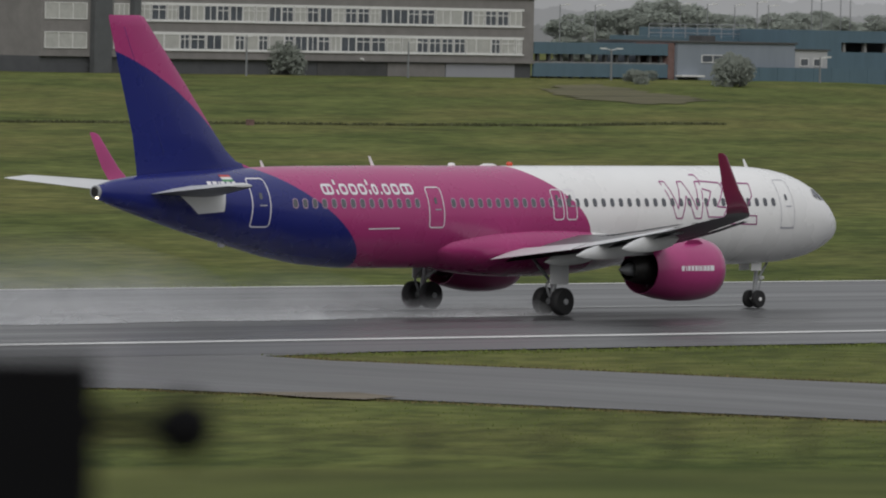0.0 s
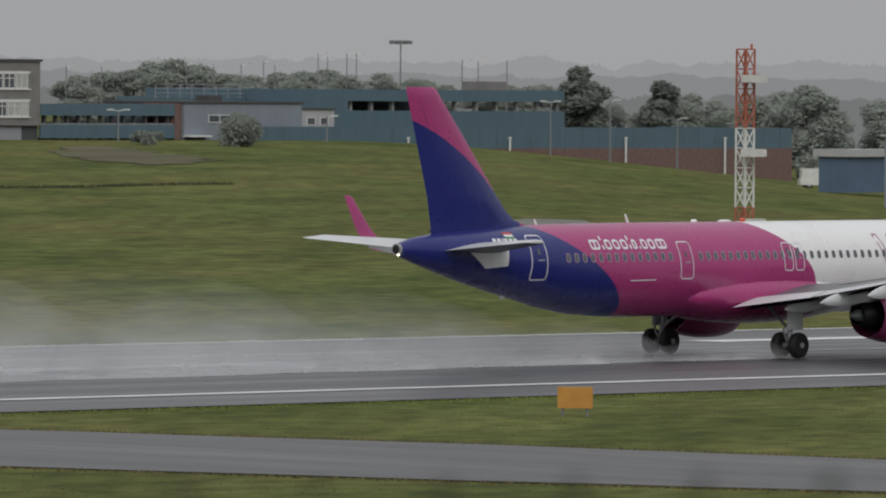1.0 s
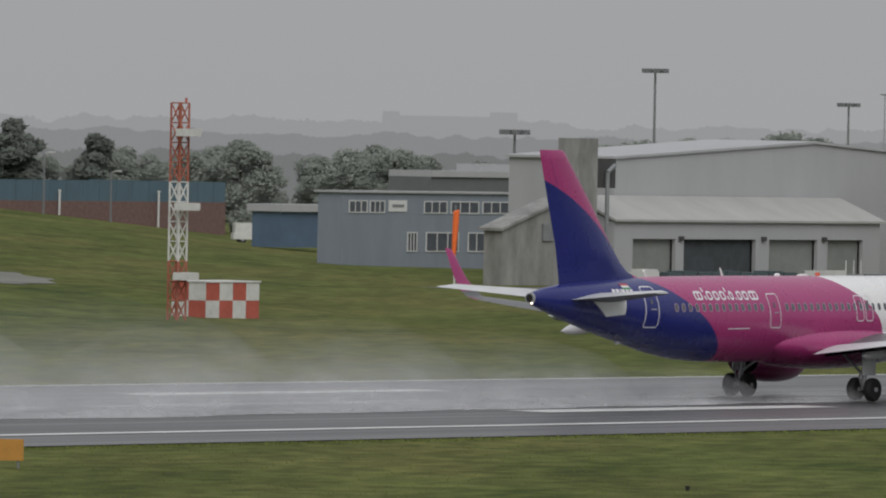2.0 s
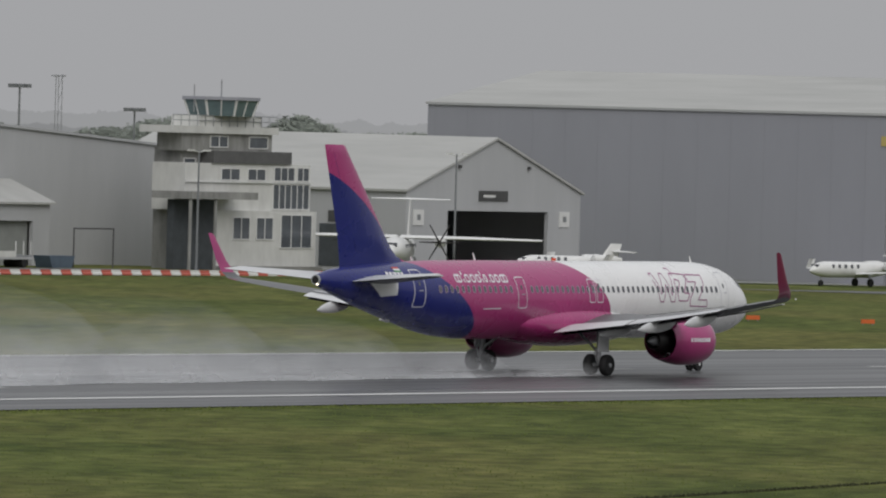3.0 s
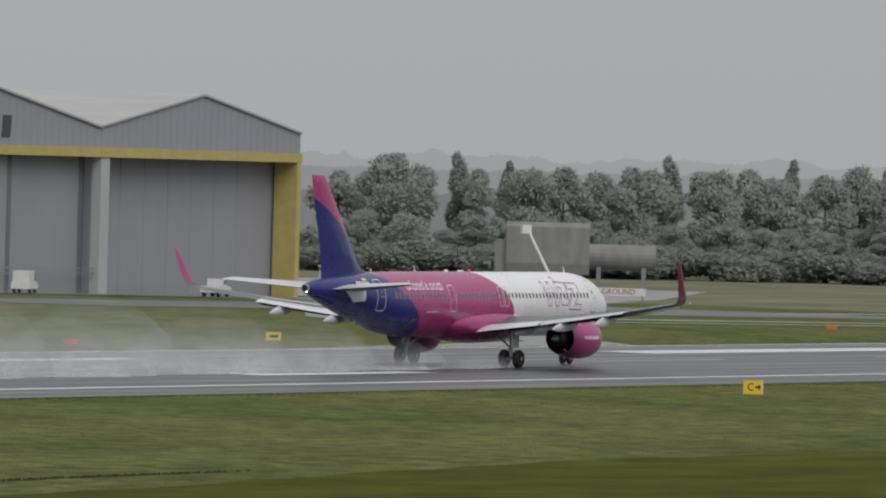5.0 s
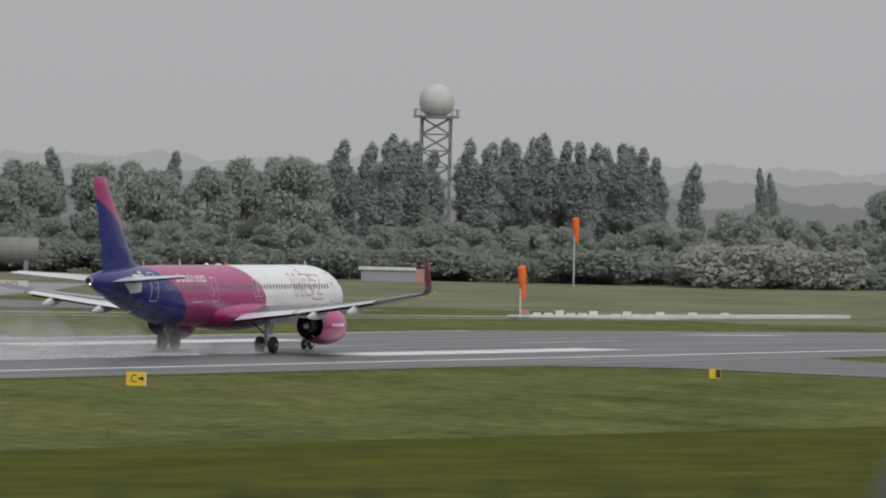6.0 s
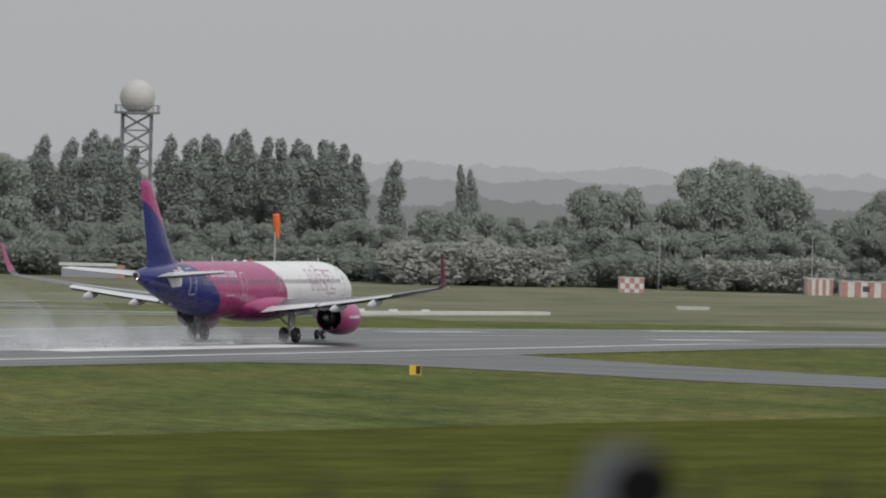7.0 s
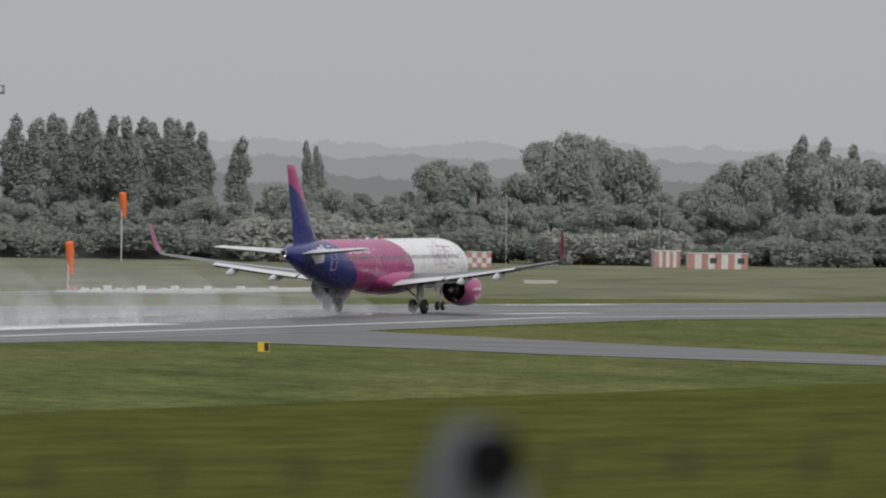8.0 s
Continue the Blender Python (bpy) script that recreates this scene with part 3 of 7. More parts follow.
    rod(bm, (-5.3, 0, 0.38), (-5.15, 0, 2.1), 0.09, 10)
    rod(bm, (-5.3, -0.34, 0.38), (-5.3, 0.34, 0.38), 0.06, 8)
    rod(bm, (-5.25, 0, 1.0), (-4.5, 0, 1.95), 0.05, 6)
    rod(bm, (-5.0, 0, 0.75), (-4.9, 0, 1.2), 0.04, 6)
    gear = part("nose_gear", bm, STEEL, jet, "grey nose landing gear leg", smooth=True)
    for d in (-0.14, 0.14):
        bm = bmesh.new()
        rod(bm, (-5.02, d, 1.3), (-4.92, d, 1.3), 0.09, 10)
        part("taxi_light", bm, WHITE, gear)
    for d in (-0.25, 0.25):
        bm = bmesh.new()
        wheel(bm, 5.3, d, 0.385, 0.24)
        part("wheel", bm, TYRE, gear, "small black nose tyre", smooth=True)
        bm = bmesh.new()
        hub(bm, 5.3, d, 0.385, 0.24)
        part("wheel_hub", bm, WHITE, gear)
    for d in (-0.34, 0.34):
        bm = bmesh.new()
        box(bm, (-5.9, d - 0.015, 1.62), (-5.25, d + 0.015, 1.98))
        part("gear_door", bm, WHITE, gear)
    # doors, drawn by their painted outlines
    for sd in (-1, 1):
        for cs, cz, w, h, m in ((36.85, 4.65, 0.98, 2.0, LINEWHITE), (27.05, 4.45, 0.92, 1.7, LINEWHITE), (19.75, 4.55, 0.66, 1.3, LINEWHITE), (18.95, 4.55, 0.66, 1.3, LINEWHITE), (5.4, 4.55, 0.9, 2.05, LINEGREY)):
            bm = bmesh.new()
            ring_line(bm, cs, cz, w, h, 0.16, 0.05 if m is LINEWHITE else 0.022, sd)
            d = part("door", bm, m, body, "cabin door outlined in pale paint")
            bm = bmesh.new()
            decal(bm, rounded(cs, cz + 0.28, 0.16, 0.26, 0.06), sd)
            part("door_window", bm, GLASSDARK, d)
            bm = bmesh.new()
            band(bm, (cs - w * 0.3, cz - h * 0.05), (cs + w * 0.1, cz - h * 0.05), sd, 0.05)
            part("door_handle", bm, LINEGREY, d)
        bm = bmesh.new()
        band(bm, (4.95, 3.52), (5.85, 3.52), sd, 0.06)
        part("door_sill", bm, LINEGREY, body)
        # cabin windows
        for k in range(55):
            s = 35.07 - k * 0.533
            if any(a < s < b for a, b in ((26.4, 27.7), (36, 38), (4.6, 6.2))) or s < 6.2:
                continue
            bm = bmesh.new()
            decal(bm, rounded(s, 4.63, 0.25, 0.36, 0.11, 3), sd, 0.012)
            w = part("window", bm, GLASSDARK, body)
            if s > 19.2:
                bm = bmesh.new()
                ring_line(bm, s, 4.63, 0.30, 0.41, 0.13, 0.03, sd)
                part("window_surround", bm, WINDOWRIM, w)
        # flight deck
        for q in ([(1.55, 4.60), (2.05, 4.66), (2.12, 5.08), (1.78, 4.98)], [(2.15, 4.66), (2.75, 4.72), (2.7, 5.16), (2.2, 5.09)], [(2.83, 4.74), (3.2, 4.85), (3.05, 5.15), (2.78, 5.15)]):
            bm = bmesh.new()
            patch(bm, q, sd, 0.02)
            part("flight_deck_window", bm, GLASSDARK, body)
        # name in plain white bars of the letters' size
        s = 33.45
        for w, hi in ((0.75, 0.44), (0.2, 0.6), (0.5, 0.44), (0.5, 0.44), (0.5, 0.44), (0.2, 0.6), (0.36, 0.44), (0.18, 0.13), (0.46, 0.44), (0.5, 0.44), (0.8, 0.44)):
            bm = bmesh.new()
            if w > 0.3:
                ring_line(bm, s - w * 0.45, 4.98 + hi / 2, w * 0.86, hi, 0.14, 0.1, sd)
                if w > 0.7:
                    band(bm, (s - w * 0.45, 5.0), (s - w * 0.45, 4.98 + hi), sd, 0.1, 0.016, 2)
            else:
                decal(bm, rounded(s - w * 0.41, 4.98 + hi / 2, w * 0.55, hi, 0.04, 3), sd, 0.02)
            part("name_bar", bm, LINEWHITE, body)
            s -= w + 0.04
        # outlined zigzag emblem on the white front
        upper = [[(13.05, 5.5), (12.75, 5.5), (12.35, 4.35), (11.95, 5.5), (11.65, 5.5), (11.2, 4.3), (10.85, 5.5), (10.55, 5.5), (10.95, 3.95), (11.35, 3.95), (11.75, 4.9), (12.15, 3.95), (12.5, 3.95), (13.05, 5.5)],
                 [(10.85, 5.78), (10.55, 5.78), (10.5, 5.52), (9.35, 5.45), (9.3, 5.2), (9.9, 4.45), (9.3, 4.4), (9.55, 4.0), (10.5, 4.0), (10.6, 4.4), (10.1, 5.1), (10.6, 5.2)],
                 [(9.2, 5.45), (7.5, 5.42), (7.6, 4.9), (8.4, 4.05), (7.45, 4.05), (7.42, 3.68), (9.3, 3.72), (9.25, 4.15), (8.35, 5.05), (9.2, 5.05), (9.2, 5.45)]]
        bm = bmesh.new()
        for line in upper:
            for a, b in zip(line, line[1:]):
                band(bm, a, b, sd, 0.055, 0.014, 3)
        part("emblem_outline", bm, mat("emblem_line", (0.30, 0.06, 0.20), 0.4, var=0.3, size=1.5), body, "thin magenta and grey zigzag outline")
        # registration bars and flag
        bm = bmesh.new()
        s = 39.35
        for w in (0.26, 0.28, 0.1, 0.26, 0.26, 0.24):
            decal(bm, [(s, 5.18), (s, 5.5), (s - w * 0.8, 5.5), (s - w * 0.8, 5.18)], sd, 0.02)
            s -= w + 0.02
        part("registration_bars", bm, LINEWHITE, body)
        for k, c in enumerate(((0.45, 0.05, 0.05), (0.7, 0.7, 0.7), (0.06, 0.25, 0.1))):
            bm = bmesh.new()
            z = 5.76 - 0.09 * k
            decal(bm, [(38.5, z), (37.95, z), (37.95, z - 0.09), (38.5, z - 0.09)], sd, 0.02)
            part("flag_stripe", bm, mat("flag_paint", c, 0.4, var=0.03), body)
        bm = bmesh.new()
        band(bm, (31.0, 3.58), (29.2, 3.6), sd, 0.05)
        part("hatch_outline", bm, LINEWHITE, body)
    # aerials and beacons
    for s, h, lean, w in ((28.85, 0.42, 0.22, 0.22), (35.2, 0.28, 0.15, 0.2), (5.95, 0.36, 0.2, 0.22)):
        bm = bmesh.new()
        z = hull(s)[0] - 0.03
        loft(bm, [[Vector((-s + dx, dy, z)) for dx, dy in ((-w / 2, 0), (0, 0.03), (w / 2, 0), (0, -0.03))], [Vector((-s + dx - lean, dy, z + h)) for dx, dy in ((-w / 4, 0), (0, 0.012), (w / 4, 0), (0, -0.012))]])
        part("blade_aerial", bm, WHITE, jet, "small white blade aerial")
    for s, w, h in ((22.0, 0.5, 0.09), (24.2, 0.2, 0.12)):
        bm = bmesh.new()
        z = hull(s)[0]
        lathe(bm, [(s - w, 0.02), (s - w * 0.5, h), (s + w * 0.5, h), (s + w, 0.02)], (0, z), 10)
        part("roof_fairing", bm, WHITE, jet, smooth=True)
    bm = bmesh.new()
    lathe(bm, [(20.55, 0.03), (20.62, 0.1), (20.8, 0.1), (20.87, 0.03)], (0, 6.2), 12)
    part("beacon", bm, mat("red_beacon_glass", (0.6, 0.06, 0.02), 0.2, var=0.05), jet, "red beacon")
    bm = bmesh.new()
    lathe(bm, [(37.3, 0.02), (37.4, 0.1), (37.6, 0.1), (37.7, 0.02)], (0, 2.9), 8)
    part("drain_mast", bm, WHITE, jet)
    jet.scale = (1.025, 1, 1)
    return jet


AIRLINER = airliner()


# ---- paving and markings ----
EDGE = "short worn white runway marking bar"
for x0, x1, y0 in ((336, 359, MID - 13), (488, 511, MID - 13), (591, 641, MID - 15.5), (720, 743, MID - 13), (336, 359, MID + 11), (497, 518, MID + 11), (591, 641, MID + 10.5), (720, 743, MID + 11), (808, 842, MID + 19.5)):
    sheet("touchdown_bar", EDGE, "marking", [(x0, y0, y0 + (5.2 if x1 - x0 > 40 else 2.6)), (x1, y0, y0 + (5.2 if x1 - x0 > 40 else 2.6))], 0.075, MARK)
for k in range(14):
    x = 318 + 48 * k - 144
    sheet("centre_line_dash", "faded white centre line dash", "marking", [(x, MID - 0.25, MID + 0.35), (x + 22, MID - 0.25, MID + 0.35)], 0.075, MARK)


from mathutils import geometry


def poly_sheet(name, label, category, pts, rise, material, rag=0.0, seg=3.0):
    """A paved patch with a slightly ragged rim, laid over the ground."""
    rnd = random.Random(len(pts) + int(pts[0][0]))
    rim = []
    for (x0, y0), (x1, y1) in zip(pts, pts[1:] + pts[:1]):
        n = max(1, int(math.hypot(x1 - x0, y1 - y0) / seg))
        for k in range(n):
            rim.append((x0 + (x1 - x0) * k / n + rnd.uniform(-rag, rag), y0 + (y1 - y0) * k / n + rnd.uniform(-rag, rag)))
    bm = bmesh.new()
    vs = [bm.verts.new((x, y, gz(x, y) + rise)) for x, y in rim]
    for tri in geometry.tessellate_polygon([[Vector((x, y, 0)) for x, y in rim]]):
        bm.faces.new([vs[i] for i in tri])
    return tagged(part(name, bm, material), label, category, kind="structure")


poly_sheet("taxiway_exit", "wet grey asphalt taxiway leaving the runway", "taxiway",
           [(150, 242), (170, 232), (196, 228), (206, 221), (209, 210), (214, 192), (219, 178), (232, 140), (254, 140), (240, 178), (237, 194), (235.5, 210), (232, 227), (229, 236), (229.5, 240), (239, 242)], 0.04, TAXI, 0.12)
poly_sheet("taxiway_exit", "wet grey asphalt taxiway leaving the runway", "taxiway",
           [(500, 243), (560, 242.5), (578, 240), (584, 233), (574, 214), (566, 203), (554, 176), (535, 140), (560, 140), (584, 186), (598, 204), (610, 218), (627, 237), (637, 244.5), (660, 246), (660, 242.6)], 0.04, TAXI, 0.12)
poly_sheet("pavement", "dark wet asphalt apron edge", "apron",
           [(606, 465.5), (652, 463), (684, 446), (700, 424), (716, 400), (760, 396), (830, 391), (905, 391), (905, 447), (900, 447), (872, 462), (800, 469), (700, 478), (676, 486), (606, 486)], 0.04, TAXI, 0.1)
poly_sheet("apron", "pale wet concrete apron before the hangars", "apron",
           [(690, 462), (790, 462), (872, 463), (900, 447.5), (985, 478), (1110, 528), (1125, 600), (1010, 600), (905, 475), (880, 469.6), (800, 469.6), (795, 475), (772, 489), (735, 489), (715, 480), (690, 482)], 0.05, APRON, 0.1)
poly_sheet("taxiway_link", "pale wet concrete link taxiway beyond the runway", "taxiway",
           [(560, 299.5), (618, 299.5), (641, 318), (665, 338), (690, 357), (718, 352), (830, 352), (950, 356), (1010, 372), (1010, 385), (930, 372), (830, 368), (728, 372), (724, 384), (690, 366), (650, 330), (620, 310)], 0.04, APRON, 0.15)
poly_sheet("perimeter_road", "narrow pale service road across the grass", "road",
           [(880, 409), (1000, 434), (1110, 436), (1300, 424), (1300, 428), (1110, 440), (1000, 438), (880, 413)], 0.05, APRON, 0.1)
poly_sheet("perimeter_road", "narrow grey service road across the grass", "road",
           [(940, 336), (1020, 350), (1110, 354), (1300, 350), (1300, 358), (1110, 364), (1000, 352), (940, 340)], 0.05, TAXI, 0.1)
WORN = mat("worn_brown_turf", (0.105, 0.098, 0.055), 0.9, var=0.45, size=6.0, stretch=(0.3, 1.5, 1), bump=0.4, bump_size=0.5, spec=0.15)
PUDDLE = mat("muddy_gravel", (0.14, 0.14, 0.115), 0.6, var=0.4, size=3.0, stretch=(0.3, 1, 1), bump=0.4, bump_size=0.4)
MUD = mat("bare_earth", (0.15, 0.125, 0.09), 0.9, var=0.35, size=2.0, stretch=(0.4, 1, 1), bump=0.5, bump_size=0.4)
poly_sheet("bare_patch", "grey puddled bare patch in the grass", "ground", [(519.3, 465.9), (533, 474), (540.7, 478.3), (544.1, 477.8), (537, 468), (531, 461), (526.9, 457.5), (515.8, 451.8), (510.6, 453.9)], 0.05, PUDDLE, 0.7)
poly_sheet("bare_patch", "brown worn earth on the grass bank", "ground", [(684, 673), (698, 679), (680, 656), (661, 628), (642, 612), (630, 607), (636, 620), (655, 645)], 0.06, WORN, 1.5)
poly_sheet("bare_patch", "brown scraped earth beside the taxiway", "ground", [(207, 217), (210.5, 216), (209.5, 213), (207.3, 211.5), (206, 214)], 0.07, MUD, 0.3)


def tufts(name, label, n, region, size, color, seed, keep=None):
    """Blades of grass, uncountable: small leaning triangles."""
    rnd = np.random.RandomState(seed)
    verts, faces = [], []
    (x0, x1), (y0, y1) = region
    while len(faces) < n:
        x, y = rnd.uniform(x0, x1), rnd.uniform(y0, y1)
        if keep and not keep(x, y):
            continue
        h = size * rnd.uniform(0.5, 1.4)
        w = size * rnd.uniform(0.5, 1.1)
        a = rnd.uniform(0, math.tau)
        z = gz(x, y)
        dx, dy = math.cos(a) * w, math.sin(a) * w
        i = len(verts)
        verts += [(x - dx, y - dy, z - 0.01), (x + dx, y + dy, z - 0.01), (x + rnd.uniform(-0.4, 0.4) * size, y + rnd.uniform(-0.4, 0.4) * size, z + h)]
        faces.append((i, i + 1, i + 2))
    me = bpy.data.meshes.new(name)
    me.from_pydata(verts, [], faces)
    me.materials.append(color)
    return tagged(new(name, me), label, "grass", kind="stuff")


BLADE = mat("grass_blades", (0.14, 0.17, 0.05), 0.85, var=0.3, size=6.0, stretch=(0.5, 0.3, 1), island=0.15, spec=0.15)
DRYBLADE = mat("dry_grass_blades", (0.15, 0.13, 0.06), 0.85, var=0.4, size=3.0, island=0.4, spec=0.15)


def on_grass(x, y):
    if y > N0 - 0.6:
        return False
    left = np.interp(y, [140, 178, 192, 210, 221, 228, 232, 242], [232, 219, 214, 209, 206, 196, 170, 150])
    right = np.interp(y, [140, 178, 194, 210, 227, 236, 240, 242], [254, 240, 237, 235.5, 232, 229, 229.5, 240])
    if left - 0.3 < x < right + 0.3:
        return False
    l2 = np.interp(y, [140, 176, 203, 214, 233, 240, 242.5], [535, 554, 566, 574, 584, 578, 560])
    r2 = np.interp(y, [140, 186, 204, 218, 237, 244.5], [560, 584, 598, 610, 627, 637])
    return not (l2 - 0.3 < x < r2 + 0.3)


tufts("grass_tufts", "mown grass blades beside the runway", 40000, ((190, 460), (165, N0)), 0.045, BLADE, 1, on_grass)
tufts("grass_tufts", "mown grass blades beside the runway", 40000, ((440, 760), (150, N0)), 0.05, BLADE, 2, on_grass)
tufts("grass_fringe", "tall ragged grass fringe along the paving", 14000, ((200, 760), (N0 - 2.2, N0 - 0.05)), 0.075, BLADE, 4, lambda x, y: on_grass(x, y - 0.7))
tufts("grass_fringe", "brown dry grass fringe along the taxiway", 5000, ((204, 242), (172, 241)), 0.07, DRYBLADE, 5, lambda x, y: on_grass(x, y) and not on_grass(x + 1.0, y) or on_grass(x, y) and not on_grass(x - 1.0, y))
tufts("grass_fringe", "dark grass line along a shallow ditch", 2600, ((262, 336), (171, 183)), 0.09, mat("ditch_grass", (0.045, 0.05, 0.02), 0.9, var=0.4, size=2), 6,
      lambda x, y: abs(y - np.interp(x, [264, 274.6, 288, 302.5, 315.8, 322.6, 334.7, 345], [172.0, 173.8, 176.1, 178.6, 180, 180.3, 180.5, 180.7])) < 0.10 * min(1, (336 - x) / 12))
DITCH = mat("ditch_grass_far", (0.075, 0.082, 0.036), 0.9, var=0.4, size=3)
tufts("grass_fringe", "dark rank grass along a shallow drain", 2600, ((486, 580), (538, 552)), 0.22, DITCH, 8,
      lambda x, y: abs(y - np.interp(x, [489, 508, 532, 552, 574], [542.8, 542.8, 541, 542.2, 549])) < 0.3)
tufts("grass_fringe", "dark rank grass along a trench", 450, ((450, 492), (396, 446)), 0.16, DITCH, 9,
      lambda x, y: abs(y - np.interp(x, [453, 475, 490.5], [399.4, 424.3, 444.5])) < 0.35)
tufts("grass_fringe", "tall ragged grass fringe along the far edge", 7000, ((230, 760), (F0 + 0.1, F0 + 1.5)), 0.1, BLADE, 7)
ROUGHGRASS = mat("long_rough_grass", (0.068, 0.075, 0.011), 0.95, var=0.35, size=5.0, stretch=(0.5, 1.0, 1), bump=0.4, bump_size=0.5, spec=0.03)
poly_sheet("rough_grass", "longer dark unmown grass beyond the mown edge", "ground",
           [(250, 166), (290, 170.5), (317, 173.8), (362, 179.8), (385, 179.5), (411, 176), (459, 170.5), (510, 162), (560, 150), (640, 125), (600, 100), (330, 100), (230, 130)], 0.03, ROUGHGRASS, 0.5, 4.0)

# Haze over the distant grass, put into a paler, greyer base colour.
HAZEGRASS = mat("hazed_far_grass", (0.142, 0.146, 0.086), 0.9, var=0.35, size=14.0, stretch=(0.5, 1, 1), bump=0.3, bump_size=0.6, spec=0.15)
poly_sheet("far_grass_haze", "far grass beyond the taxiways, paled by painted haze", "ground",
           [(860, 335), (960, 318), (1500, 318), (1500, 720), (1240, 720), (1120, 600), (985, 480), (965, 400)], 0.012, HAZEGRASS, 0.6)


# ---- buildings ----
CLAD = mat("grey_metal_cladding", (0.295, 0.30, 0.335), 0.6, var=0.03, size=4.0, stretch=(1, 1, 0.25))
CLADLIGHT = mat("pale_grey_cladding", (0.41, 0.415, 0.425), 0.6, var=0.05, size=3.0, stretch=(1, 1, 0.2))
ROOFPALE = mat("pale_fibre_roof", (0.40, 0.40, 0.385), 0.7, var=0.1, size=3.0, stretch=(1, 0.2, 1))
DOORGREY = mat("grey_hangar_door", (0.285, 0.29, 0.32), 0.6, var=0.03, size=3.0, stretch=(1, 1, 0.2))
YELLOW = mat("yellow_steel_paint", (0.46, 0.37, 0.13), 0.5, var=0.12, size=1.5)
CONC = mat("weathered_concrete", (0.25, 0.25, 0.24), 0.85, var=0.35, size=1.6, stretch=(1, 1, 0.35))
RENDER = mat("off_white_render", (0.58, 0.58, 0.56), 0.75, var=0.12, size=1.6, stretch=(1, 1, 0.4))
BROWNPANEL = mat("brown_grey_wall_panel", (0.20, 0.19, 0.185), 0.8, var=0.12, size=1.5)
TEAL = mat("teal_metal_sheet", (0.085, 0.140, 0.178), 0.55, var=0.1, size=1.5, stretch=(1, 1, 0.2))
BLUEGREY = mat("blue_grey_sheet", (0.22, 0.25, 0.29), 0.6, var=0.08, size=2.0, stretch=(1, 1, 0.2))
BRICK = mat("dull_red_brick", (0.17, 0.105, 0.095), 0.85, var=0.2, size=0.5)
# Indoor shade put into the colour, for inner walls and opening plates.
SHADEIN = mat("painted_interior_shade", (0.06, 0.068, 0.075), 0.9, var=0.2)
PANE = mat("window_glass", (0.09, 0.10, 0.115), 0.12, var=0.2, size=2.0)
PANETEAL = mat("tinted_tower_glass", (0.12, 0.17, 0.18), 0.08, var=0.15, size=1.0)
FRAME = mat("white_window_frame", (0.66, 0.66, 0.65), 0.5, var=0.05)
BLIND = mat("pale_window_blind", (0.42, 0.42, 0.40), 0.7, var=0.12, size=1.0)
RAIL = mat("galvanised_rail", (0.3, 0.31, 0.32), 0.5, 0.5, var=0.1)
DARKROOF = mat("dark_roof_felt", (0.07, 0.07, 0.07), 0.9, var=0.2, size=2)


def block(name, lo, hi, material, parent=None, label=""):
    bm = bmesh.new()
    box(bm, lo, hi)
    return part(name, bm, material, parent, label)


def window_bay(house, x0, x1, y, z0, z1, cross=True, pane=None, panes=2, open_top=0.35):
    """A framed window on a wall that faces -y: frame, panes, sill."""
    bm = bmesh.new()
    t = 0.09
    box(bm, (x0, y - 0.10, z0), (x1, y - 0.004, z0 + t))
    box(bm, (x0, y - 0.10, z1 - t), (x1, y - 0.004, z1))
    for k in range(panes + 1):
        x = x0 + (x1 - x0 - t) * k / panes
        box(bm, (x, y - 0.10, z0 + t), (x + t, y - 0.004, z1 - t))
    if cross:
        zz = z1 - (z1 - z0) * open_top
        for k in range(panes):
            a = x0 + (x1 - x0 - t) * k / panes + t
            b = x0 + (x1 - x0 - t) * (k + 1) / panes
            box(bm, (a, y - 0.10, zz), (b, y - 0.004, zz + t))
    w = part("window", bm, FRAME, house)
    bm = bmesh.new()
    box(bm, (x0 + t * 0.5, y - 0.05, z0 + t * 0.5), (x1 - t * 0.5, y - 0.002, z1 - t * 0.5))
    part("pane", bm, pane or PANE, w)
    return w


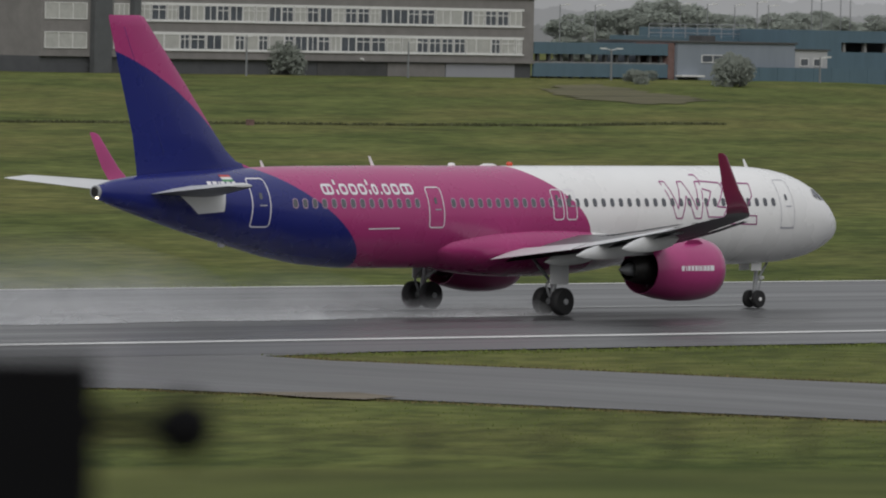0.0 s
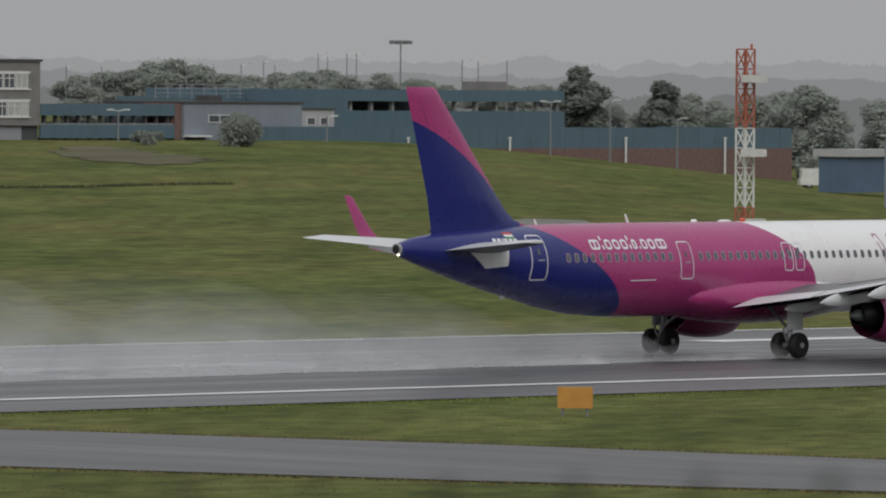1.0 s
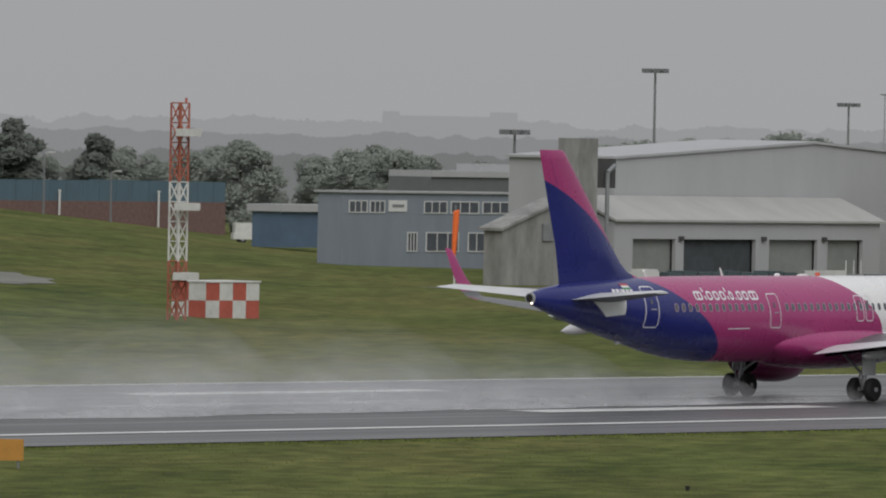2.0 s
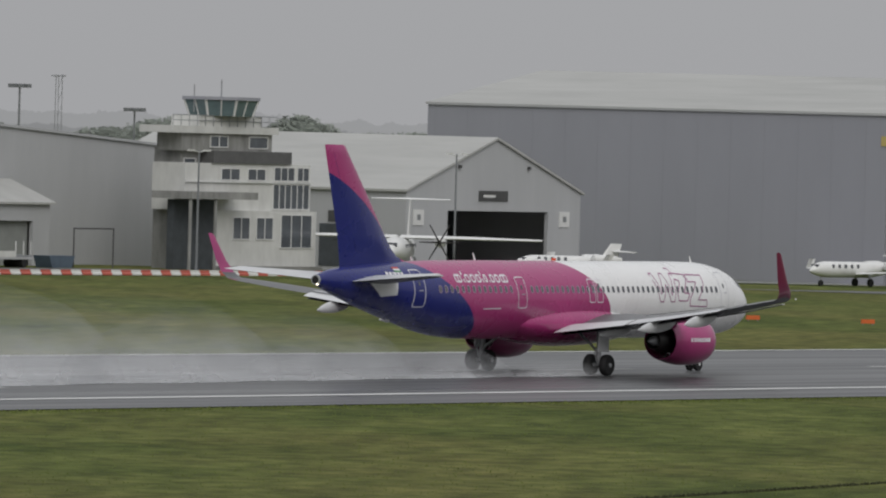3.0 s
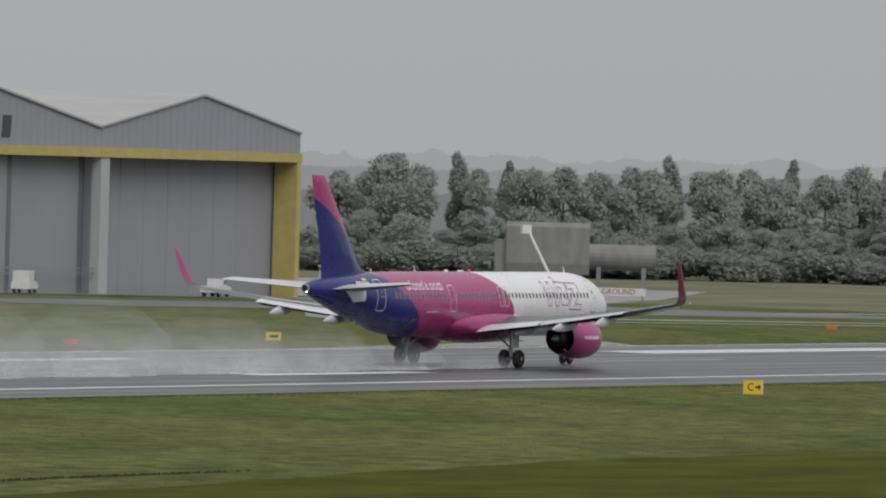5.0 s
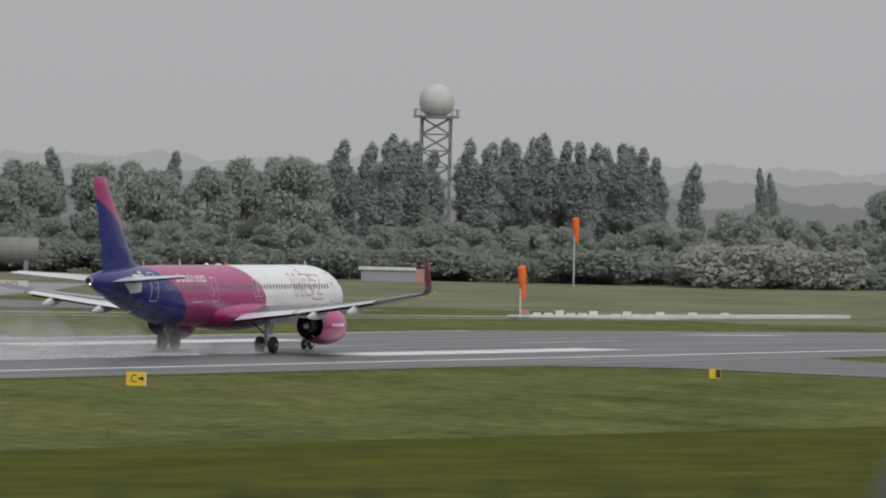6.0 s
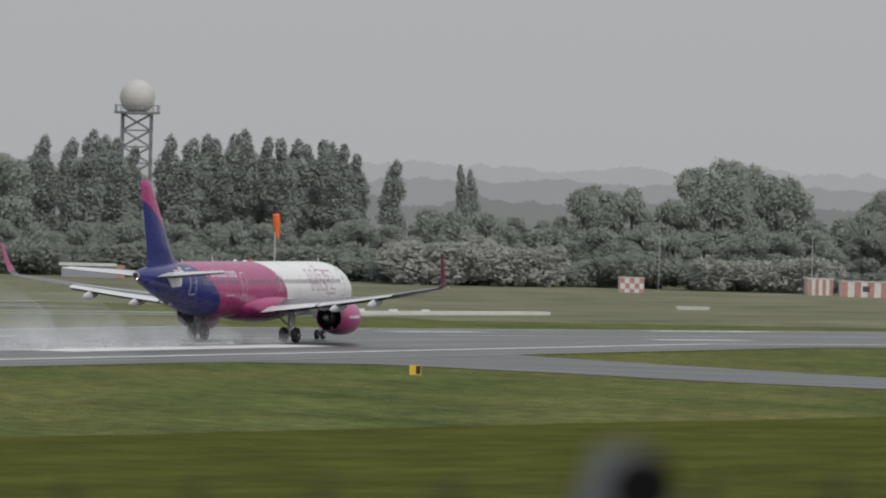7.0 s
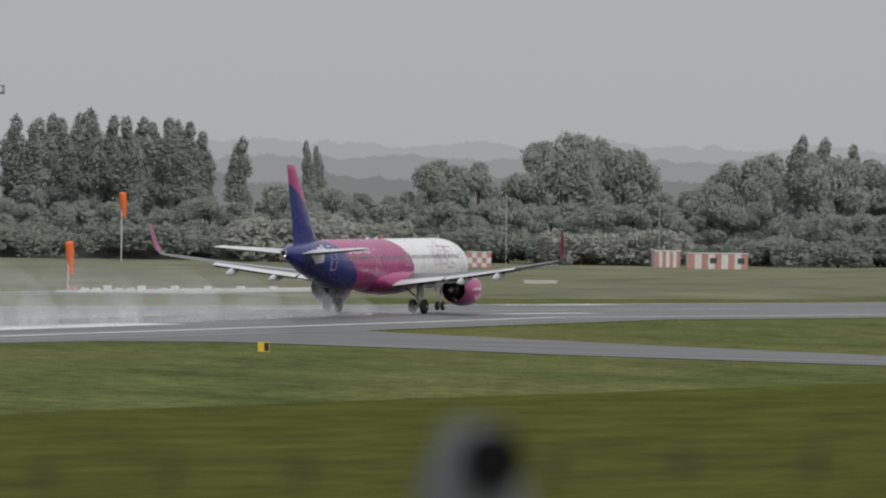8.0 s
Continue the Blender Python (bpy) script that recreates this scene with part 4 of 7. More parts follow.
def office_block():
    Y = 710.0
    h = thing("office_block", "long three-storey brown-grey office block with white ribbon windows", "building")
    block("ground_floor_wall", (646, Y + 0.4, 4.0), (719.2, Y + 14, 7.1), mat("dark_ground_floor_panel", (0.075, 0.078, 0.085), 0.7, var=0.15, size=2), h)
    block("wall", (646, Y + 0.02, 7.1), (719.2, Y + 14, 14.0), BROWNPANEL, h, "brown-grey panelled wall")
    block("roof", (645.8, Y - 0.15, 14.0), (719.4, Y + 14.2, 14.28), DARKROOF, h)
    block("band", (659.5, Y - 0.1, 6.98), (719.3, Y + 0.4, 7.3), BROWNPANEL, h)
    rnd = random.Random(4)
    for z0, z1 in ((11.05, 12.72), (7.98, 9.62)):
        block("ribbon_frame", (659.6, Y - 0.06, z1), (717.6, Y + 0.02, z1 + 0.22), FRAME, h)
        block("ribbon_sill", (659.6, Y - 0.14, z0 - 0.16), (717.6, Y + 0.02, z0), FRAME, h)
        x = 659.7
        while x < 717.2:
            w = rnd.choice((1.55, 1.9, 1.9, 2.3))
            x1 = min(x + w, 717.5)
            kind = rnd.random()
            if kind < 0.5:
                window_bay(h, x, x1 - 0.16, Y + 0.02, z0, z1, True, rnd.choice((PANE, PANE, BLIND)))
            elif kind < 0.85:
                window_bay(h, x, x1 - 0.04, Y + 0.02, z0, z1, False, rnd.choice((PANE, BLIND, PANE)), 2)
            else:
                window_bay(h, x, x1 - 0.04, Y + 0.02, z0, z1, False, BLIND, 1)
            x = x1
        for x0, x1 in ((646.4, 652.4), (656.2, 658.4)):
            window_bay(h, x0, x1, Y + 0.02, z0 - 0.05, z1 + 0.05, False, BLIND, 3)
    for x0, x1 in ((652.9, 655.4), (658.55, 659.5)):
        block("pilaster", (x0, Y - 0.7, 4.5), (x1, Y + 0.02, 14.6), mat("dark_slate_pilaster", (0.09, 0.095, 0.1), 0.7, var=0.1), h, "dark full-height stair shaft")
    for x0, x1, m in ((686.5, 697.0, DARKROOF), (706.0, 716.6, CLAD), (697.1, 705.8, BROWNPANEL)):
        block("shutter", (x0, Y + 0.3, 4.6), (x1, Y + 0.42, 6.85), m, h)
    for x in (663, 683.2, 692.6):
        bm = bmesh.new()
        rod(bm, (x, Y - 0.1, 7.25), (x, Y - 0.5, 7.2), 0.12, 8)
        part("wall_lamp", bm, FRAME, h)


def car_park():
    Y = 710.0
    h = thing("car_park", "low teal-clad multi-storey car park with open decks", "building")
    for z0, z1 in ((8.1, 9.4), (5.6, 7.1)):
        block("parapet", (719.3, Y, z0), (740.6, Y + 0.3, z1), TEAL, h, "teal parapet band")
    block("deck", (719.3, Y + 0.3, 7.0), (740.6, Y + 26, 7.25), CONC, h)
    block("deck", (719.3, Y + 0.3, 4.2), (740.6, Y + 26, 4.6), CONC, h)
    block("deck", (719.3, Y + 0.3, 9.0), (740.6, Y + 26, 9.2), CONC, h)
    block("rear_wall", (719.3, Y + 26, 4.2), (740.6, Y + 26.3, 9.0), CONC, h)
    for k in range(12):
        x = 720.2 + k * 1.78
        block("column", (x, Y + 0.35, 4.6), (x + 0.32, Y + 0.8, 9.0), DARKROOF, h)
    block("end_pier", (740.6, Y - 0.05, 4.4), (741.6, Y + 5, 9.5), BRICK, h, "red brick pier")
    g = thing("pump_house", "plain blue-grey clad building with a small window", "building")
    block("wall", (741.7, Y - 0.4, 4.4), (761.0, Y + 12, 9.55), BLUEGREY, g)
    block("roof_edge", (741.5, Y - 0.6, 9.55), (761.2, Y + 12.2, 9.75), DARKROOF, g)
    window_bay(g, 745.6, 749.2, Y - 0.4, 7.35, 8.25, False, PANE, 2)
    block("side_wing", (761.2, Y - 0.2, 6.8), (766.6, Y + 8, 8.9), CLADLIGHT, g)
    block("wing_roof", (760.9, Y - 0.4, 8.9), (766.9, Y + 8.2, 9.05), DARKROOF, g)
    for x in (762.0, 764.2):
        window_bay(g, x, x + 1.4, Y - 0.2, 7.1, 8.0, False, PANE, 1)
    block("canopy", (741.5, Y - 1.4, 5.75), (745.2, Y - 0.4, 5.95), FRAME, g)
    # a flat plate, its dark colour drawing the shade inside the doorway
    block("doorway", (741.9, Y - 0.46, 4.6), (745.0, Y - 0.4, 5.7), SHADEIN, g)
    block("roof_unit", (749.2, Y + 3, 9.75), (751.4, Y + 5, 10.4), DARKROOF, g)
    b = thing("teal_depot", "large teal metal-clad depot with open upper decks", "building")
    block("wall", (767.0, Y + 6, 5.0), (775.6, Y + 30, 11.2), TEAL, b)
    block("upper_band", (775.6, Y + 6, 9.85), (813.3, Y + 6.4, 11.2), TEAL, b)
    block("lower_band", (775.6, Y + 6, 4.6), (813.3, Y + 6.4, 8.75), TEAL, b)
    block("deck", (775.6, Y + 6.4, 8.3), (813.3, Y + 30, 8.6), CONC, b)
    block("roof", (775.6, Y + 6.4, 10.9), (813.3, Y + 30, 11.15), DARKROOF, b)
    block("rear_wall", (775.6, Y + 30, 4.6), (813.3, Y + 30.4, 11.15), SHADEIN, b)
    for k in range(11):
        x = 776.5 + k * 3.6
        block("column", (x, Y + 6.5, 8.6), (x + 0.35, Y + 7, 10.9), CONC, b)
    block("link", (760, Y + 14, 8.0), (767, Y + 28, 10.2), TEAL, b)
    block("roof_hut", (803, Y + 9, 11.15), (806.4, Y + 13, 12.2), BROWNPANEL, b)
    bm = bmesh.new()
    for k in range(9):
        rod(bm, (752 + k * 2, Y + 14, 10.0), (752 + k * 2, Y + 14, 11.6), 0.06, 5)
    for z in (10.6, 11.1, 11.6):
        rod(bm, (752, Y + 14, z), (768, Y + 14, z), 0.05, 5)
    part("roof_rail", bm, RAIL, b)
    # boundary wall: teal sheets over brick
    f = thing("boundary_wall", "long teal sheet-metal wall on a red brick plinth", "wall")
    x = 748.0
    while x < 846:
        x1 = min(x + 3.0, 846.2)
        top = 6.93
        block("metal_panel", (x, Y - 1.5, 4.48), (x1 - 0.05, Y - 1.38, top), TEAL, f)
        x = x1
    block("brick_plinth", (775, Y - 1.55, 0.5), (846.2, Y - 1.2, 4.48), BRICK, f)
    block("end_return", (846.0, Y - 1.2, 0.5), (846.3, Y + 20, 6.9), TEAL, f)
    for x in (777, 794.5, 815, 833):
        p = thing("vent_pipe", "short white vent pipe against the teal wall", "pipe", group="vent pipes along the wall")
        bm = bmesh.new()
        z = gz(x, Y - 2)
        rod(bm, (x, Y - 2.2, z), (x, Y - 2.2, 5.6), 0.13, 8)
        rod(bm, (x, Y - 2.2, 5.6), (x, Y - 2.2, 5.8), 0.2, 8)
        part("pipe", bm, FRAME, p)


def hangar_gable(h, x0, x1, y, zeave, zridge, depth, wallm, roofm, open_front=None):
    """Walls and roof of a gabled shed whose front faces -y; open_front: (x0, x1, z) of a doorway."""
    xm = (x0 + x1) / 2
    slope = (zridge - zeave) / (xm - x0)
    bm = bmesh.new()
    if open_front:
        a, b, zo = open_front
        def top(x):
            return zeave + slope * min(x - x0, x1 - x)
        prism(bm, [(x0, -1.2), (a, -1.2), (a, top(a)), (x0, zeave)], y, y + 0.4)
        prism(bm, [(b, -1.2), (x1, -1.2), (x1, zeave), (b, top(b))], y, y + 0.4)
        prism(bm, [(a, zo), (b, zo), (b, top(b)), (xm, zridge), (a, top(a))], y, y + 0.4)
    else:
        prism(bm, [(x0, -1.2), (x1, -1.2), (x1, zeave), (xm, zridge), (x0, zeave)], y, y + 0.4)
    part("front_wall", bm, wallm, h)
    block("side_wall", (x0, y + 0.41, -1.2), (x0 + 0.4, y + depth, zeave), wallm, h)
    block("side_wall", (x1 - 0.4, y + 0.41, -1.2), (x1, y + depth, zeave), wallm, h)
    block("rear_wall", (x0 + 0.41, y + depth - 0.4, -1.2), (x1 - 0.41, y + depth, zeave), wallm, h)
    for s in (-1, 1):
        bm = bmesh.new()
        e = x0 if s < 0 else x1
        prism(bm, [(e + s * 0.35, zeave - 0.1), (xm, zridge + 0.02), (xm, zridge + 0.25), (e + s * 0.35, zeave + 0.13)], y - 0.25, y + depth + 0.2)
        part("roof", bm, roofm, h)


# Darker door grey: the shade of the gaps is put into the colour.
GAPSHADE = mat("painted_gap_shade", (0.15, 0.155, 0.175), 0.7, var=0.05)


def big_hangar():
    Y = 470.0
    h = thing("maintenance_hangar", "huge grey twin-gabled hangar with a yellow door beam", "hangar")
    x0, xm, x1, ze, zr = 794.4, 838.9, 883.8, 16.3, 20.05
    depth = 56
    slope_x = [(x0, ze), ((x0 + xm) / 2, zr), (xm, ze), ((xm + x1) / 2, zr), (x1, ze)]
    bm = bmesh.new()
    prism(bm, [(x0, 14.2), (x1, 14.2)] + slope_x[::-1], Y, Y + 0.5)
    part("gable_wall", bm, CLAD, h, "grey clad gables")
    for x in list(np.arange(x0 + 1.5, x1, 1.5)):
        z = np.interp(x, [p[0] for p in slope_x], [p[1] for p in slope_x]) - 0.12
        block("cladding_rib", (x - 0.03, Y - 0.03, 14.24), (x + 0.03, Y - 0.002, float(z)), CLAD, h)
    block("door_beam", (x0 - 0.1, Y - 0.25, 13.2), (x1 + 0.1, Y + 1.2, 14.2), YELLOW, h, "yellow door beam")
    block("corner_post", (x0 - 0.05, Y - 0.2, -2.2), (x0 + 0.3, Y - 0.05, 13.2), YELLOW, h, "thin yellow corner post")
    block("corner_post", (x1 - 0.9, Y - 0.2, -2.2), (x1, Y + 2.6, 13.2), YELLOW, h, "broad yellow corner post")
    block("middle_post", (xm + 0.45, Y - 0.1, -2.2), (xm + 2.3, Y + 1.0, 13.2), CLADLIGHT, h, "pale middle post")
    edges = [(x0 + 0.9, 807.6), (807.9, 822.9), (823.2, xm + 0.1)]
    for k, (a, b) in enumerate(edges):
        d = block("sliding_door", (a, Y + 0.9 + 0.6 * k, -2.2), (b, Y + 1.3 + 0.6 * k, 13.2), DOORGREY, h, "tall grey sliding door")
        block("gap_shade_strip", (b - 0.5, Y + 0.82 + 0.6 * k, -2.2), (b + 0.3, Y + 0.9 + 0.6 * k, 13.2), GAPSHADE, d, "dark strip painted as the shade between the doors")
    d = block("sliding_door", (xm + 2.3, Y + 3.0, -2.2), (x1 - 0.4, Y + 3.4, 13.2), DOORGREY, h, "tall grey sliding door")
    for x in np.arange(xm + 5, x1 - 4, 5.2):
        block("door_seam", (x, Y + 2.95, -2.2), (x + 0.1, Y + 3.0, 13.2), CLAD, d)
    for z in (0.9, 1.5):
        block("door_rail", (x0 + 1, Y + 0.3, z), (xm + 0.3, Y + 0.4, z + 0.12), RAIL, h)
    block("side_wall", (x0, Y + 0.51, -2.2), (x0 + 0.4, Y + depth, ze), CLAD, h, "long grey clad side wall")
    for y in np.arange(Y + 3, Y + depth, 4.0):
        block("cladding_rib", (x0 - 0.02, y, 0), (x0 - 0.002, y + 0.1, ze - 0.2), CLAD, h)
    block("side_wall", (x1 - 0.4, Y + 0.51, -2.2), (x1, Y + depth, ze), CLAD, h)
    block("rear_wall", (x0 + 0.41, Y + depth - 0.4, -2.2), (x1 - 0.41, Y + depth, ze), CLAD, h)
    for (xa, za), (xb, zb) in zip(slope_x, slope_x[1:]):
        bm = bmesh.new()
        prism(bm, [(xa, za), (xb, zb), (xb, zb + 0.22), (xa, za + 0.22)], Y - 0.3, Y + depth + 0.3)
        part("roof", bm, ROOFPALE, h, "pale roof slope")
    block("eaves_gutter", (x0 - 0.2, Y, ze - 0.05), (x0 - 0.02, Y + depth, ze + 0.12), CLADLIGHT, h)
    # plain slanted emblem blocks
    for k, x in enumerate((813.2, 815.8, 818.3)):
        bm = bmesh.new()
        prism(bm, [(x, 15.0), (x + 1.75, 15.0), (x + 2.05, 17.25), (x + 0.3, 17.25)], Y - 0.09, Y - 0.004)
        part("emblem_block", bm, mat("dark_slate_emblem", (0.06, 0.066, 0.08), 0.6, var=0.05), h, "plain dark slanted emblem block")
    bm = bmesh.new()
    prism(bm, [(811.2, 16.6), (813.4, 16.9), (813.8, 17.9)], Y - 0.07, Y - 0.004)
    part("emblem_swoosh", bm, mat("dull_red_emblem", (0.25, 0.14, 0.15), 0.6, var=0.05), h)


def white_hangar():
    Y = 490.0
    h = thing("small_hangar", "white-clad gabled hangar with a dark open doorway", "hangar")
    hangar_gable(h, 736.7, 767.9, Y, 7.6, 12.75, 40, CLADLIGHT, ROOFPALE, (744.0, 762.0, 5.75))
    block("floor", (737.2, Y + 0.5, 0.02), (767.4, Y + 39, 0.1), CONC, h)
    block("inner_wall", (744.0, Y + 14, 0), (767.0, Y + 14.3, 7.4), SHADEIN, h)
    block("sign_board", (749.4, Y - 0.12, 6.75), (754.5, Y - 0.004, 7.75), DARKROOF, h, "dark sign board with a pale bar")
    block("sign_bar", (750.1, Y - 0.15, 7.1), (752.2, Y - 0.122, 7.35), FRAME, h)
    for x in (737.9, 764.0):
        b = block("number_board", (x, Y - 0.1, 4.3), (x + 1.8, Y - 0.004, 5.8), FRAME, h, "white board")
        block("number_bar", (x + 0.6, Y - 0.13, 4.8), (x + 1.2, Y - 0.102, 5.35), RAIL, b)
    for x in (745.6, 758.0):
        block("wall_lamp", (x, Y - 0.3, 9.9), (x + 0.3, Y - 0.004, 10.2), DARKROOF, h)
    block("annex_door", (736.62, Y + 4, 0.1), (736.695, Y + 10, 4.2), SHADEIN, h)
    block("annex_sign", (736.6, Y + 3.6, 4.4), (736.695, Y + 9, 5.5), DARKROOF, h)


def grey_hangar():
    Y = 500.0
    h = thing("old_hangar", "pale grey clad hangar with a shallow gable", "hangar")
    hangar_gable(h, 651.3, 711.4, Y, 11.25, 12.85, 12, CLADLIGHT, CLADLIGHT)
    l = thing("lean_to_hangar", "low lean-to workshop with shuttered bays", "hangar")
    bays = [(647.67, 653.97, 0), (655.19, 665.96, 1), (668.0, 675.42, 0), (676.94, 682.43, 0)]
    bm = bmesh.new()
    x = 644.92
    for a, b, _ in bays:
        prism(bm, [(x, -0.2), (a, -0.2), (a, 4.11), (x, 4.11)], 495.0, 495.4)
        x = b
    prism(bm, [(x, -0.2), (685.07, -0.2), (685.07, 4.11), (x, 4.11)], 495.0, 495.4)
    prism(bm, [(644.92, 4.11), (685.07, 4.11), (685.07, 5.64), (644.92, 5.64)], 495.0, 495.4)
    part("front_wall", bm, CLADLIGHT, l)
    for a, b, dark in bays:
        # the dark bay is a closed panel with the indoor shade painted on
        block("bay_door", (a, 495.6, -0.2), (b, 495.75, 4.11), SHADEIN if dark else mat("grey_shutter", (0.24, 0.25, 0.24), 0.6, var=0.1, size=1), l, "bay panel painted dark as its inner shade" if dark else "grey shuttered bay")
    bm = bmesh.new()
    prism(bm, [(494.6, 5.64), (499.9, 7.67), (499.9, 7.92), (494.6, 5.84)], 644.62, 685.48, 0)
    part("roof", bm, ROOFPALE, l, "pale sloping roof")
    bm = bmesh.new()
    prism(bm, [(495.4, -0.2), (499.8, -0.2), (499.8, 7.62), (495.4, 5.61)], 684.67, 685.07, 0)
    part("side_wall", bm, CLADLIGHT, l)
    bm = bmesh.new()
    prism(bm, [(495.4, -0.2), (499.8, -0.2), (499.8, 7.62), (495.4, 5.61)], 644.92, 645.33, 0)
    part("side_wall", bm, CLADLIGHT, l)
    for x in (654.38, 666.78, 676.03):
        block("wall_lamp", (x, 494.7, 3.96), (x + 0.5, 494.996, 4.37), DARKROOF, l)
    c = thing("boiler_house", "stained concrete boiler house with a square chimney", "building")
    bm = bmesh.new()
    prism(bm, [(627.6, -0.3), (637.4, -0.3), (637.4, 7.8), (627.6, 4.85)], 494, 496)
    part("wall", bm, CONC, c)
    bm = bmesh.new()
    prism(bm, [(627.2, 4.75), (637.2, 7.75), (637.2, 8.0), (627.2, 5.0)], 493.7, 496.3)
    part("roof", bm, CONC, c)
    block("chimney", (637.4, 493.5, 0), (640.4, 495.6, 12.95), CONC, c, "square concrete chimney")
    block("tank_room", (640.4, 493.8, 8.6), (643.4, 495.4, 11.2), DARKROOF, c)
    bm = bmesh.new()
    rod(bm, (641.6, 493.3, 1.2), (641.6, 493.3, 10.0), 0.2, 10)
    rod(bm, (641.6, 493.3, 10.0), (642.6, 493.3, 10.6), 0.2, 10)
    part("flue_pipe", bm, RAIL, c)
    block("louvre", (633.2, 493.8, 3.9), (634.8, 493.996, 5.4), RAIL, c)


def control_tower():
    Y = 485.0
    t = thing("control_tower", "white rendered old control tower with a glazed cab", "control tower")

    def sx(x):
        return x * Y / 505.0

    def sz(z):
        return 12.68 + (z - 12.68) * Y / 505.0
    wall = RENDER
    block("base_wall", (sx(726.3), Y, -0.2), (sx(743.4), Y + 4.5, sz(5.2)), wall, t)
    block("middle_wall", (sx(722.0), Y + 0.8, sz(5.2)), (sx(743.4), Y + 4.5, sz(9.75)), wall, t)
    block("stair_wall", (sx(723.0), Y + 2, -0.2), (sx(726.0), Y + 5, sz(11.2)), CONC, t)
    block("parapet", (sx(726.4), Y + 0.6, sz(9.75)), (sx(739.8), Y + 4.5, sz(10.95)), mat("dark_parapet_panel", (0.1, 0.1, 0.1), 0.7, var=0.15), t, "dark parapet band")
    block("upper_wall", (sx(721.9), Y + 1.2, sz(10.9)), (sx(737.2), Y + 4, sz(12.6)), CONC, t)
    block("balcony", (sx(719.8), Y + 0.8, sz(12.6)), (sx(737.7), Y + 4.6, sz(13.3)), wall, t)
    block("cab_base", (sx(724.5), Y + 1.0, sz(13.3)), (sx(735.0), Y + 4.2, sz(14.35)), wall, t)
    # the glazed cab leans outward
    cx, cy, z0, z1 = sx(730.0), Y + 2.3, sz(14.3), sz(15.85)
    for k in range(8):
        a0, a1 = (k + 0.5) * math.tau / 8, (k + 1.5) * math.tau / 8
        q = [Vector((cx + math.cos(a) * r, cy + math.sin(a) * r * 0.7, z)) for a, r, z in ((a0, 3.9, z0), (a1, 3.9, z0), (a1, 4.6, z1), (a0, 4.6, z1))]
        bm = bmesh.new()
        loft(bm, [[v for v in q], [v + Vector((cx - v.x, cy - v.y, 0)) * 0.02 for v in q]])
        w = part("cab_window", bm, PANETEAL, t, "sloping greenish cab window")
        bm = bmesh.new()
        rod(bm, q[0], q[3], 0.12, 6)
        part("mullion", bm, FRAME, w)
        bm = bmesh.new()
        rod(bm, (q[0] + q[1]) / 2, (q[2] + q[3]) / 2, 0.07, 6)
        part("mullion", bm, FRAME, w)
    bm = bmesh.new()
    loft(bm, [[Vector((cx + math.cos((k + 0.5) * math.tau / 8) * 4.85, cy + math.sin((k + 0.5) * math.tau / 8) * 3.4, z)) for k in range(8)] for z in (z1, z1 + 0.3)])
    part("cab_roof", bm, CLAD, t)
    bm = bmesh.new()
    rod(bm, (cx, cy, z1 + 0.3), (cx, cy, z1 + 1.9), 0.06, 6)
    part("roof_aerial", bm, RAIL, t)
    bm = bmesh.new()
    rod(bm, (cx - 4.4, cy, z1 - 1.2), (cx - 4.4, cy, z1 + 1.4), 0.05, 6)
    part("roof_aerial", bm, RAIL, t)
    bm = bmesh.new()
    zz = sz(13.3)
    for k in range(14):
        x = sx(719.9) + (sx(737.6) - sx(719.9)) * k / 13
        rod(bm, (x, Y + 0.9, zz), (x, Y + 0.9, zz + 1.0), 0.04, 5)
    for z in (0.5, 1.0):
        rod(bm, (sx(719.9), Y + 0.9, zz + z), (sx(737.6), Y + 0.9, zz + z), 0.04, 5)
    part("railing", bm, RAIL, t)
    for a, b, z0, z1, n, y in ((728.0, 731.2, 8.1, 9.3, 2, Y + 0.8), (732.5, 735.6, 8.1, 9.3, 2, Y + 0.8), (737.0, 740.6, 8.1, 9.5, 3, Y + 0.8), (741.0, 743.1, 8.1, 9.5, 2, Y + 0.8), (736.9, 743.2, 5.35, 7.85, 6, Y + 0.8), (729.0, 731.9, 2.4, 4.6, 2, Y), (733.0, 735.9, 2.4, 4.6, 2, Y), (737.2, 742.6, 1.6, 4.9, 3, Y), (726.6, 729.6, 10.95 + 0.3, 12.4, 2, Y + 1.2), (733.2, 736.4, 11.2, 12.4, 1, Y + 1.2), (723.4, 725.4, 8.6, 10.2, 1, Y + 2)):
        window_bay(t, sx(a), sx(b), y, sz(z0), sz(z1), False, PANE, n)
    block("string_course", (sx(722.0), Y + 0.6, sz(7.9)), (sx(743.5), Y + 0.8, sz(8.05)), FRAME, t)
    block("canopy", (sx(718.3), Y - 2.5, sz(6.3)), (sx(729.5), Y + 2, sz(7.0)), CONC, t, "concrete canopy")
    # shade below the canopy is painted into this wall's dark colour
    block("canopy_shade_wall", (sx(719.5), Y + 0.2, 0), (sx(726.2), Y + 1, sz(6.2)), SHADEIN, t)
    for x in (718.6, 722.8):
        bm = bmesh.new()
        rod(bm, (sx(x), Y - 2.2, 0), (sx(x), Y - 2.2, sz(6.4)), 0.16, 8)
        part("canopy_post", bm, CONC, t)
    block("pavement_step", (sx(726.4), Y - 0.8, -0.1), (sx(743.4), Y - 0.004, 0.35), CONC, t)


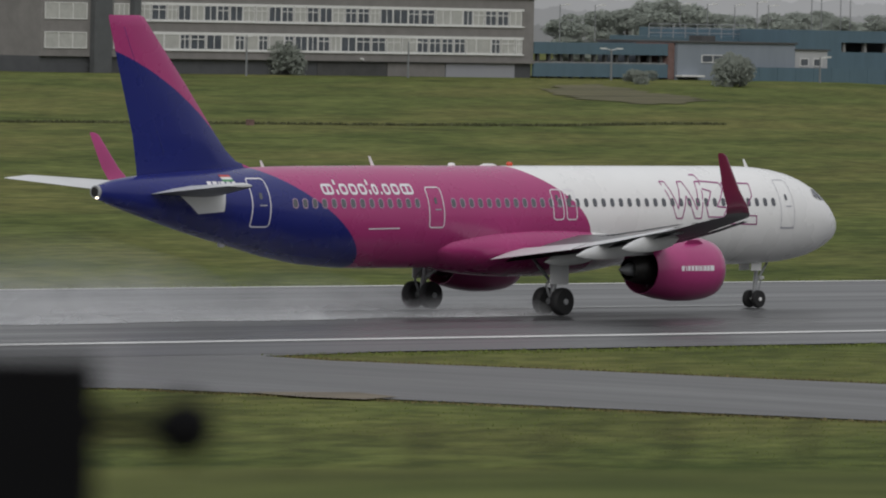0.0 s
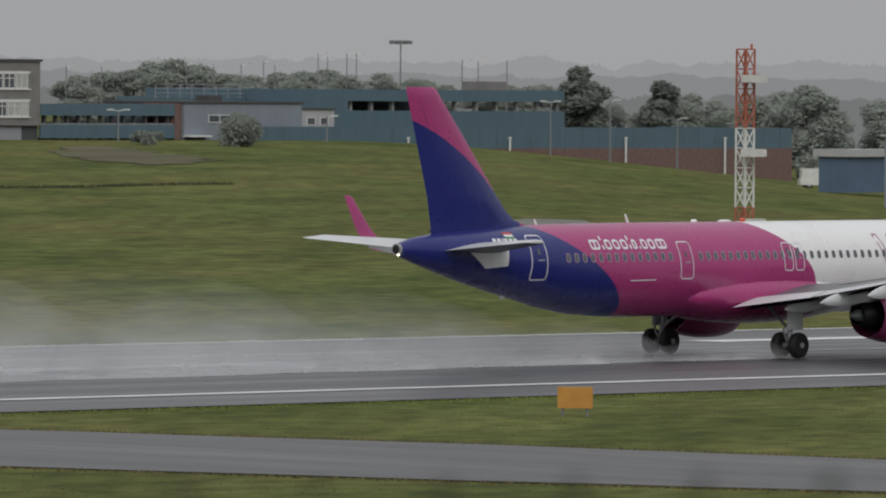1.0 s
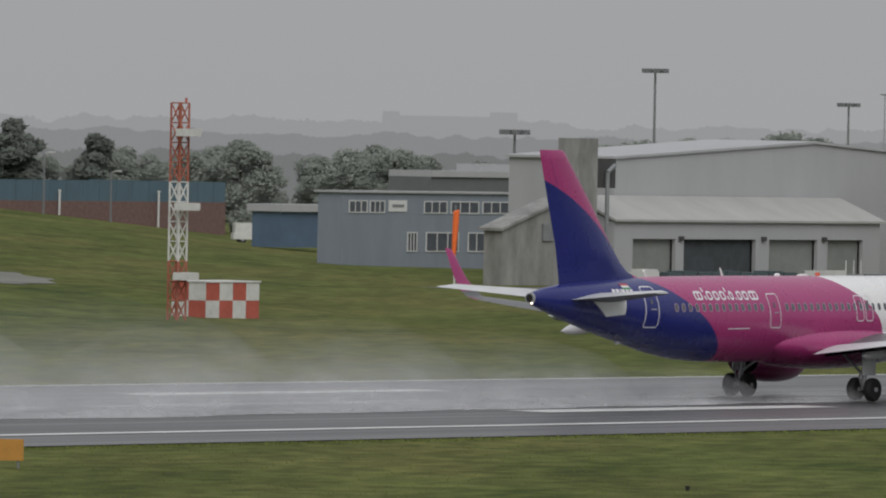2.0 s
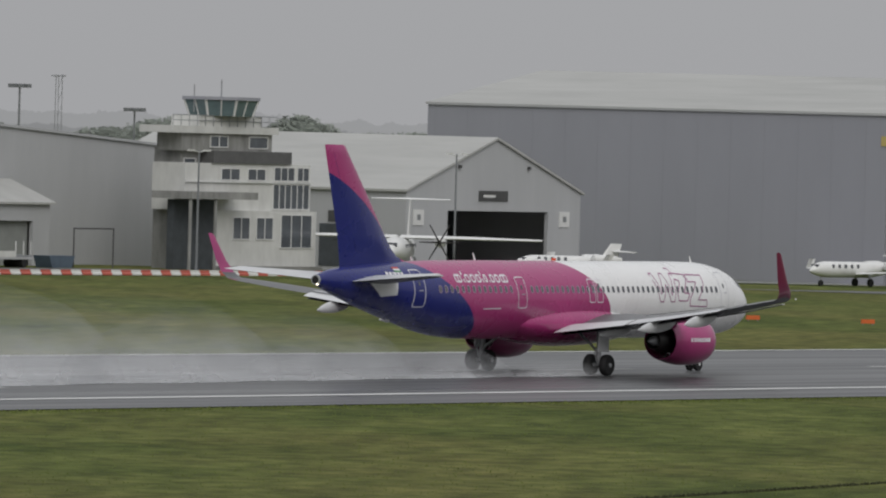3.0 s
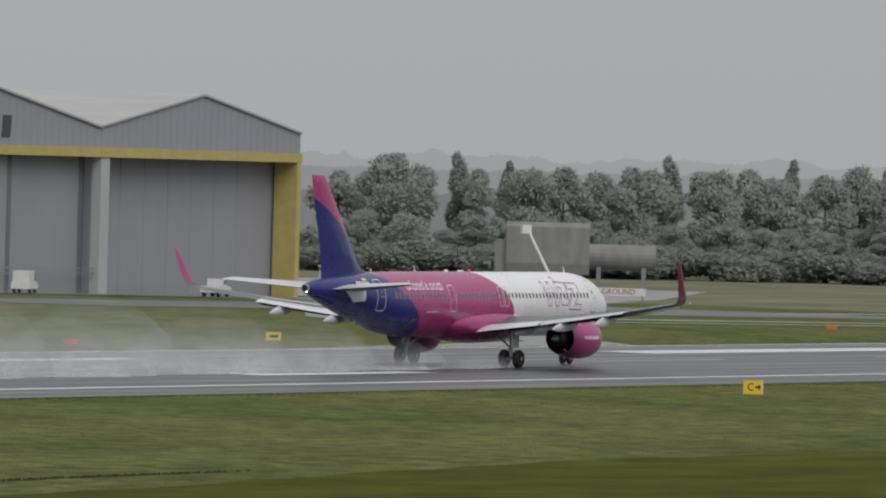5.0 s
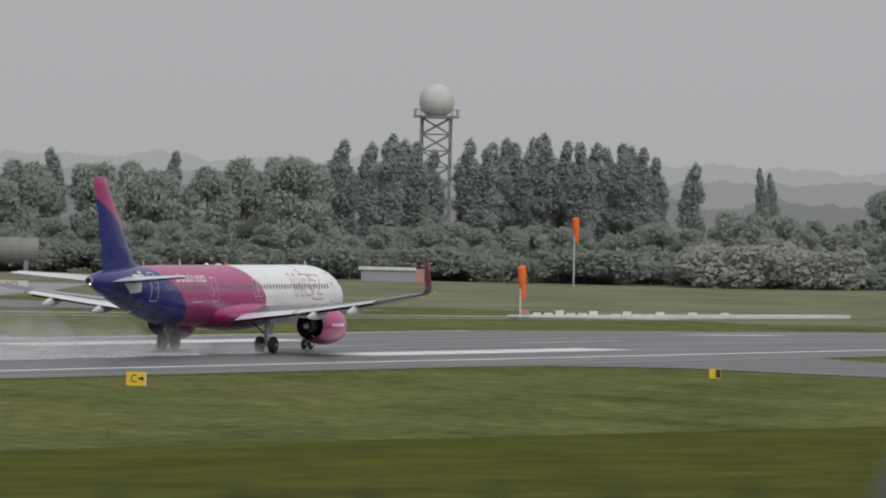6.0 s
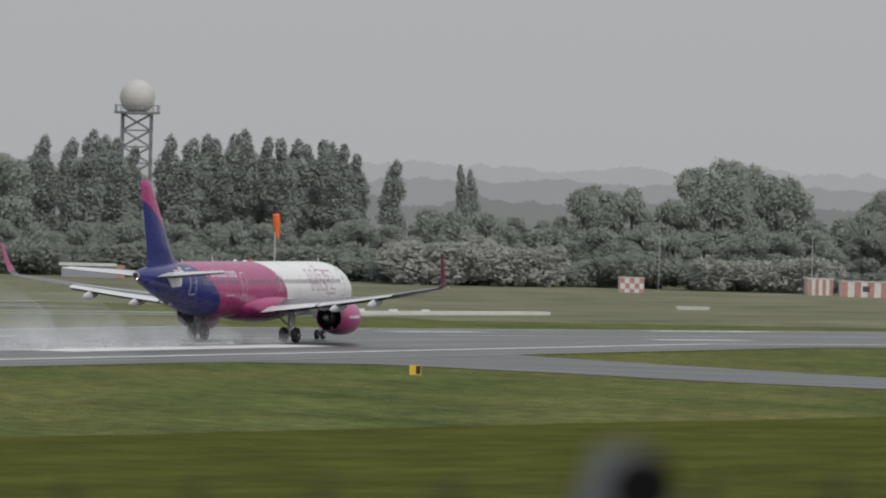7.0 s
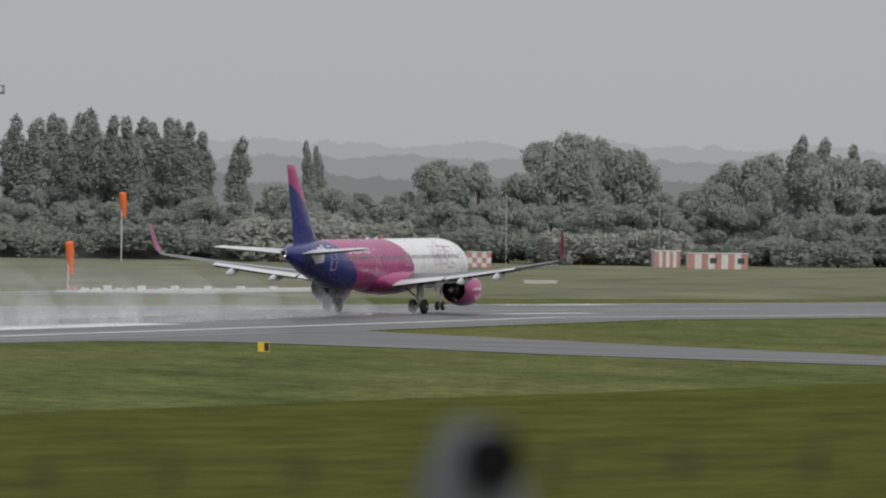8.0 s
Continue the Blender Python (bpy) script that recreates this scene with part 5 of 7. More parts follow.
def blue_office():
    Y = 560.0
    o = thing("blue_office", "two-storey blue-grey office with ribbon windows", "building")
    block("wall", (686.4, Y, -0.2), (714.3, Y + 3, 7.3), BLUEGREY, o)
    block("roof", (686.1, Y - 0.3, 7.3), (714.6, Y + 3.3, 7.5), CLADLIGHT, o)
    for a, b in ((687.4, 690.2), (690.6, 692.9), (699.0, 702.6), (703.2, 707.6), (708.2, 712.4)):
        window_bay(o, a, b, Y, 5.35, 6.55, False, PANE, 3)
    for a, b in ((696.5, 698.0), (699.4, 704.5), (706.0, 710.0)):
        window_bay(o, a, b, Y, 1.6, 3.5, False, PANE, 3)
    block("sign", (693.5, Y - 0.1, 5.5), (696.3, Y - 0.004, 6.6), FRAME, o, "white sign board")
    block("sign_bar", (694.0, Y - 0.13, 5.9), (695.8, Y - 0.102, 6.2), RAIL, o)
    s = thing("warehouse", "long pale low warehouses behind the office", "building")
    block("wall", (800, 640, -0.5), (826, 646, 8.4), mat("slate_wall", (0.14, 0.15, 0.155), 0.7, var=0.1, size=2), s)
    block("roof_band", (800, 639.7, 8.4), (826.5, 646, 9.1), CLADLIGHT, s)
    block("upper_wall", (811.5, 642, 9.1), (826.5, 645.5, 9.9), CLADLIGHT, s)
    w = thing("warehouse", "blue-sided shed with a white flat roof", "building")
    block("wall", (769, 636, 0.5), (782, 640, 4.4), mat("faded_blue_sheet", (0.09, 0.14, 0.21), 0.6, var=0.1, size=2), w)
    block("roof", (768.6, 635.5, 4.4), (782.4, 640.5, 5.2), CLADLIGHT, w)


office_block()
car_park()
big_hangar()
white_hangar()
grey_hangar()
control_tower()
blue_office()


def yard_clutter():
    """Stores and plant standing before the old hangar."""
    GREENBOX = mat("dull_green_steel", (0.07, 0.10, 0.105), 0.6, var=0.2, size=1.5)
    r = thing("trailer", "long low dark green equipment trailer before the workshop", "trailer", pose(653.5, 489, 0))
    block("bed", (-9.6, -1.0, 0.45), (9.6, 1.0, 0.75), GREENBOX, r)
    for k in range(9):
        block("load_crate", (-9.5 + k * 2.12, -0.95, 0.754), (-7.6 + k * 2.12, 0.95, 1.3 + 0.12 * (k % 3 == 1)), GREENBOX, r)
    for x in (-8, -6.8, 6.8, 8):
        bm = bmesh.new()
        rod(bm, (x, -1.02, 0.36), (x, 1.02, 0.36), 0.36, 14)
        part("wheel", bm, TYRE, r)
    w = thing("water_tank", "small white rounded water tank on a frame", "tank", pose(641.6, 489, 0))
    bm = bmesh.new()
    box(bm, (-1.1, -0.8, 0.3), (1.1, 0.8, 1.55))
    bmesh.ops.bevel(bm, geom=bm.edges, offset=0.2, segments=3)
    part("tank", bm, FRAME, w, smooth=True)
    block("frame", (-1.0, -0.7, -0.05), (1.0, 0.7, 0.3), RAIL, w)
    f = thing("flatbed_truck", "pale flatbed lorry parked by the workshop", "truck", pose(668.4, 489, 0))
    block("deck", (-4.5, -1.1, 0.75), (4.5, 1.1, 0.95), CLADLIGHT, f)
    block("drop_side", (-4.5, -1.12, 0.954), (1.8, -1.04, 1.5), RENDER, f)
    block("rack", (1.9, -1.0, 0.954), (4.4, 1.0, 1.15), RAIL, f)
    for x in (2.0, 3.2, 4.3):
        bm = bmesh.new()
        rod(bm, (x, -0.9, 1.15), (x, -0.9, 2.4), 0.05, 6)
        part("stake", bm, FRAME, f)
    for x in (-3.4, -2.4, 3.2):
        bm = bmesh.new()
        rod(bm, (x, -1.05, 0.4), (x, 1.05, 0.4), 0.4, 14)
        part("wheel", bm, TYRE, f)
    d = thing("skip", "dark blue-grey waste skip on the yard", "skip", pose(677.6, 489, 0))
    bm = bmesh.new()
    prism(bm, [(-1.5, -0.05), (1.5, -0.05), (2.0, 1.1), (-2.0, 1.1)], -0.9, 0.9)
    part("body", bm, mat("dull_blue_steel", (0.08, 0.11, 0.15), 0.6, var=0.15), d)
    g = thing("height_gauge", "thin dark goalpost height gauge over the yard road", "frame", pose(683, 488.5, 0))
    for x in (-3.1, 3.1):
        bm = bmesh.new()
        rod(bm, (x, 0, -0.1), (x, 0, 3.6), 0.07, 8)
        part("post", bm, DARKROOF, g)
    bm = bmesh.new()
    rod(bm, (-3.15, 0, 3.6), (3.15, 0, 3.6), 0.07, 8)
    part("crossbar", bm, DARKROOF, g)
    x, y = 1210 * math.cos(radians(35.82)), 1210 * math.sin(radians(35.82))
    m = thing("lattice_mast", "slim pale lattice radio mast behind the hangar", "mast", pose(x, y, gz(x, y)))
    top = EYE[2] + 1210 * math.tan(radians(0.336)) - gz(x, y)
    for dx, dy in ((-0.5, -0.4), (0.5, -0.4), (0, 0.5)):
        bm = bmesh.new()
        rod(bm, (dx, dy, -0.1), (dx * 0.8, dy * 0.8, top), 0.05, 6)
        part("leg", bm, RAIL, m)
    for k in range(12):
        z = top * k / 12
        bm = bmesh.new()
        rod(bm, (-0.48, -0.38, z), (0.46, -0.38, z + top / 12), 0.03, 5)
        part("brace", bm, RAIL, m)
    for z, r in ((0.995, 0.9), (0.62, 0.7), (0.55, 0.7)):
        block("aerial_platform", (-r, -r * 0.6, top * z - 0.15), (r, r * 0.6, top * z), RAIL, m)


yard_clutter()


# ---- trees ----
BARK = mat("bark", (0.07, 0.06, 0.05), 0.9, var=0.3, size=0.5)


def leaf_mat(name, color, island=0.04):
    """Wet leaves: thin, so that as much light comes through them as they throw back."""
    m = mat(name, color, 0.85, var=0.06, size=5.0, island=island, spec=0.15)
    nt = m.node_tree
    p = nt.nodes["Principled BSDF"]
    p.inputs["Sheen Weight"].default_value = 0.2      # added sheen greys the crowns as haze would
    p.inputs["Sheen Roughness"].default_value = 0.6
    p.inputs["Coat Weight"].default_value = 0.0
    p.inputs["Coat Roughness"].default_value = 0.4
    thin = nt.nodes.new("ShaderNodeBsdfTranslucent")
    thin.inputs["Color"].default_value = (*color, 1)
    # shading normals all set towards the open side, flattening the crowns as haze would
    co = nt.nodes.new("ShaderNodeTexCoord")
    wob = nt.nodes.new("ShaderNodeTexNoise")
    wob.inputs["Scale"].default_value = 0.5
    nt.links.new(co.outputs["Object"], wob.inputs["Vector"])

    def lean(sign):
        v = nt.nodes.new("ShaderNodeVectorMath")
        v.operation = "MULTIPLY_ADD"
        v.inputs[1].default_value = (0.5 * sign,) * 3
        v.inputs[2].default_value = (-1.0 * sign, -0.7 * sign, 0.1 * sign)
        nt.links.new(wob.outputs["Color"], v.inputs[0])
        n = nt.nodes.new("ShaderNodeVectorMath")
        n.operation = "NORMALIZE"
        nt.links.new(v.outputs[0], n.inputs[0])
        return n.outputs[0]

    nt.links.new(lean(1), p.inputs["Normal"])
    nt.links.new(lean(-1), thin.inputs["Normal"])
    both = nt.nodes.new("ShaderNodeAddShader")
    nt.links.new(p.outputs[0], both.inputs[0])
    nt.links.new(thin.outputs[0], both.inputs[1])
    nt.links.new(both.outputs[0], nt.nodes["Material Output"].inputs["Surface"])
    return m


LEAF = leaf_mat("leaves_green", (0.178, 0.197, 0.176))
LEAFPOP = leaf_mat("leaves_poplar_grey_green", (0.164, 0.181, 0.170))
LEAFPALE = leaf_mat("leaves_pale_blossom", (0.21, 0.215, 0.195))
LEAFHEDGE = leaf_mat("leaves_dark_hedge", (0.135, 0.150, 0.130))
LEAFPINE = leaf_mat("needles_dark", (0.10, 0.112, 0.10))


def crown_mesh(name, blobs, n, leaf, material, seed):
    """Many small leaf clumps spread over uneven blobs: (x, y, z, rx, ry, rz)."""
    rnd = np.random.RandomState(seed)
    wts = np.array([b[3] * b[5] for b in blobs])
    pick = rnd.choice(len(blobs), n, p=wts / wts.sum())
    B = np.array(blobs)[pick]
    d = rnd.normal(size=(n, 3))
    d /= np.linalg.norm(d, axis=1)[:, None]
    r = (rnd.uniform(0.35, 1.0, n) ** 0.5) * rnd.uniform(0.85, 1.12, n)
    c = B[:, :3] + d * B[:, 3:] * r[:, None]
    u = rnd.normal(size=(n, 3))
    u /= np.linalg.norm(u, axis=1)[:, None]
    v = np.cross(u, rnd.normal(size=(n, 3)))
    v /= np.linalg.norm(v, axis=1)[:, None]
    s = leaf * rnd.uniform(0.5, 1.3, n)[:, None]
    quad = np.stack([c - u * s, c - v * s * 0.7, c + u * s + v * s * 0.7], 1).reshape(-1, 3)
    faces = np.arange(n * 3).reshape(n, 3)
    me = bpy.data.meshes.new(name)
    me.from_pydata(quad.tolist(), [], faces.tolist())
    me.materials.append(material)
    return me


def make_tree(name, label, height, blobs, n, leaf, material, seed, trunk=0.3, limbs=5):
    t = thing(name, label, "tree")
    rnd = random.Random(seed)
    bm = bmesh.new()
    rod(bm, (0, 0, -0.6), (0.1, 0, height * 0.45), trunk, 8, trunk * 0.6)
    rod(bm, (0.1, 0, height * 0.45), (0, 0.1, height * 0.85), trunk * 0.6, 7, trunk * 0.15)
    for k in range(limbs):
        z = height * rnd.uniform(0.2, 0.6)
        b = blobs[rnd.randrange(len(blobs))]
        rod(bm, (0.05, 0, z), (b[0] * 0.8, b[1] * 0.8, max(z + 0.5, b[2])), trunk * 0.35, 6, trunk * 0.08)
    part("trunk", bm, BARK, t)
    crown = new("crown", crown_mesh("crown", blobs, n, leaf, material, seed))
    crown.parent = t
    return t


def poplar(seed, h=20.0, w=1.7, label="tall slender grey-green poplar"):
    rnd = random.Random(seed)
    blobs = []
    for k in range(13):
        u = k / 12
        rr = w * (0.35 + 0.85 * math.sin(math.pi * min(1, 0.18 + 0.72 * u)) ** 0.8) * rnd.uniform(0.75, 1.15) * (1.0 if u < 0.85 else 0.55)
        blobs.append((rnd.uniform(-0.5, 0.5) * w * 0.5, rnd.uniform(-0.5, 0.5) * w * 0.5, h * (0.1 + 0.86 * u), rr, rr, h * 0.085))
    return make_tree("poplar_tree", label, h, blobs, 9000, 0.25, LEAFPOP, seed, 0.3, 6)


def broad(seed, h=15.0, w=6.0, material=None, label="broad leafy green tree", leaf=0.29, n=9500):
    rnd = random.Random(seed)
    blobs = []
    for k in range(16):
        u = rnd.uniform(0.12, 0.86)
        spread = w * math.sin(math.pi * min(0.93, 0.22 + 0.62 * u)) * 0.62
        a = rnd.uniform(0, math.tau)
        q = rnd.uniform(0.3, 1.0)
        r = w * rnd.uniform(0.26, 0.42)
        blobs.append((math.cos(a) * spread * q, math.sin(a) * spread * q, h * u, r, r, r * rnd.uniform(0.7, 0.95)))
    top = w * 0.3
    blobs.append((0, 0, h - top, top, top, top))
    return make_tree("broadleaf_tree", label, h, blobs, n, leaf, material or LEAF, seed, 0.4, 7)


def bush(seed, h=4.0, w=3.0, material=None, label="dense rounded bush of wet green leaves"):
    rnd = random.Random(seed)
    blobs = [(rnd.uniform(-0.6, 0.6) * w, rnd.uniform(-0.6, 0.6) * w, h * rnd.uniform(0.25, 0.72), w * rnd.uniform(0.35, 0.55), w * 0.5, h * rnd.uniform(0.25, 0.35)) for _ in range(9)]
    return make_tree("bush", label, h, blobs, 4200, 0.22, material or LEAFHEDGE, seed, 0.15, 5)


def place_polar(proto, az, dist, scale, first, turn):
    x, y = dist * math.cos(radians(az)), dist * math.sin(radians(az))
    m = pose(x, y, gz(x, y) - 0.1, 0, 0, turn)
    if first:
        proto.matrix_world = m @ Matrix.Diagonal((scale, scale, scale, 1))
        return proto
    proto2 = copy_thing(proto, m)
    proto2.scale = (scale, scale, scale)
    return proto2


class Nursery:
    """Trees of a kind: the first stands itself, the others are copies of it."""
    def __init__(self, protos, height):
        self.protos, self.height, self.used, self.k = protos, height, set(), 0

    def put(self, az, el_top, dist, group="", wide=1.0):
        x, y = dist * math.cos(radians(az)), dist * math.sin(radians(az))
        h = EYE[2] + dist * math.tan(radians(el_top)) - gz(x, y)
        i = self.k % len(self.protos)
        self.k += 1
        ob = place_polar(self.protos[i], az, dist, h / self.height, i not in self.used, (self.k * 67) % 360)
        if wide != 1.0:
            ob.scale = (ob.scale[0] * wide, ob.scale[1] * wide, ob.scale[2])
        self.used.add(i)
        if group:
            ob["group"] = group
        return ob


POP = Nursery([poplar(s) for s in (11, 12, 13)], 20.0)
BRO = Nursery([broad(s) for s in (21, 22, 23, 24)], 15.0)
BUS = Nursery([bush(s) for s in (31, 32)], 4.0)
PALE = Nursery([bush(s, material=LEAFPALE, label="pale blossoming bush along the hedge") for s in (35,)], 4.0)
PINE = Nursery([broad(s, 14.0, 4.6, LEAFPINE, "dark conifer with a ragged crown", 0.4) for s in (41, 42)], 14.0)

rt = random.Random(9)
ROWP = "row of poplars beyond the runway"
for az, el in ((25.68, 0.113), (24.93, 0.112), (23.89, 0.203), (23.72, 0.186), (23.60, 0.20), (23.54, 0.239), (23.47, 0.21), (23.41, 0.20), (23.33, 0.15), (23.10, 0.221), (22.99, 0.18), (22.92, 0.2), (22.85, 0.233), (22.78, 0.21), (22.70, 0.235), (22.62, 0.267), (22.50, 0.227), (22.39, 0.216), (22.30, 0.218), (22.21, 0.19), (22.13, 0.215), (22.06, 0.2), (22.02, 0.196), (21.93, 0.138), (21.693, 0.105), (21.266, 0.09), (21.202, 0.059), (27.0, 0.104), (26.7, 0.06), (18.196, 0.159), (18.055, 0.144), (17.861, 0.111)):
    POP.put(az, el, 1470 + rt.uniform(-25, 45), ROWP, 0.85 if 21 < az < 21.3 else 1.3)
ROWB = "belt of broad trees beyond the airfield"
for az, el, wd in ((27.75, 0.0, 1), (27.55, 0.02, 1), (27.40, 0.12, 0.9), (27.28, 0.05, 0.8), (26.88, 0.03, 0.9), (26.55, 0.05, 1), (26.35, 0.06, 0.9), (26.15, 0.03, 1), (25.93, 0.07, 0.9), (25.80, 0.06, 0.9), (25.5, 0.05, 0.9), (25.35, 0.06, 0.9), (25.2, 0.074, 1), (25.05, 0.03, 0.9), (24.72, 0.05, 0.9), (24.5, 0.111, 0.9), (24.3, 0.12, 0.8), (24.18, 0.133, 1), (24.03, 0.08, 0.9),
                   (21.49, -0.16, 1.2), (21.3, -0.17, 1.2), (21.1, -0.172, 1.2), (20.93, -0.2, 1.2), (20.75, -0.22, 1.2), (20.64, -0.19, 1.1), (20.5, -0.006, 0.8), (20.36, -0.02, 0.9), (19.02, -0.18, 1.1), (18.88, -0.16, 1.1), (18.74, -0.1, 1.0), (18.63, 0.015, 0.8), (20.43, 0.013, 0.8), (20.19, 0.0, 0.9), (19.95, -0.06, 1), (19.78, 0.14, 0.8), (19.66, 0.19, 0.85), (19.55, 0.18, 0.8), (19.45, 0.17, 0.8), (19.34, 0.10, 0.8), (19.22, 0.09, 0.8), (18.9, -0.16, 1), (18.70, -0.05, 0.8), (18.5, 0.04, 0.8), (18.35, 0.075, 0.9), (18.12, 0.09, 0.8), (17.95, 0.07, 0.9), (17.74, 0.05, 0.9), (17.55, 0.06, 1)):
    BRO.put(az, el, 1440 + rt.uniform(-30, 60), ROWB, wd)
for k in range(64):
    az = 27.9 - k * 0.163 + rt.uniform(-0.04, 0.04)
    low = -0.30 + rt.uniform(-0.06, 0.06) if az > 21.9 else -0.27 + rt.uniform(-0.08, 0.05)
    BRO.put(az, low, 1400 + rt.uniform(-15, 25), ROWB, 1.25)
for k in range(60):
    az = 27.9 - k * 0.175 + rt.uniform(-0.05, 0.05)
    BUS.put(az, -0.44 + rt.uniform(-0.06, 0.05), 1370 + rt.uniform(-10, 15), "hedge below the trees", 1.9)
for az, el in ((21.43, -0.34), (21.12, -0.36), (21.0, -0.4), (19.55, -0.42), (19.1, -0.40), (20.95, -0.37)):
    PALE.put(az, el, 1352, "pale bushes along the hedge", 1.6)
# behind the depot and the offices
for az, el in ((44.4, 0.02), (44.2, 0.05), (44.05, 0.06), (43.95, 0.11), (43.8, 0.13), (43.65, 0.1), (43.5, 0.04), (43.3, 0.03), (43.15, 0.05), (43.0, 0.06), (42.85, 0.07), (42.7, 0.03), (42.5, 0.05), (42.3, 0.02), (42.1, -0.02), (41.9, 0.0), (41.7, -0.02), (41.5, -0.01), (48.2, 0.05), (48.0, 0.08), (47.85, 0.06)):
    BRO.put(az, el - 0.02, 1230 + rt.uniform(-35, 45), "trees behind the depot", 1.7)
for az, el, w in ((41.27, 0.078, 1.5), (40.76, -0.005, 1.4)):
    PINE.put(az, el, 1135, "", w * 0.9)
for az, el, w in ((41.05, -0.14, 0.9), (40.9, -0.2, 0.9), (40.55, -0.08, 0.9), (40.42, -0.12, 0.9), (40.0, -0.06, 1), (39.85, -0.02, 0.95), (40.15, -0.1, 1), (39.72, -0.12, 0.9), (40.65, -0.12, 0.9)):
    BRO.put(az, el, 1150 + rt.uniform(-15, 25), "trees behind the boundary wall", w * 1.3)
for az, el in ((39.35, -0.12), (39.2, -0.07), (39.0, -0.04), (38.85, -0.06), (38.7, -0.1), (38.35, -0.13), (37.95, -0.1), (37.7, -0.05), (37.55, -0.01), (37.3, 0.02), (37.05, 0.04), (36.75, 0.03), (36.5, 0.03), (36.42, 0.09), (36.25, 0.06), (35.9, 0.0), (35.5, 0.03), (35.35, 0.04), (35.2, 0.02), (35.12, 0.1), (34.32, 0.135), (34.25, 0.1), (33.85, 0.035), (33.7, 0.04), (33.57, 0.045)):
    BRO.put(az, el, 1420 + rt.uniform(-25, 60), "distant trees behind the hangars", 1.45)
for az, el, w in ((46.27, -0.15, 0.95), (43.34, -0.205, 0.95), (43.95, -0.33, 1.3), (46.2, -0.19, 0.9), (47.9, -0.2, 1.0)):
    BUS.put(az, el, 985, "bushes along the top of the bank", w)


# ---- far hills, a plain hazy backdrop ----
def ridge(name, label, dist, az0, az1, el, rough, material, seed, blocks=()):
    bm = bmesh.new()
    rnd = random.Random(seed)
    n = int((az0 - az1) / 0.006)
    prev = None
    for k in range(n + 1):
        az = az0 - (az0 - az1) * k / n
        e = el + rough * (noise.noise((az * 2.3, seed, 0)) + 0.5 * noise.noise((az * 9, seed, 3)) + 0.4 * abs(noise.noise((az * 24, seed, 7)) + 0.25 * noise.noise((az * 70, seed, 1))))
        for a, b, top in blocks:
            if a > az > b:
                e = max(e, top)
        x, y = dist * math.cos(radians(az)), dist * math.sin(radians(az))
        z = EYE[2] + dist * math.tan(radians(e))
        now = [bm.verts.new((x, y, -20)), bm.verts.new((x, y, z)), bm.verts.new((x * 1.03, y * 1.03, z - 2)), bm.verts.new((x * 1.03, y * 1.03, -20))]
        if prev:
            for j in range(3):
                bm.faces.new((prev[j], now[j], now[j + 1], prev[j + 1]))
        prev = now
    return tagged(part(name, bm, material), label, "backdrop", kind="structure")


# Haze is put into the ridges' own emission, paler with distance.
def haze_glow_mat(name, c):
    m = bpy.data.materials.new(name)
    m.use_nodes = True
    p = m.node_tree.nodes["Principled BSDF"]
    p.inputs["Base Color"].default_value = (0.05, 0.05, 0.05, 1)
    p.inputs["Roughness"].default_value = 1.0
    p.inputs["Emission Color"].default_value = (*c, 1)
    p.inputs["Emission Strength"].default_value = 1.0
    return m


ridge("backdrop_hills", "misty wooded ridge on the skyline", 3300, 50, 14, 0.095, 0.065, haze_glow_mat("far_ridge_haze_glow", (0.262, 0.266, 0.275)), 3,
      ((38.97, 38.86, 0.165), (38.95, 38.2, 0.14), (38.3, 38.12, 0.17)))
ridge("backdrop_hills", "hazy wooded slope below the skyline", 2500, 50, 14, 0.01, 0.05, haze_glow_mat("mid_ridge_haze_glow", (0.20, 0.204, 0.211)), 5)
ridge("backdrop_hills", "hazy grey tree belt beyond the airfield", 1900, 50, 14, -0.12, 0.07, haze_glow_mat("near_ridge_haze_glow", (0.135, 0.139, 0.142)), 8)


# ---- masts, signs and airfield fittings ----
ORANGE = mat("orange_paint", (0.62, 0.13, 0.03), 0.6, var=0.12, size=0.6)
SIGNYEL = mat("yellow_sign_face", (0.72, 0.48, 0.03), 0.5, var=0.08)
SIGNORANGE = mat("orange_yellow_board", (0.48, 0.23, 0.04), 0.6, var=0.12, size=0.5)
SIGNBLACK = mat("black_sign_paint", (0.02, 0.02, 0.02), 0.5, var=0.05)
SIGNRED = mat("red_sign_face", (0.35, 0.03, 0.03), 0.5, var=0.08)
REDPAINT = mat("faded_red_paint", (0.45, 0.10, 0.07), 0.6, var=0.15, size=0.8)
PALERED = mat("sun_bleached_red_paint", (0.44, 0.23, 0.2), 0.65, var=0.15, size=0.8)
WHITEPAINT = mat("weathered_white_paint", (0.62, 0.62, 0.60), 0.6, var=0.12, size=0.8)
SOCK = mat("orange_windsock_cloth", (0.85, 0.16, 0.03), 0.7, var=0.12, size=0.5)
GALV = mat("grey_pole_steel", (0.22, 0.23, 0.24), 0.5, 0.3, var=0.1)


MASTRED = mat("dull_orange_red_steel", (0.36, 0.11, 0.07), 0.6, var=0.15, size=0.8)


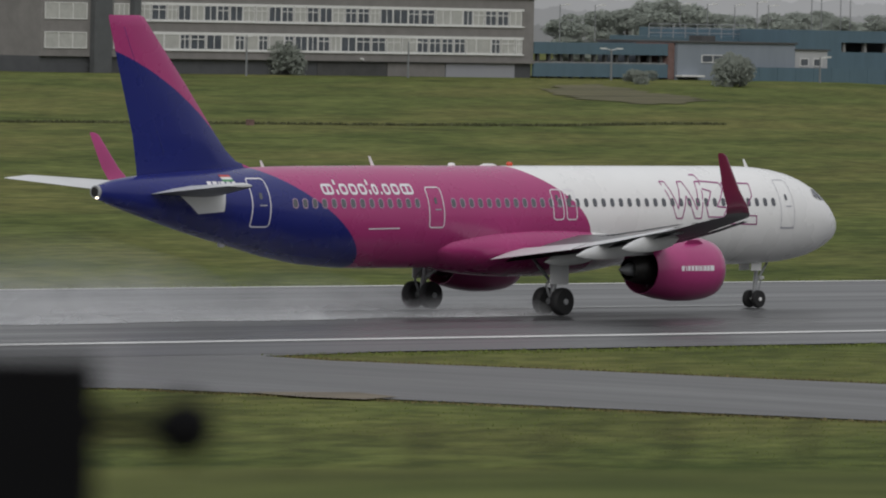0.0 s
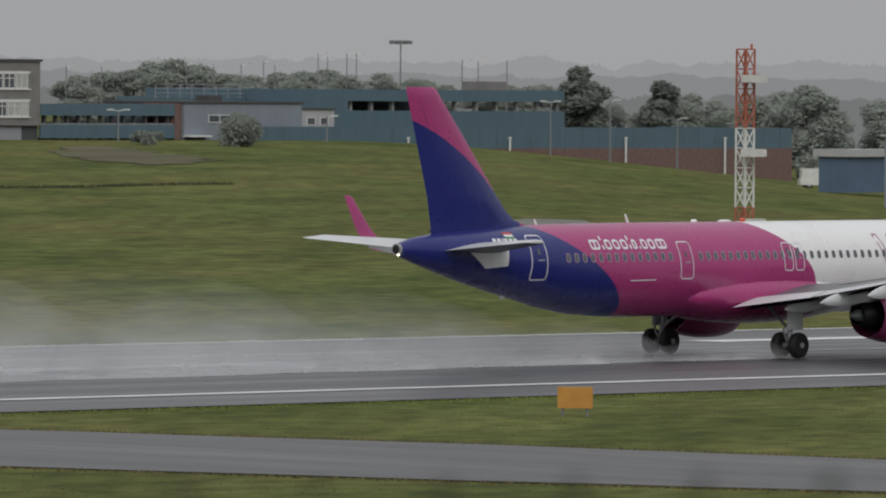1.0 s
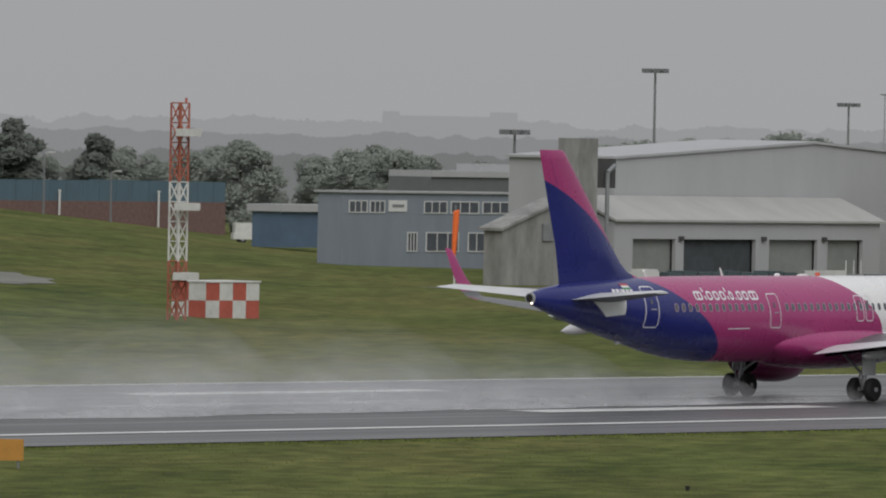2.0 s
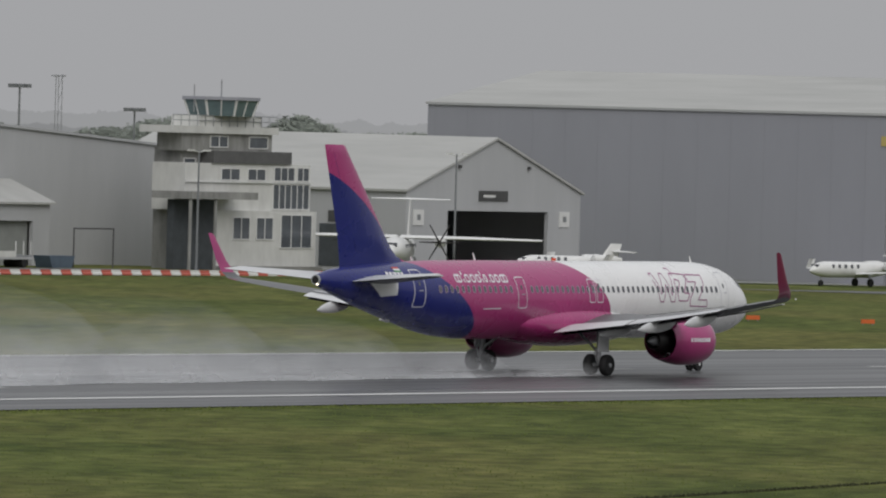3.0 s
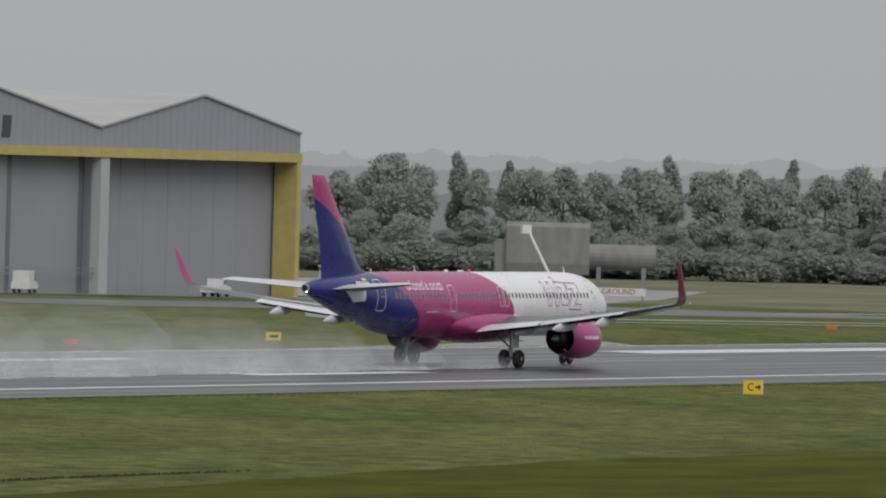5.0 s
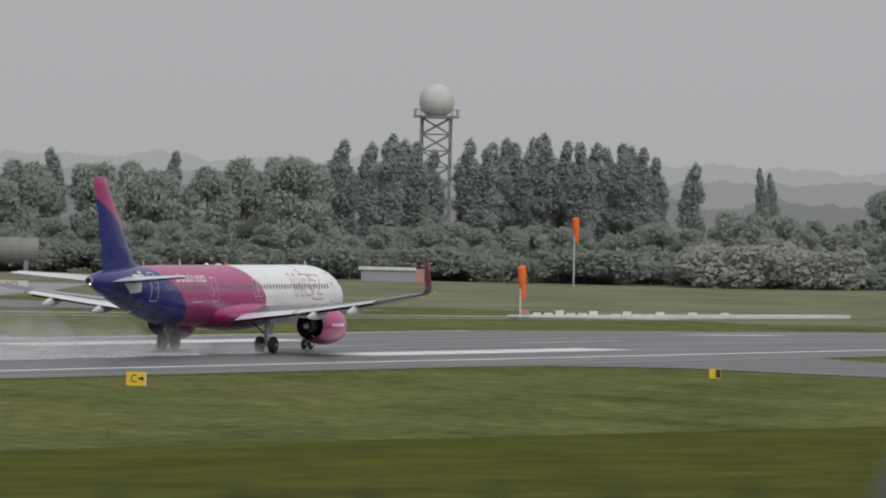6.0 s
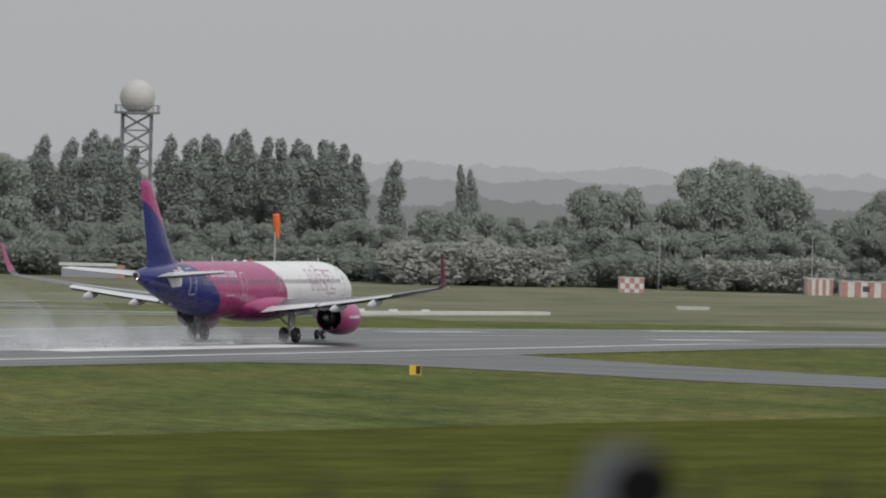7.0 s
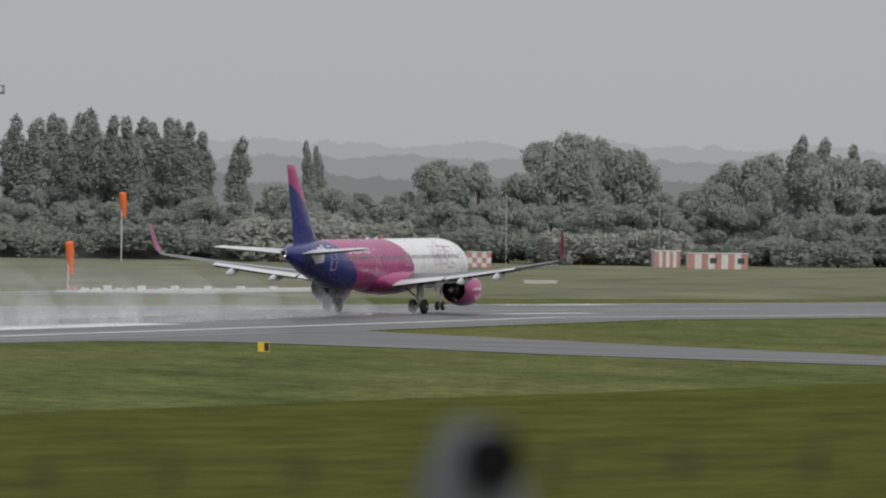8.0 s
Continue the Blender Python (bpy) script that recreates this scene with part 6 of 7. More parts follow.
def glide_mast():
    x, y = 463.6, 392.2
    z0 = gz(x, y)
    m = thing("lattice_mast", "red and white lattice aerial mast with three white boxes", "mast", pose(x, y, z0))
    w, top = 0.42, 14.6 - z0 + 0.1
    legs = [(-w, -w), (w, -w), (w, w), (-w, w)]
    n = 11
    for k in range(n):
        za, zb = top * k / n, top * (k + 1) / n
        bm = bmesh.new()
        for i, (a, b) in enumerate(legs):
            c, d = legs[(i + 1) % 4]
            rod(bm, (a, b, za), (a, b, zb), 0.075, 5)
            rod(bm, (a, b, za), (c, d, zb), 0.045, 4)
            rod(bm, (c, d, za), (a, b, zb), 0.045, 4)
            rod(bm, (a, b, zb), (c, d, zb), 0.045, 4)
        part("mast_section", bm, WHITEPAINT if 3 <= k <= 6 else MASTRED, m)
    for z in (12.2, 7.3, 2.7):
        bm = bmesh.new()
        box(bm, (-1.15, -1.35, z), (0.65, -0.6, z + 0.5))
        bmesh.ops.bevel(bm, geom=bm.edges, offset=0.06, segments=2)
        a = part("aerial_box", bm, WHITEPAINT, m, "white aerial box")
    bm = bmesh.new()
    rod(bm, (0.6, 0, top), (0.6, 0, top + 0.35), 0.08, 6)
    part("obstruction_light", bm, REDPAINT, m)


def checker_hut(x, y, w, d, h, cols, rows, colours, name, label):
    """A cabin painted in squares or stripes, each panel a thin plate."""
    z = gz(x, y) - 0.05
    c = thing(name, label, "hut", pose(x, y, z))
    block("body", (-w / 2, -d / 2, 0), (w / 2, d / 2, h - 0.1), WHITEPAINT, c)
    block("roof", (-w / 2 - 0.1, -d / 2 - 0.1, h - 0.1), (w / 2 + 0.1, d / 2 + 0.1, h), WHITEPAINT, c)
    for i in range(cols):
        for j in range(rows):
            m = colours[(i + j) % 2]
            a, b = -w / 2 + w * i / cols, -w / 2 + w * (i + 1) / cols
            e, f = (h - 0.1) * j / rows, (h - 0.1) * (j + 1) / rows
            block("painted_panel", (a + 0.01, -d / 2 - 0.03, e + 0.01), (b - 0.01, -d / 2 - 0.004, f - 0.01), m, c)
    nd = max(2, int(d / (w / cols)))
    for i in range(nd):
        for j in range(rows):
            a, b = -d / 2 + d * i / nd, -d / 2 + d * (i + 1) / nd
            e, f = (h - 0.1) * j / rows, (h - 0.1) * (j + 1) / rows
            block("painted_panel", (-w / 2 - 0.03, a + 0.01, e + 0.01), (-w / 2 - 0.004, b - 0.01, f - 0.01), colours[(i + j + 1) % 2], c)
    return c


def windsock(x, y, pole, length, lean, z=None, radius=0.42):
    s = thing("windsock", "limp orange windsock on a thin white pole", "windsock", pose(x, y, gz(x, y) if z is None else z), "windsocks")
    bm = bmesh.new()
    rod(bm, (0, 0, 0), (0, 0, pole), 0.09, 8, 0.06)
    part("pole", bm, WHITEPAINT, s)
    bm = bmesh.new()
    rings = []
    for k in range(9):
        u = k / 8
        c = Vector((lean * u * length, -0.1 - 0.1 * u, pole - 0.1 - u * length * (0.95 + 0.05 * u)))
        if k == 0:
            c += Vector((0, 0, 0.1))
        r = radius * (1 - 0.35 * u) * (1 + 0.12 * math.sin(5 * u))
        rings.append([c + Vector((math.cos(j * math.tau / 12) * r, math.sin(j * math.tau / 12) * r, 0.12 * math.cos(j * math.tau / 12))) for j in range(12)])
    loft(bm, rings)
    part("sock", bm, SOCK, s, "hanging orange cloth sleeve", smooth=True)
    bm = bmesh.new()
    rod(bm, (0, 0, pole), (0, 0, pole + 0.5), 0.08, 6)
    part("lamp", bm, GALV, s)


def text_mesh(text, size):
    cu = bpy.data.curves.new("lettering", "FONT")
    cu.body = text
    cu.size = size
    cu.extrude = 0.01
    cu.align_x, cu.align_y = "CENTER", "CENTER"
    ob = bpy.data.objects.new("lettering", cu)
    scene.collection.objects.link(ob)
    me = bpy.data.meshes.new_from_object(ob.evaluated_get(bpy.context.evaluated_depsgraph_get()))
    bpy.data.objects.remove(ob)
    return me


def board(x, y, w, h, face, label, turn=0.0, legs=0.18, text="", textm=None, text_size=0.6, name="taxiway_sign", band=None):
    """A low sign on two legs, its face towards -y before it is turned."""
    s = thing(name, label, "sign", pose(x, y, gz(x, y), 0, 0, turn))
    for d in (-w * 0.35, w * 0.35):
        bm = bmesh.new()
        rod(bm, (d, 0, -0.1), (d, 0, legs + 0.05), 0.05, 6)
        part("leg", bm, GALV, s)
    bm = bmesh.new()
    box(bm, (-w / 2, -0.12, legs), (w / 2, 0.12, legs + h))
    bmesh.ops.bevel(bm, geom=bm.edges, offset=0.03, segments=2)
    b = part("casing", bm, face, s)
    if text:
        me = text_mesh(text, text_size)
        me.materials.append(textm)
        t = new("lettering", me)
        t.parent = s
        t.matrix_local = pose(-w * 0.14, -0.135, legs + h / 2, 90, 0, 0)
    return s


def lamp_post(x, y, h, arms=2, lights=False, z=None, label="grey street lamp with two arms", thick=0.13):
    z = gz(x, y) if z is None else z
    p = thing("street_lamp", label, "lamp post", pose(x, y, z, 0, 0, 0), "lamp posts")
    bm = bmesh.new()
    rod(bm, (0, 0, -0.2), (0, 0, h), thick, 8, thick * 0.6)
    part("pole", bm, GALV, p)
    if lights:
        bm = bmesh.new()
        for k in range(8):
            a = k * math.tau / 8
            rod(bm, (0, 0, h), (math.cos(a) * 1.1, math.sin(a) * 1.1, h + 0.05), 0.06, 4)
        part("head_frame", bm, GALV, p)
        for k in range(8):
            a = k * math.tau / 8
            c = Vector((math.cos(a) * 1.1, math.sin(a) * 1.1, h))
            bm = bmesh.new()
            box(bm, c + Vector((-0.28, -0.28, -0.25)), c + Vector((0.28, 0.28, 0.22)))
            part("floodlight", bm, GALV, p)
    else:
        for s in ((-1, 1) if arms == 2 else (1,)):
            bm = bmesh.new()
            rod(bm, (0, 0, h - 0.15), (s * 1.0, 0, h), 0.05, 5)
            box(bm, (min(s * 0.9, s * 1.7), -0.15, h - 0.06), (max(s * 0.9, s * 1.7), 0.15, h + 0.1))
            part("lamp_head", bm, WHITEPAINT, p)
    return p


def polar(az, dist):
    return dist * math.cos(radians(az)), dist * math.sin(radians(az))


def radome():
    x, y = polar(23.30, 1600)
    z = gz(x, y)
    r = thing("radar_tower", "white radar dome on a lattice steel tower", "radar tower", pose(x, y, z, 0, 0, 20))
    top = EYE[2] + 1600 * math.tan(radians(0.375)) - z
    n = 9
    w0 = 2.5
    for k in range(n):
        za, zb = top * k / n, top * (k + 1) / n
        bm = bmesh.new()
        legs = [(-w0, -w0), (w0, -w0), (w0, w0), (-w0, w0)]
        for i, (a, b) in enumerate(legs):
            c, d = legs[(i + 1) % 4]
            rod(bm, (a, b, za), (a, b, zb), 0.2, 6)
            rod(bm, (a, b, za), (c, d, zb), 0.1, 5)
            rod(bm, (c, d, za), (a, b, zb), 0.1, 5)
            rod(bm, (a, b, zb), (c, d, zb), 0.12, 5)
        part("tower_section", bm, GALV, r)
    bm = bmesh.new()
    rod(bm, (0, 0, top), (0, 0, top + 0.4), 4.0, 16)
    part("platform", bm, GALV, r)
    bm = bmesh.new()
    for k in range(16):
        a = k * math.tau / 16
        b = (k + 1) * math.tau / 16
        rod(bm, (math.cos(a) * 3.9, math.sin(a) * 3.9, top + 0.4), (math.cos(a) * 3.9, math.sin(a) * 3.9, top + 1.5), 0.06, 4)
        rod(bm, (math.cos(a) * 3.9, math.sin(a) * 3.9, top + 1.5), (math.cos(b) * 3.9, math.sin(b) * 3.9, top + 1.5), 0.06, 4)
    part("railing", bm, GALV, r)
    bm = bmesh.new()
    bmesh.ops.create_icosphere(bm, subdivisions=3, radius=3.1, matrix=Matrix.Translation((0, 0, top + 2.9)))
    for v in bm.verts:
        v.co.z = max(v.co.z, top + 0.4)
    part("dome", bm, mat("radome_white", (0.50, 0.485, 0.475), 0.6, var=0.08, size=1.5), r, "white faceted dome")


glide_mast()
checker_hut(476.3, 399.5, 5.6, 3.0, 2.55, 4, 2, (WHITEPAINT, REDPAINT), "equipment_hut", "equipment cabin in a red and white chequer")
for az, dist, w, d, h, n, l in ((20.19, 1305, 3.4, 2.6, 2.4, 5, "small red and white chequered cabin"), (19.02, 1335, 3.6, 5.5, 2.6, 7, "red and white striped cabin"), (18.70, 1320, 8.6, 3.0, 2.5, 9, "long red and white striped cabin with dark openings")):
    x, y = polar(az, dist)
    c = checker_hut(x, y, w, d, h, n, 1 if n > 5 else 3, (PALERED, WHITEPAINT), "equipment_hut", l)
    c.rotation_euler[2] = radians(az - 90 + 6)
    if n == 9:
        for i in (-1.2, 2.8):
            # flat plate on the panels, painted as the shade of an opening
            block("opening", (i, -1.56, 1.0), (i + 1.0, -1.532, 1.8), SHADEIN, c)
x, y = polar(19.80, 1110)
c = checker_hut(x, y, 3.9, 1.2, 0.95, 1, 1, (WHITEPAINT, WHITEPAINT), "cabinet_box", "low plain white box on the grass")
c.rotation_euler[2] = radians(-70)
windsock(*polar(22.42, 1330), 9.9, 3.3, 0.12, radius=0.5)
windsock(*polar(22.75, 942), 5.2, 3.2, 0.1, radius=0.42)
windsock(*polar(38.50, 800), 6.4, 4.6, -0.1, z=0.0, radius=0.27)
board(258.6, 227.0, 1.32, 0.8, SIGNORANGE, "back of a low orange-yellow taxiway sign on two legs", -50, 0.3)
s = board(487.6, 228.8, 1.55, 0.95, SIGNYEL, "yellow taxiway sign with a black letter C and arrow", -55, 0.12, "C", SIGNBLACK, 0.75)
bm = bmesh.new()
prism(bm, [(0.16, 0.56), (0.40, 0.56), (0.40, 0.42), (0.62, 0.62), (0.40, 0.82), (0.40, 0.68), (0.16, 0.68)], -0.15, -0.13)
part("arrow", bm, SIGNBLACK, s)
block("edge_strip", (0.7, -0.14, 0.12), (0.78, 0.13, 1.07), WHITEPAINT, s)
s.scale = (0.75, 0.85, 0.85)
s = board(553.5, 218.3, 1.15, 0.8, SIGNYEL, "small yellow and black taxiway sign", -62, 0.12)
block("black_panel", (0.05, -0.14, 0.2), (0.52, -0.125, 0.86), SIGNBLACK, s)
s.scale = (0.65, 0.8, 0.8)
s = board(579.2, 309.8, 1.2, 0.6, SIGNYEL, "yellow taxiway sign beyond the runway", -30, 0.25)
block("black_bar", (-0.35, -0.14, 0.45), (0.35, -0.125, 0.65), SIGNBLACK, s)
x, y = polar(28.05, 286)
s = board(x, y, 5.6, 0.75, SIGNRED, "long red runway holding sign with white posts", 28 - 90, 0.1, name="holding_sign")
for d in (-2.8, -1.15, 0.5, 2.72):
    block("white_post", (d, -0.16, 0.1), (d + 0.09, 0.16, 0.9), WHITEPAINT, s)
board(157.99, 160.11, 2.0, 0.62, WHITEPAINT, "low white backed sign board", -45, 0.1)
s = board(178.94, 152.65, 1.5, 0.85, SIGNYEL, "yellow and black sign in a white frame", -48, 0.1)
block("black_panel", (-0.5, -0.14, 0.2), (-0.05, -0.125, 0.85), SIGNBLACK, s)
block("edge_strip", (-0.79, -0.14, 0.1), (-0.65, 0.13, 0.95), WHITEPAINT, s)
for x, y in ((573, 350.4), (575, 341.8), (576.8, 333.5), (549.3, 309.5), (721, 331)):
    m = thing("marker_board", "low orange marker board on the grass", "marker", pose(x, y, gz(x, y), 0, 0, -30), "orange marker boards")
    block("face", (-0.55, -0.06, 0.12), (0.55, 0.06, 0.42), ORANGE, m)
    for d in (-0.4, 0.4):
        block("leg", (d - 0.03, -0.03, -0.05), (d + 0.03, 0.03, 0.12), GALV, m)
for x, y, h in ((511.2, 385.3, 0.95), (297.6, 345.0, 3.6)):
    m = thing("marker_post", "orange marker post on the grass", "marker", pose(x, y, gz(x, y)))
    bm = bmesh.new()
    rod(bm, (0, 0, -0.1), (0, 0, h), 0.14, 8)
    part("post", bm, ORANGE, m)
    block("head", (-0.4 if h < 3 else -0.16, -0.2, h), (0.4 if h < 3 else 0.16, 0.2, h + 0.35), ORANGE if h < 3 else WHITEPAINT, m)
m = thing("marker_stub", "small dark marker stub in the mown grass", "marker", pose(267.5, 201.7, gz(267.5, 201.7)))
bm = bmesh.new()
rod(bm, (0, 0, -0.05), (0, 0, 0.18), 0.06, 8, 0.09)
part("stub", bm, SIGNBLACK, m)
m = thing("junction_box", "small rust-red box beside the drain", "box", pose(514.3, 539.9, gz(514.3, 539.9)))
block("casing", (-0.28, -0.2, -0.05), (0.28, 0.2, 0.42), BRICK, m)
block("lid", (-0.31, -0.23, 0.42), (0.31, 0.23, 0.47), BRICK, m)
# orange water-filled barriers at the apron's edge
for k in range(7):
    x, y = 727 + k * 2.0, 375.2 - k * 0.35
    m = thing("barrier", "orange water-filled plastic barrier on the apron", "barrier", pose(x, y, gz(x, y), 0, 0, -10), "orange barriers by the taxiway")
    bm = bmesh.new()
    prism(bm, [(-0.3, -0.05), (0.3, -0.05), (0.3, 0.25), (0.12, 0.5), (0.1, 0.85), (-0.1, 0.85), (-0.12, 0.5), (-0.3, 0.25)], -0.95, 0.95, 0)
    part("body", bm, SIGNORANGE, m)
for k in range(62):
    x = 607 + k * 1.5
    y = 465 - max(0, x - 690) * 0.2
    m = thing("barrier", "white concrete barrier block at the apron edge" if k % 2 else "faded red barrier block at the apron edge", "barrier", pose(x, y, gz(x, y), 0, 0, 0 if x < 690 else -11), "red and white barrier row")
    bm = bmesh.new()
    prism(bm, [(-0.25, -0.05), (0.25, -0.05), (0.25, 0.14), (0.12, 0.26), (0.1, 0.46), (-0.1, 0.46), (-0.12, 0.26), (-0.25, 0.14)], -0.72, 0.72, 0)
    part("body", bm, WHITEPAINT if k % 2 else REDPAINT, m)
# long pale light bar
b = thing("approach_light_bar", "long low pale base with small light boxes", "lights")
bm = bmesh.new()
prism(bm, [(879, 367.5), (944, 356.5), (944, 358.2), (879, 370)], -2.2, -1.35, 2)
part("base_strip", bm, WHITEPAINT, b)
for k in range(20):
    x = 880 + k * 2.2
    y = 368.6 - k * 0.375
    z = gz(x, y)
    block("light_box", (x, y - 0.3, z), (x + 0.9, y + 0.3, z + (0.45 if k % 3 else 0.7)), WHITEPAINT if k % 7 else PALERED, b)
radome()
# lamps
for az, top, dist in ((42.385, 0.25, 1180),):
    x, y = polar(az, dist)
    lamp_post(x, y, EYE[2] + dist * math.tan(radians(0.216)) - gz(x, y), lights=True, label="tall floodlight mast with a ring of lamps")
for az, el, dist in ((37.27, 0.45, 1000), (36.06, 0.26, 1150), (35.34, 0.13, 1200), (38.14, 0.05, 880)):
    x, y = polar(az, dist)
    lamp_post(x, y, EYE[2] + dist * math.tan(radians(el)) - gz(x, y), lights=True, label="tall floodlight mast with a ring of lamps", thick=0.2)
for x, y, top, n in ((795, 702, 9.98, 2), (805.5, 702, 10.2, 1), (817.5, 702, 8.1, 1), (723.3, 702, 8.8, 2), (668, 702, 9.6, 2), (692, 702, 9.2, 1), (757, 702, 8.2, 1)):
    lamp_post(x, y, top - gz(x, y), n, label="slim grey street lamp on the bank")
for az, el in ((44.47, 0.03), (44.25, 0.03), (43.72, 0.05), (43.55, 0.05), (43.38, 0.05), (43.24, 0.07), (43.17, 0.05), (42.9, 0.12), (42.84, 0.1), (42.72, 0.12), (42.66, 0.12), (42.0, 0.09), (41.9, 0.08), (41.72, 0.09)):
    x, y = polar(az, 1110)
    lamp_post(x, y, EYE[2] + 1110 * math.tan(radians(el + 0.02)) - gz(x, y), 1, label="white lamp pole on the car park deck", thick=0.09)
x, y = polar(33.36, 870)
lamp_post(x - 2, y - 2, 11.5, 2, label="tall slim grey lamp beside the hangar")
x, y = polar(34.93, 840)
lamp_post(x, y, 11.0, 2, label="tall slim lamp before the tower")
for az, el in ((20.018, -0.211), (19.064, -0.286)):
    x, y = polar(az, 1340)
    m = thing("pole", "thin white pole before the trees", "pole", pose(x, y, gz(x, y)))
    bm = bmesh.new()
    rod(bm, (0, 0, -0.1), (0, 0, EYE[2] + 1340 * math.tan(radians(el)) - gz(x, y)), 0.03, 6)
    part("shaft", bm, WHITEPAINT, m)

# ---- parked aircraft ----
PLANEWHITE = mat("parked_aircraft_white", (0.7, 0.7, 0.69), 0.35, var=0.06, size=2, coat=0.2)


def small_plane(x, y, heading, length, span, high, label, props=False, t_tail=True):
    """A parked aircraft, nose along +x before it is turned."""
    p = thing("parked_airplane", label, "airplane", pose(x, y, gz(x, y) + 0.06, 0, 0, heading))
    r = length * (0.052 if props else 0.058)
    zc = r + (1.0 if props else 0.85)
    bm = bmesh.new()
    rings = []
    for u, f, lift in ((0, 0.05, -0.2), (0.03, 0.45, -0.1), (0.08, 0.8, 0), (0.15, 1, 0), (0.62, 1, 0), (0.78, 0.78, 0.2), (0.92, 0.38, 0.5), (1.0, 0.1, 0.7)):
        rings.append([Vector((length * (0.5 - u), math.cos(k * math.tau / 18) * r * f, zc + lift * r + math.sin(k * math.tau / 18) * r * f)) for k in range(18)])
    loft(bm, rings)
    body = part("fuselage", bm, PLANEWHITE, p, smooth=True)
    wz = zc + r * 0.95 if high else zc - r * 0.6
    for sd in (-1, 1):
        bm = bmesh.new()
        sweep = 0.02 if props else 0.22
        c0, c1 = span * 0.105, span * 0.055
        loft(bm, [[Vector((length * 0.08 - u * c - sweep * a, sd * a, wz + v * c + a * (0.0 if high else 0.06))) for u, v in FOIL] for a, c in ((0.2, c0), (span * 0.25, c0 * 0.95), (span * 0.5, c1))])
        w = part("wing", bm, PLANEWHITE, p, smooth=True)
        if not props:
            bm = bmesh.new()
            loft(bm, [[Vector((length * 0.08 - u * 0.9 - sweep * a - o, sd * (a + o * 0.3), wz + a * 0.06 + zz)) for u, v in FOIL for _ in (0,)] + [Vector((length * 0.08 - 0.5 - sweep * a - o, sd * (a + o * 0.3) + 0.04, wz + a * 0.06 + zz))] for a, o, zz in ((span * 0.5, 0, 0.02), (span * 0.5, 0.5, 0.9))])
            part("winglet", bm, PLANEWHITE, w)
        ey, ez, es = (span * 0.15, wz - 0.35, length * 0.16) if props else (r * 1.75, zc + r * 0.5, -length * 0.2)
        bm = bmesh.new()
        lathe(bm, [(-es - 0.2, 0.18), (-es, 0.5 if props else 0.46), (-es + 1.6, 0.52 if props else 0.5), (-es + 3.0, 0.25)], (sd * ey, ez), 14)
        e = part("engine", bm, PLANEWHITE, p, smooth=True)
        if props:
            bm = bmesh.new()
            for k in range(6):
                a = k * math.tau / 6
                rod(bm, (es + 0.25, sd * ey, ez), (es + 0.25, sd * ey + math.cos(a) * 1.9, ez + math.sin(a) * 1.9), 0.09, 5, 0.05)
            part("propeller", bm, DARKMETAL, e)
        bm = bmesh.new()
        gy = sd * (r * 1.3)
        rod(bm, (-length * 0.06, gy, 0.4), (-length * 0.06, gy * 0.8, zc - r * 0.5), 0.1, 6)
        g = part("landing_gear", bm, STEEL, p)
        bm = bmesh.new()
        wheel(bm, length * 0.06, gy, 0.4, 0.3)
        part("wheel", bm, TYRE, g)
        for k in range(8 if props else 5):
            bm = bmesh.new()
            xx = length * (0.3 - k * 0.065)
            box(bm, (xx, sd * r * 0.94 - 0.03, zc + r * 0.2), (xx + 0.28, sd * r * 0.94 + 0.05, zc + r * 0.2 + 0.35))
            part("window", bm, GLASSDARK, body)
    fh = length * (0.16 if props else 0.13)
    bm = bmesh.new()
    tz = zc + r * 0.7
    loft(bm, [[Vector((lead - u * c, v * c * 0.6, z)) for u, v in FOIL] for lead, c, z in ((-length * 0.32, length * 0.17, tz), (-length * 0.42, length * 0.11, tz + fh))])
    part("tail_fin", bm, PLANEWHITE, p, smooth=True)
    sz = tz + fh if props else tz + fh * 0.45
    hs = span * 0.14 if props else span * 0.2
    bm = bmesh.new()
    loft(bm, [[Vector((-length * 0.43 - u * c - abs(a) * 0.3, a, sz + v * c)) for u, v in FOIL] for a, c in ((-hs, 0.9), (0, 1.7), (hs, 0.9))])
    part("tailplane", bm, PLANEWHITE, p, smooth=True)
    bm = bmesh.new()
    rod(bm, (length * 0.38, 0, 0.3), (length * 0.38, 0, zc - r * 0.6), 0.07, 6)
    g = part("nose_gear", bm, STEEL, p)
    bm = bmesh.new()
    wheel(bm, -length * 0.38, 0, 0.3, 0.25)
    part("wheel", bm, TYRE, g)
    bm = bmesh.new()
    box(bm, (length * 0.425, -r * 0.5, zc + r * 0.3), (length * 0.455, r * 0.5, zc + r * 0.62))
    part("windscreen", bm, GLASSDARK, body)
    return p


small_plane(720, 479.5, 209, 24.0, 27.0, True, "white turboprop airliner with a high wing and T-tail", True)
small_plane(764, 455.5, 168, 13.5, 14.5, False, "white business jet parked on the apron")
small_plane(744, 476, 150, 11.0, 12.0, False, "small white jet parked near the hangar")

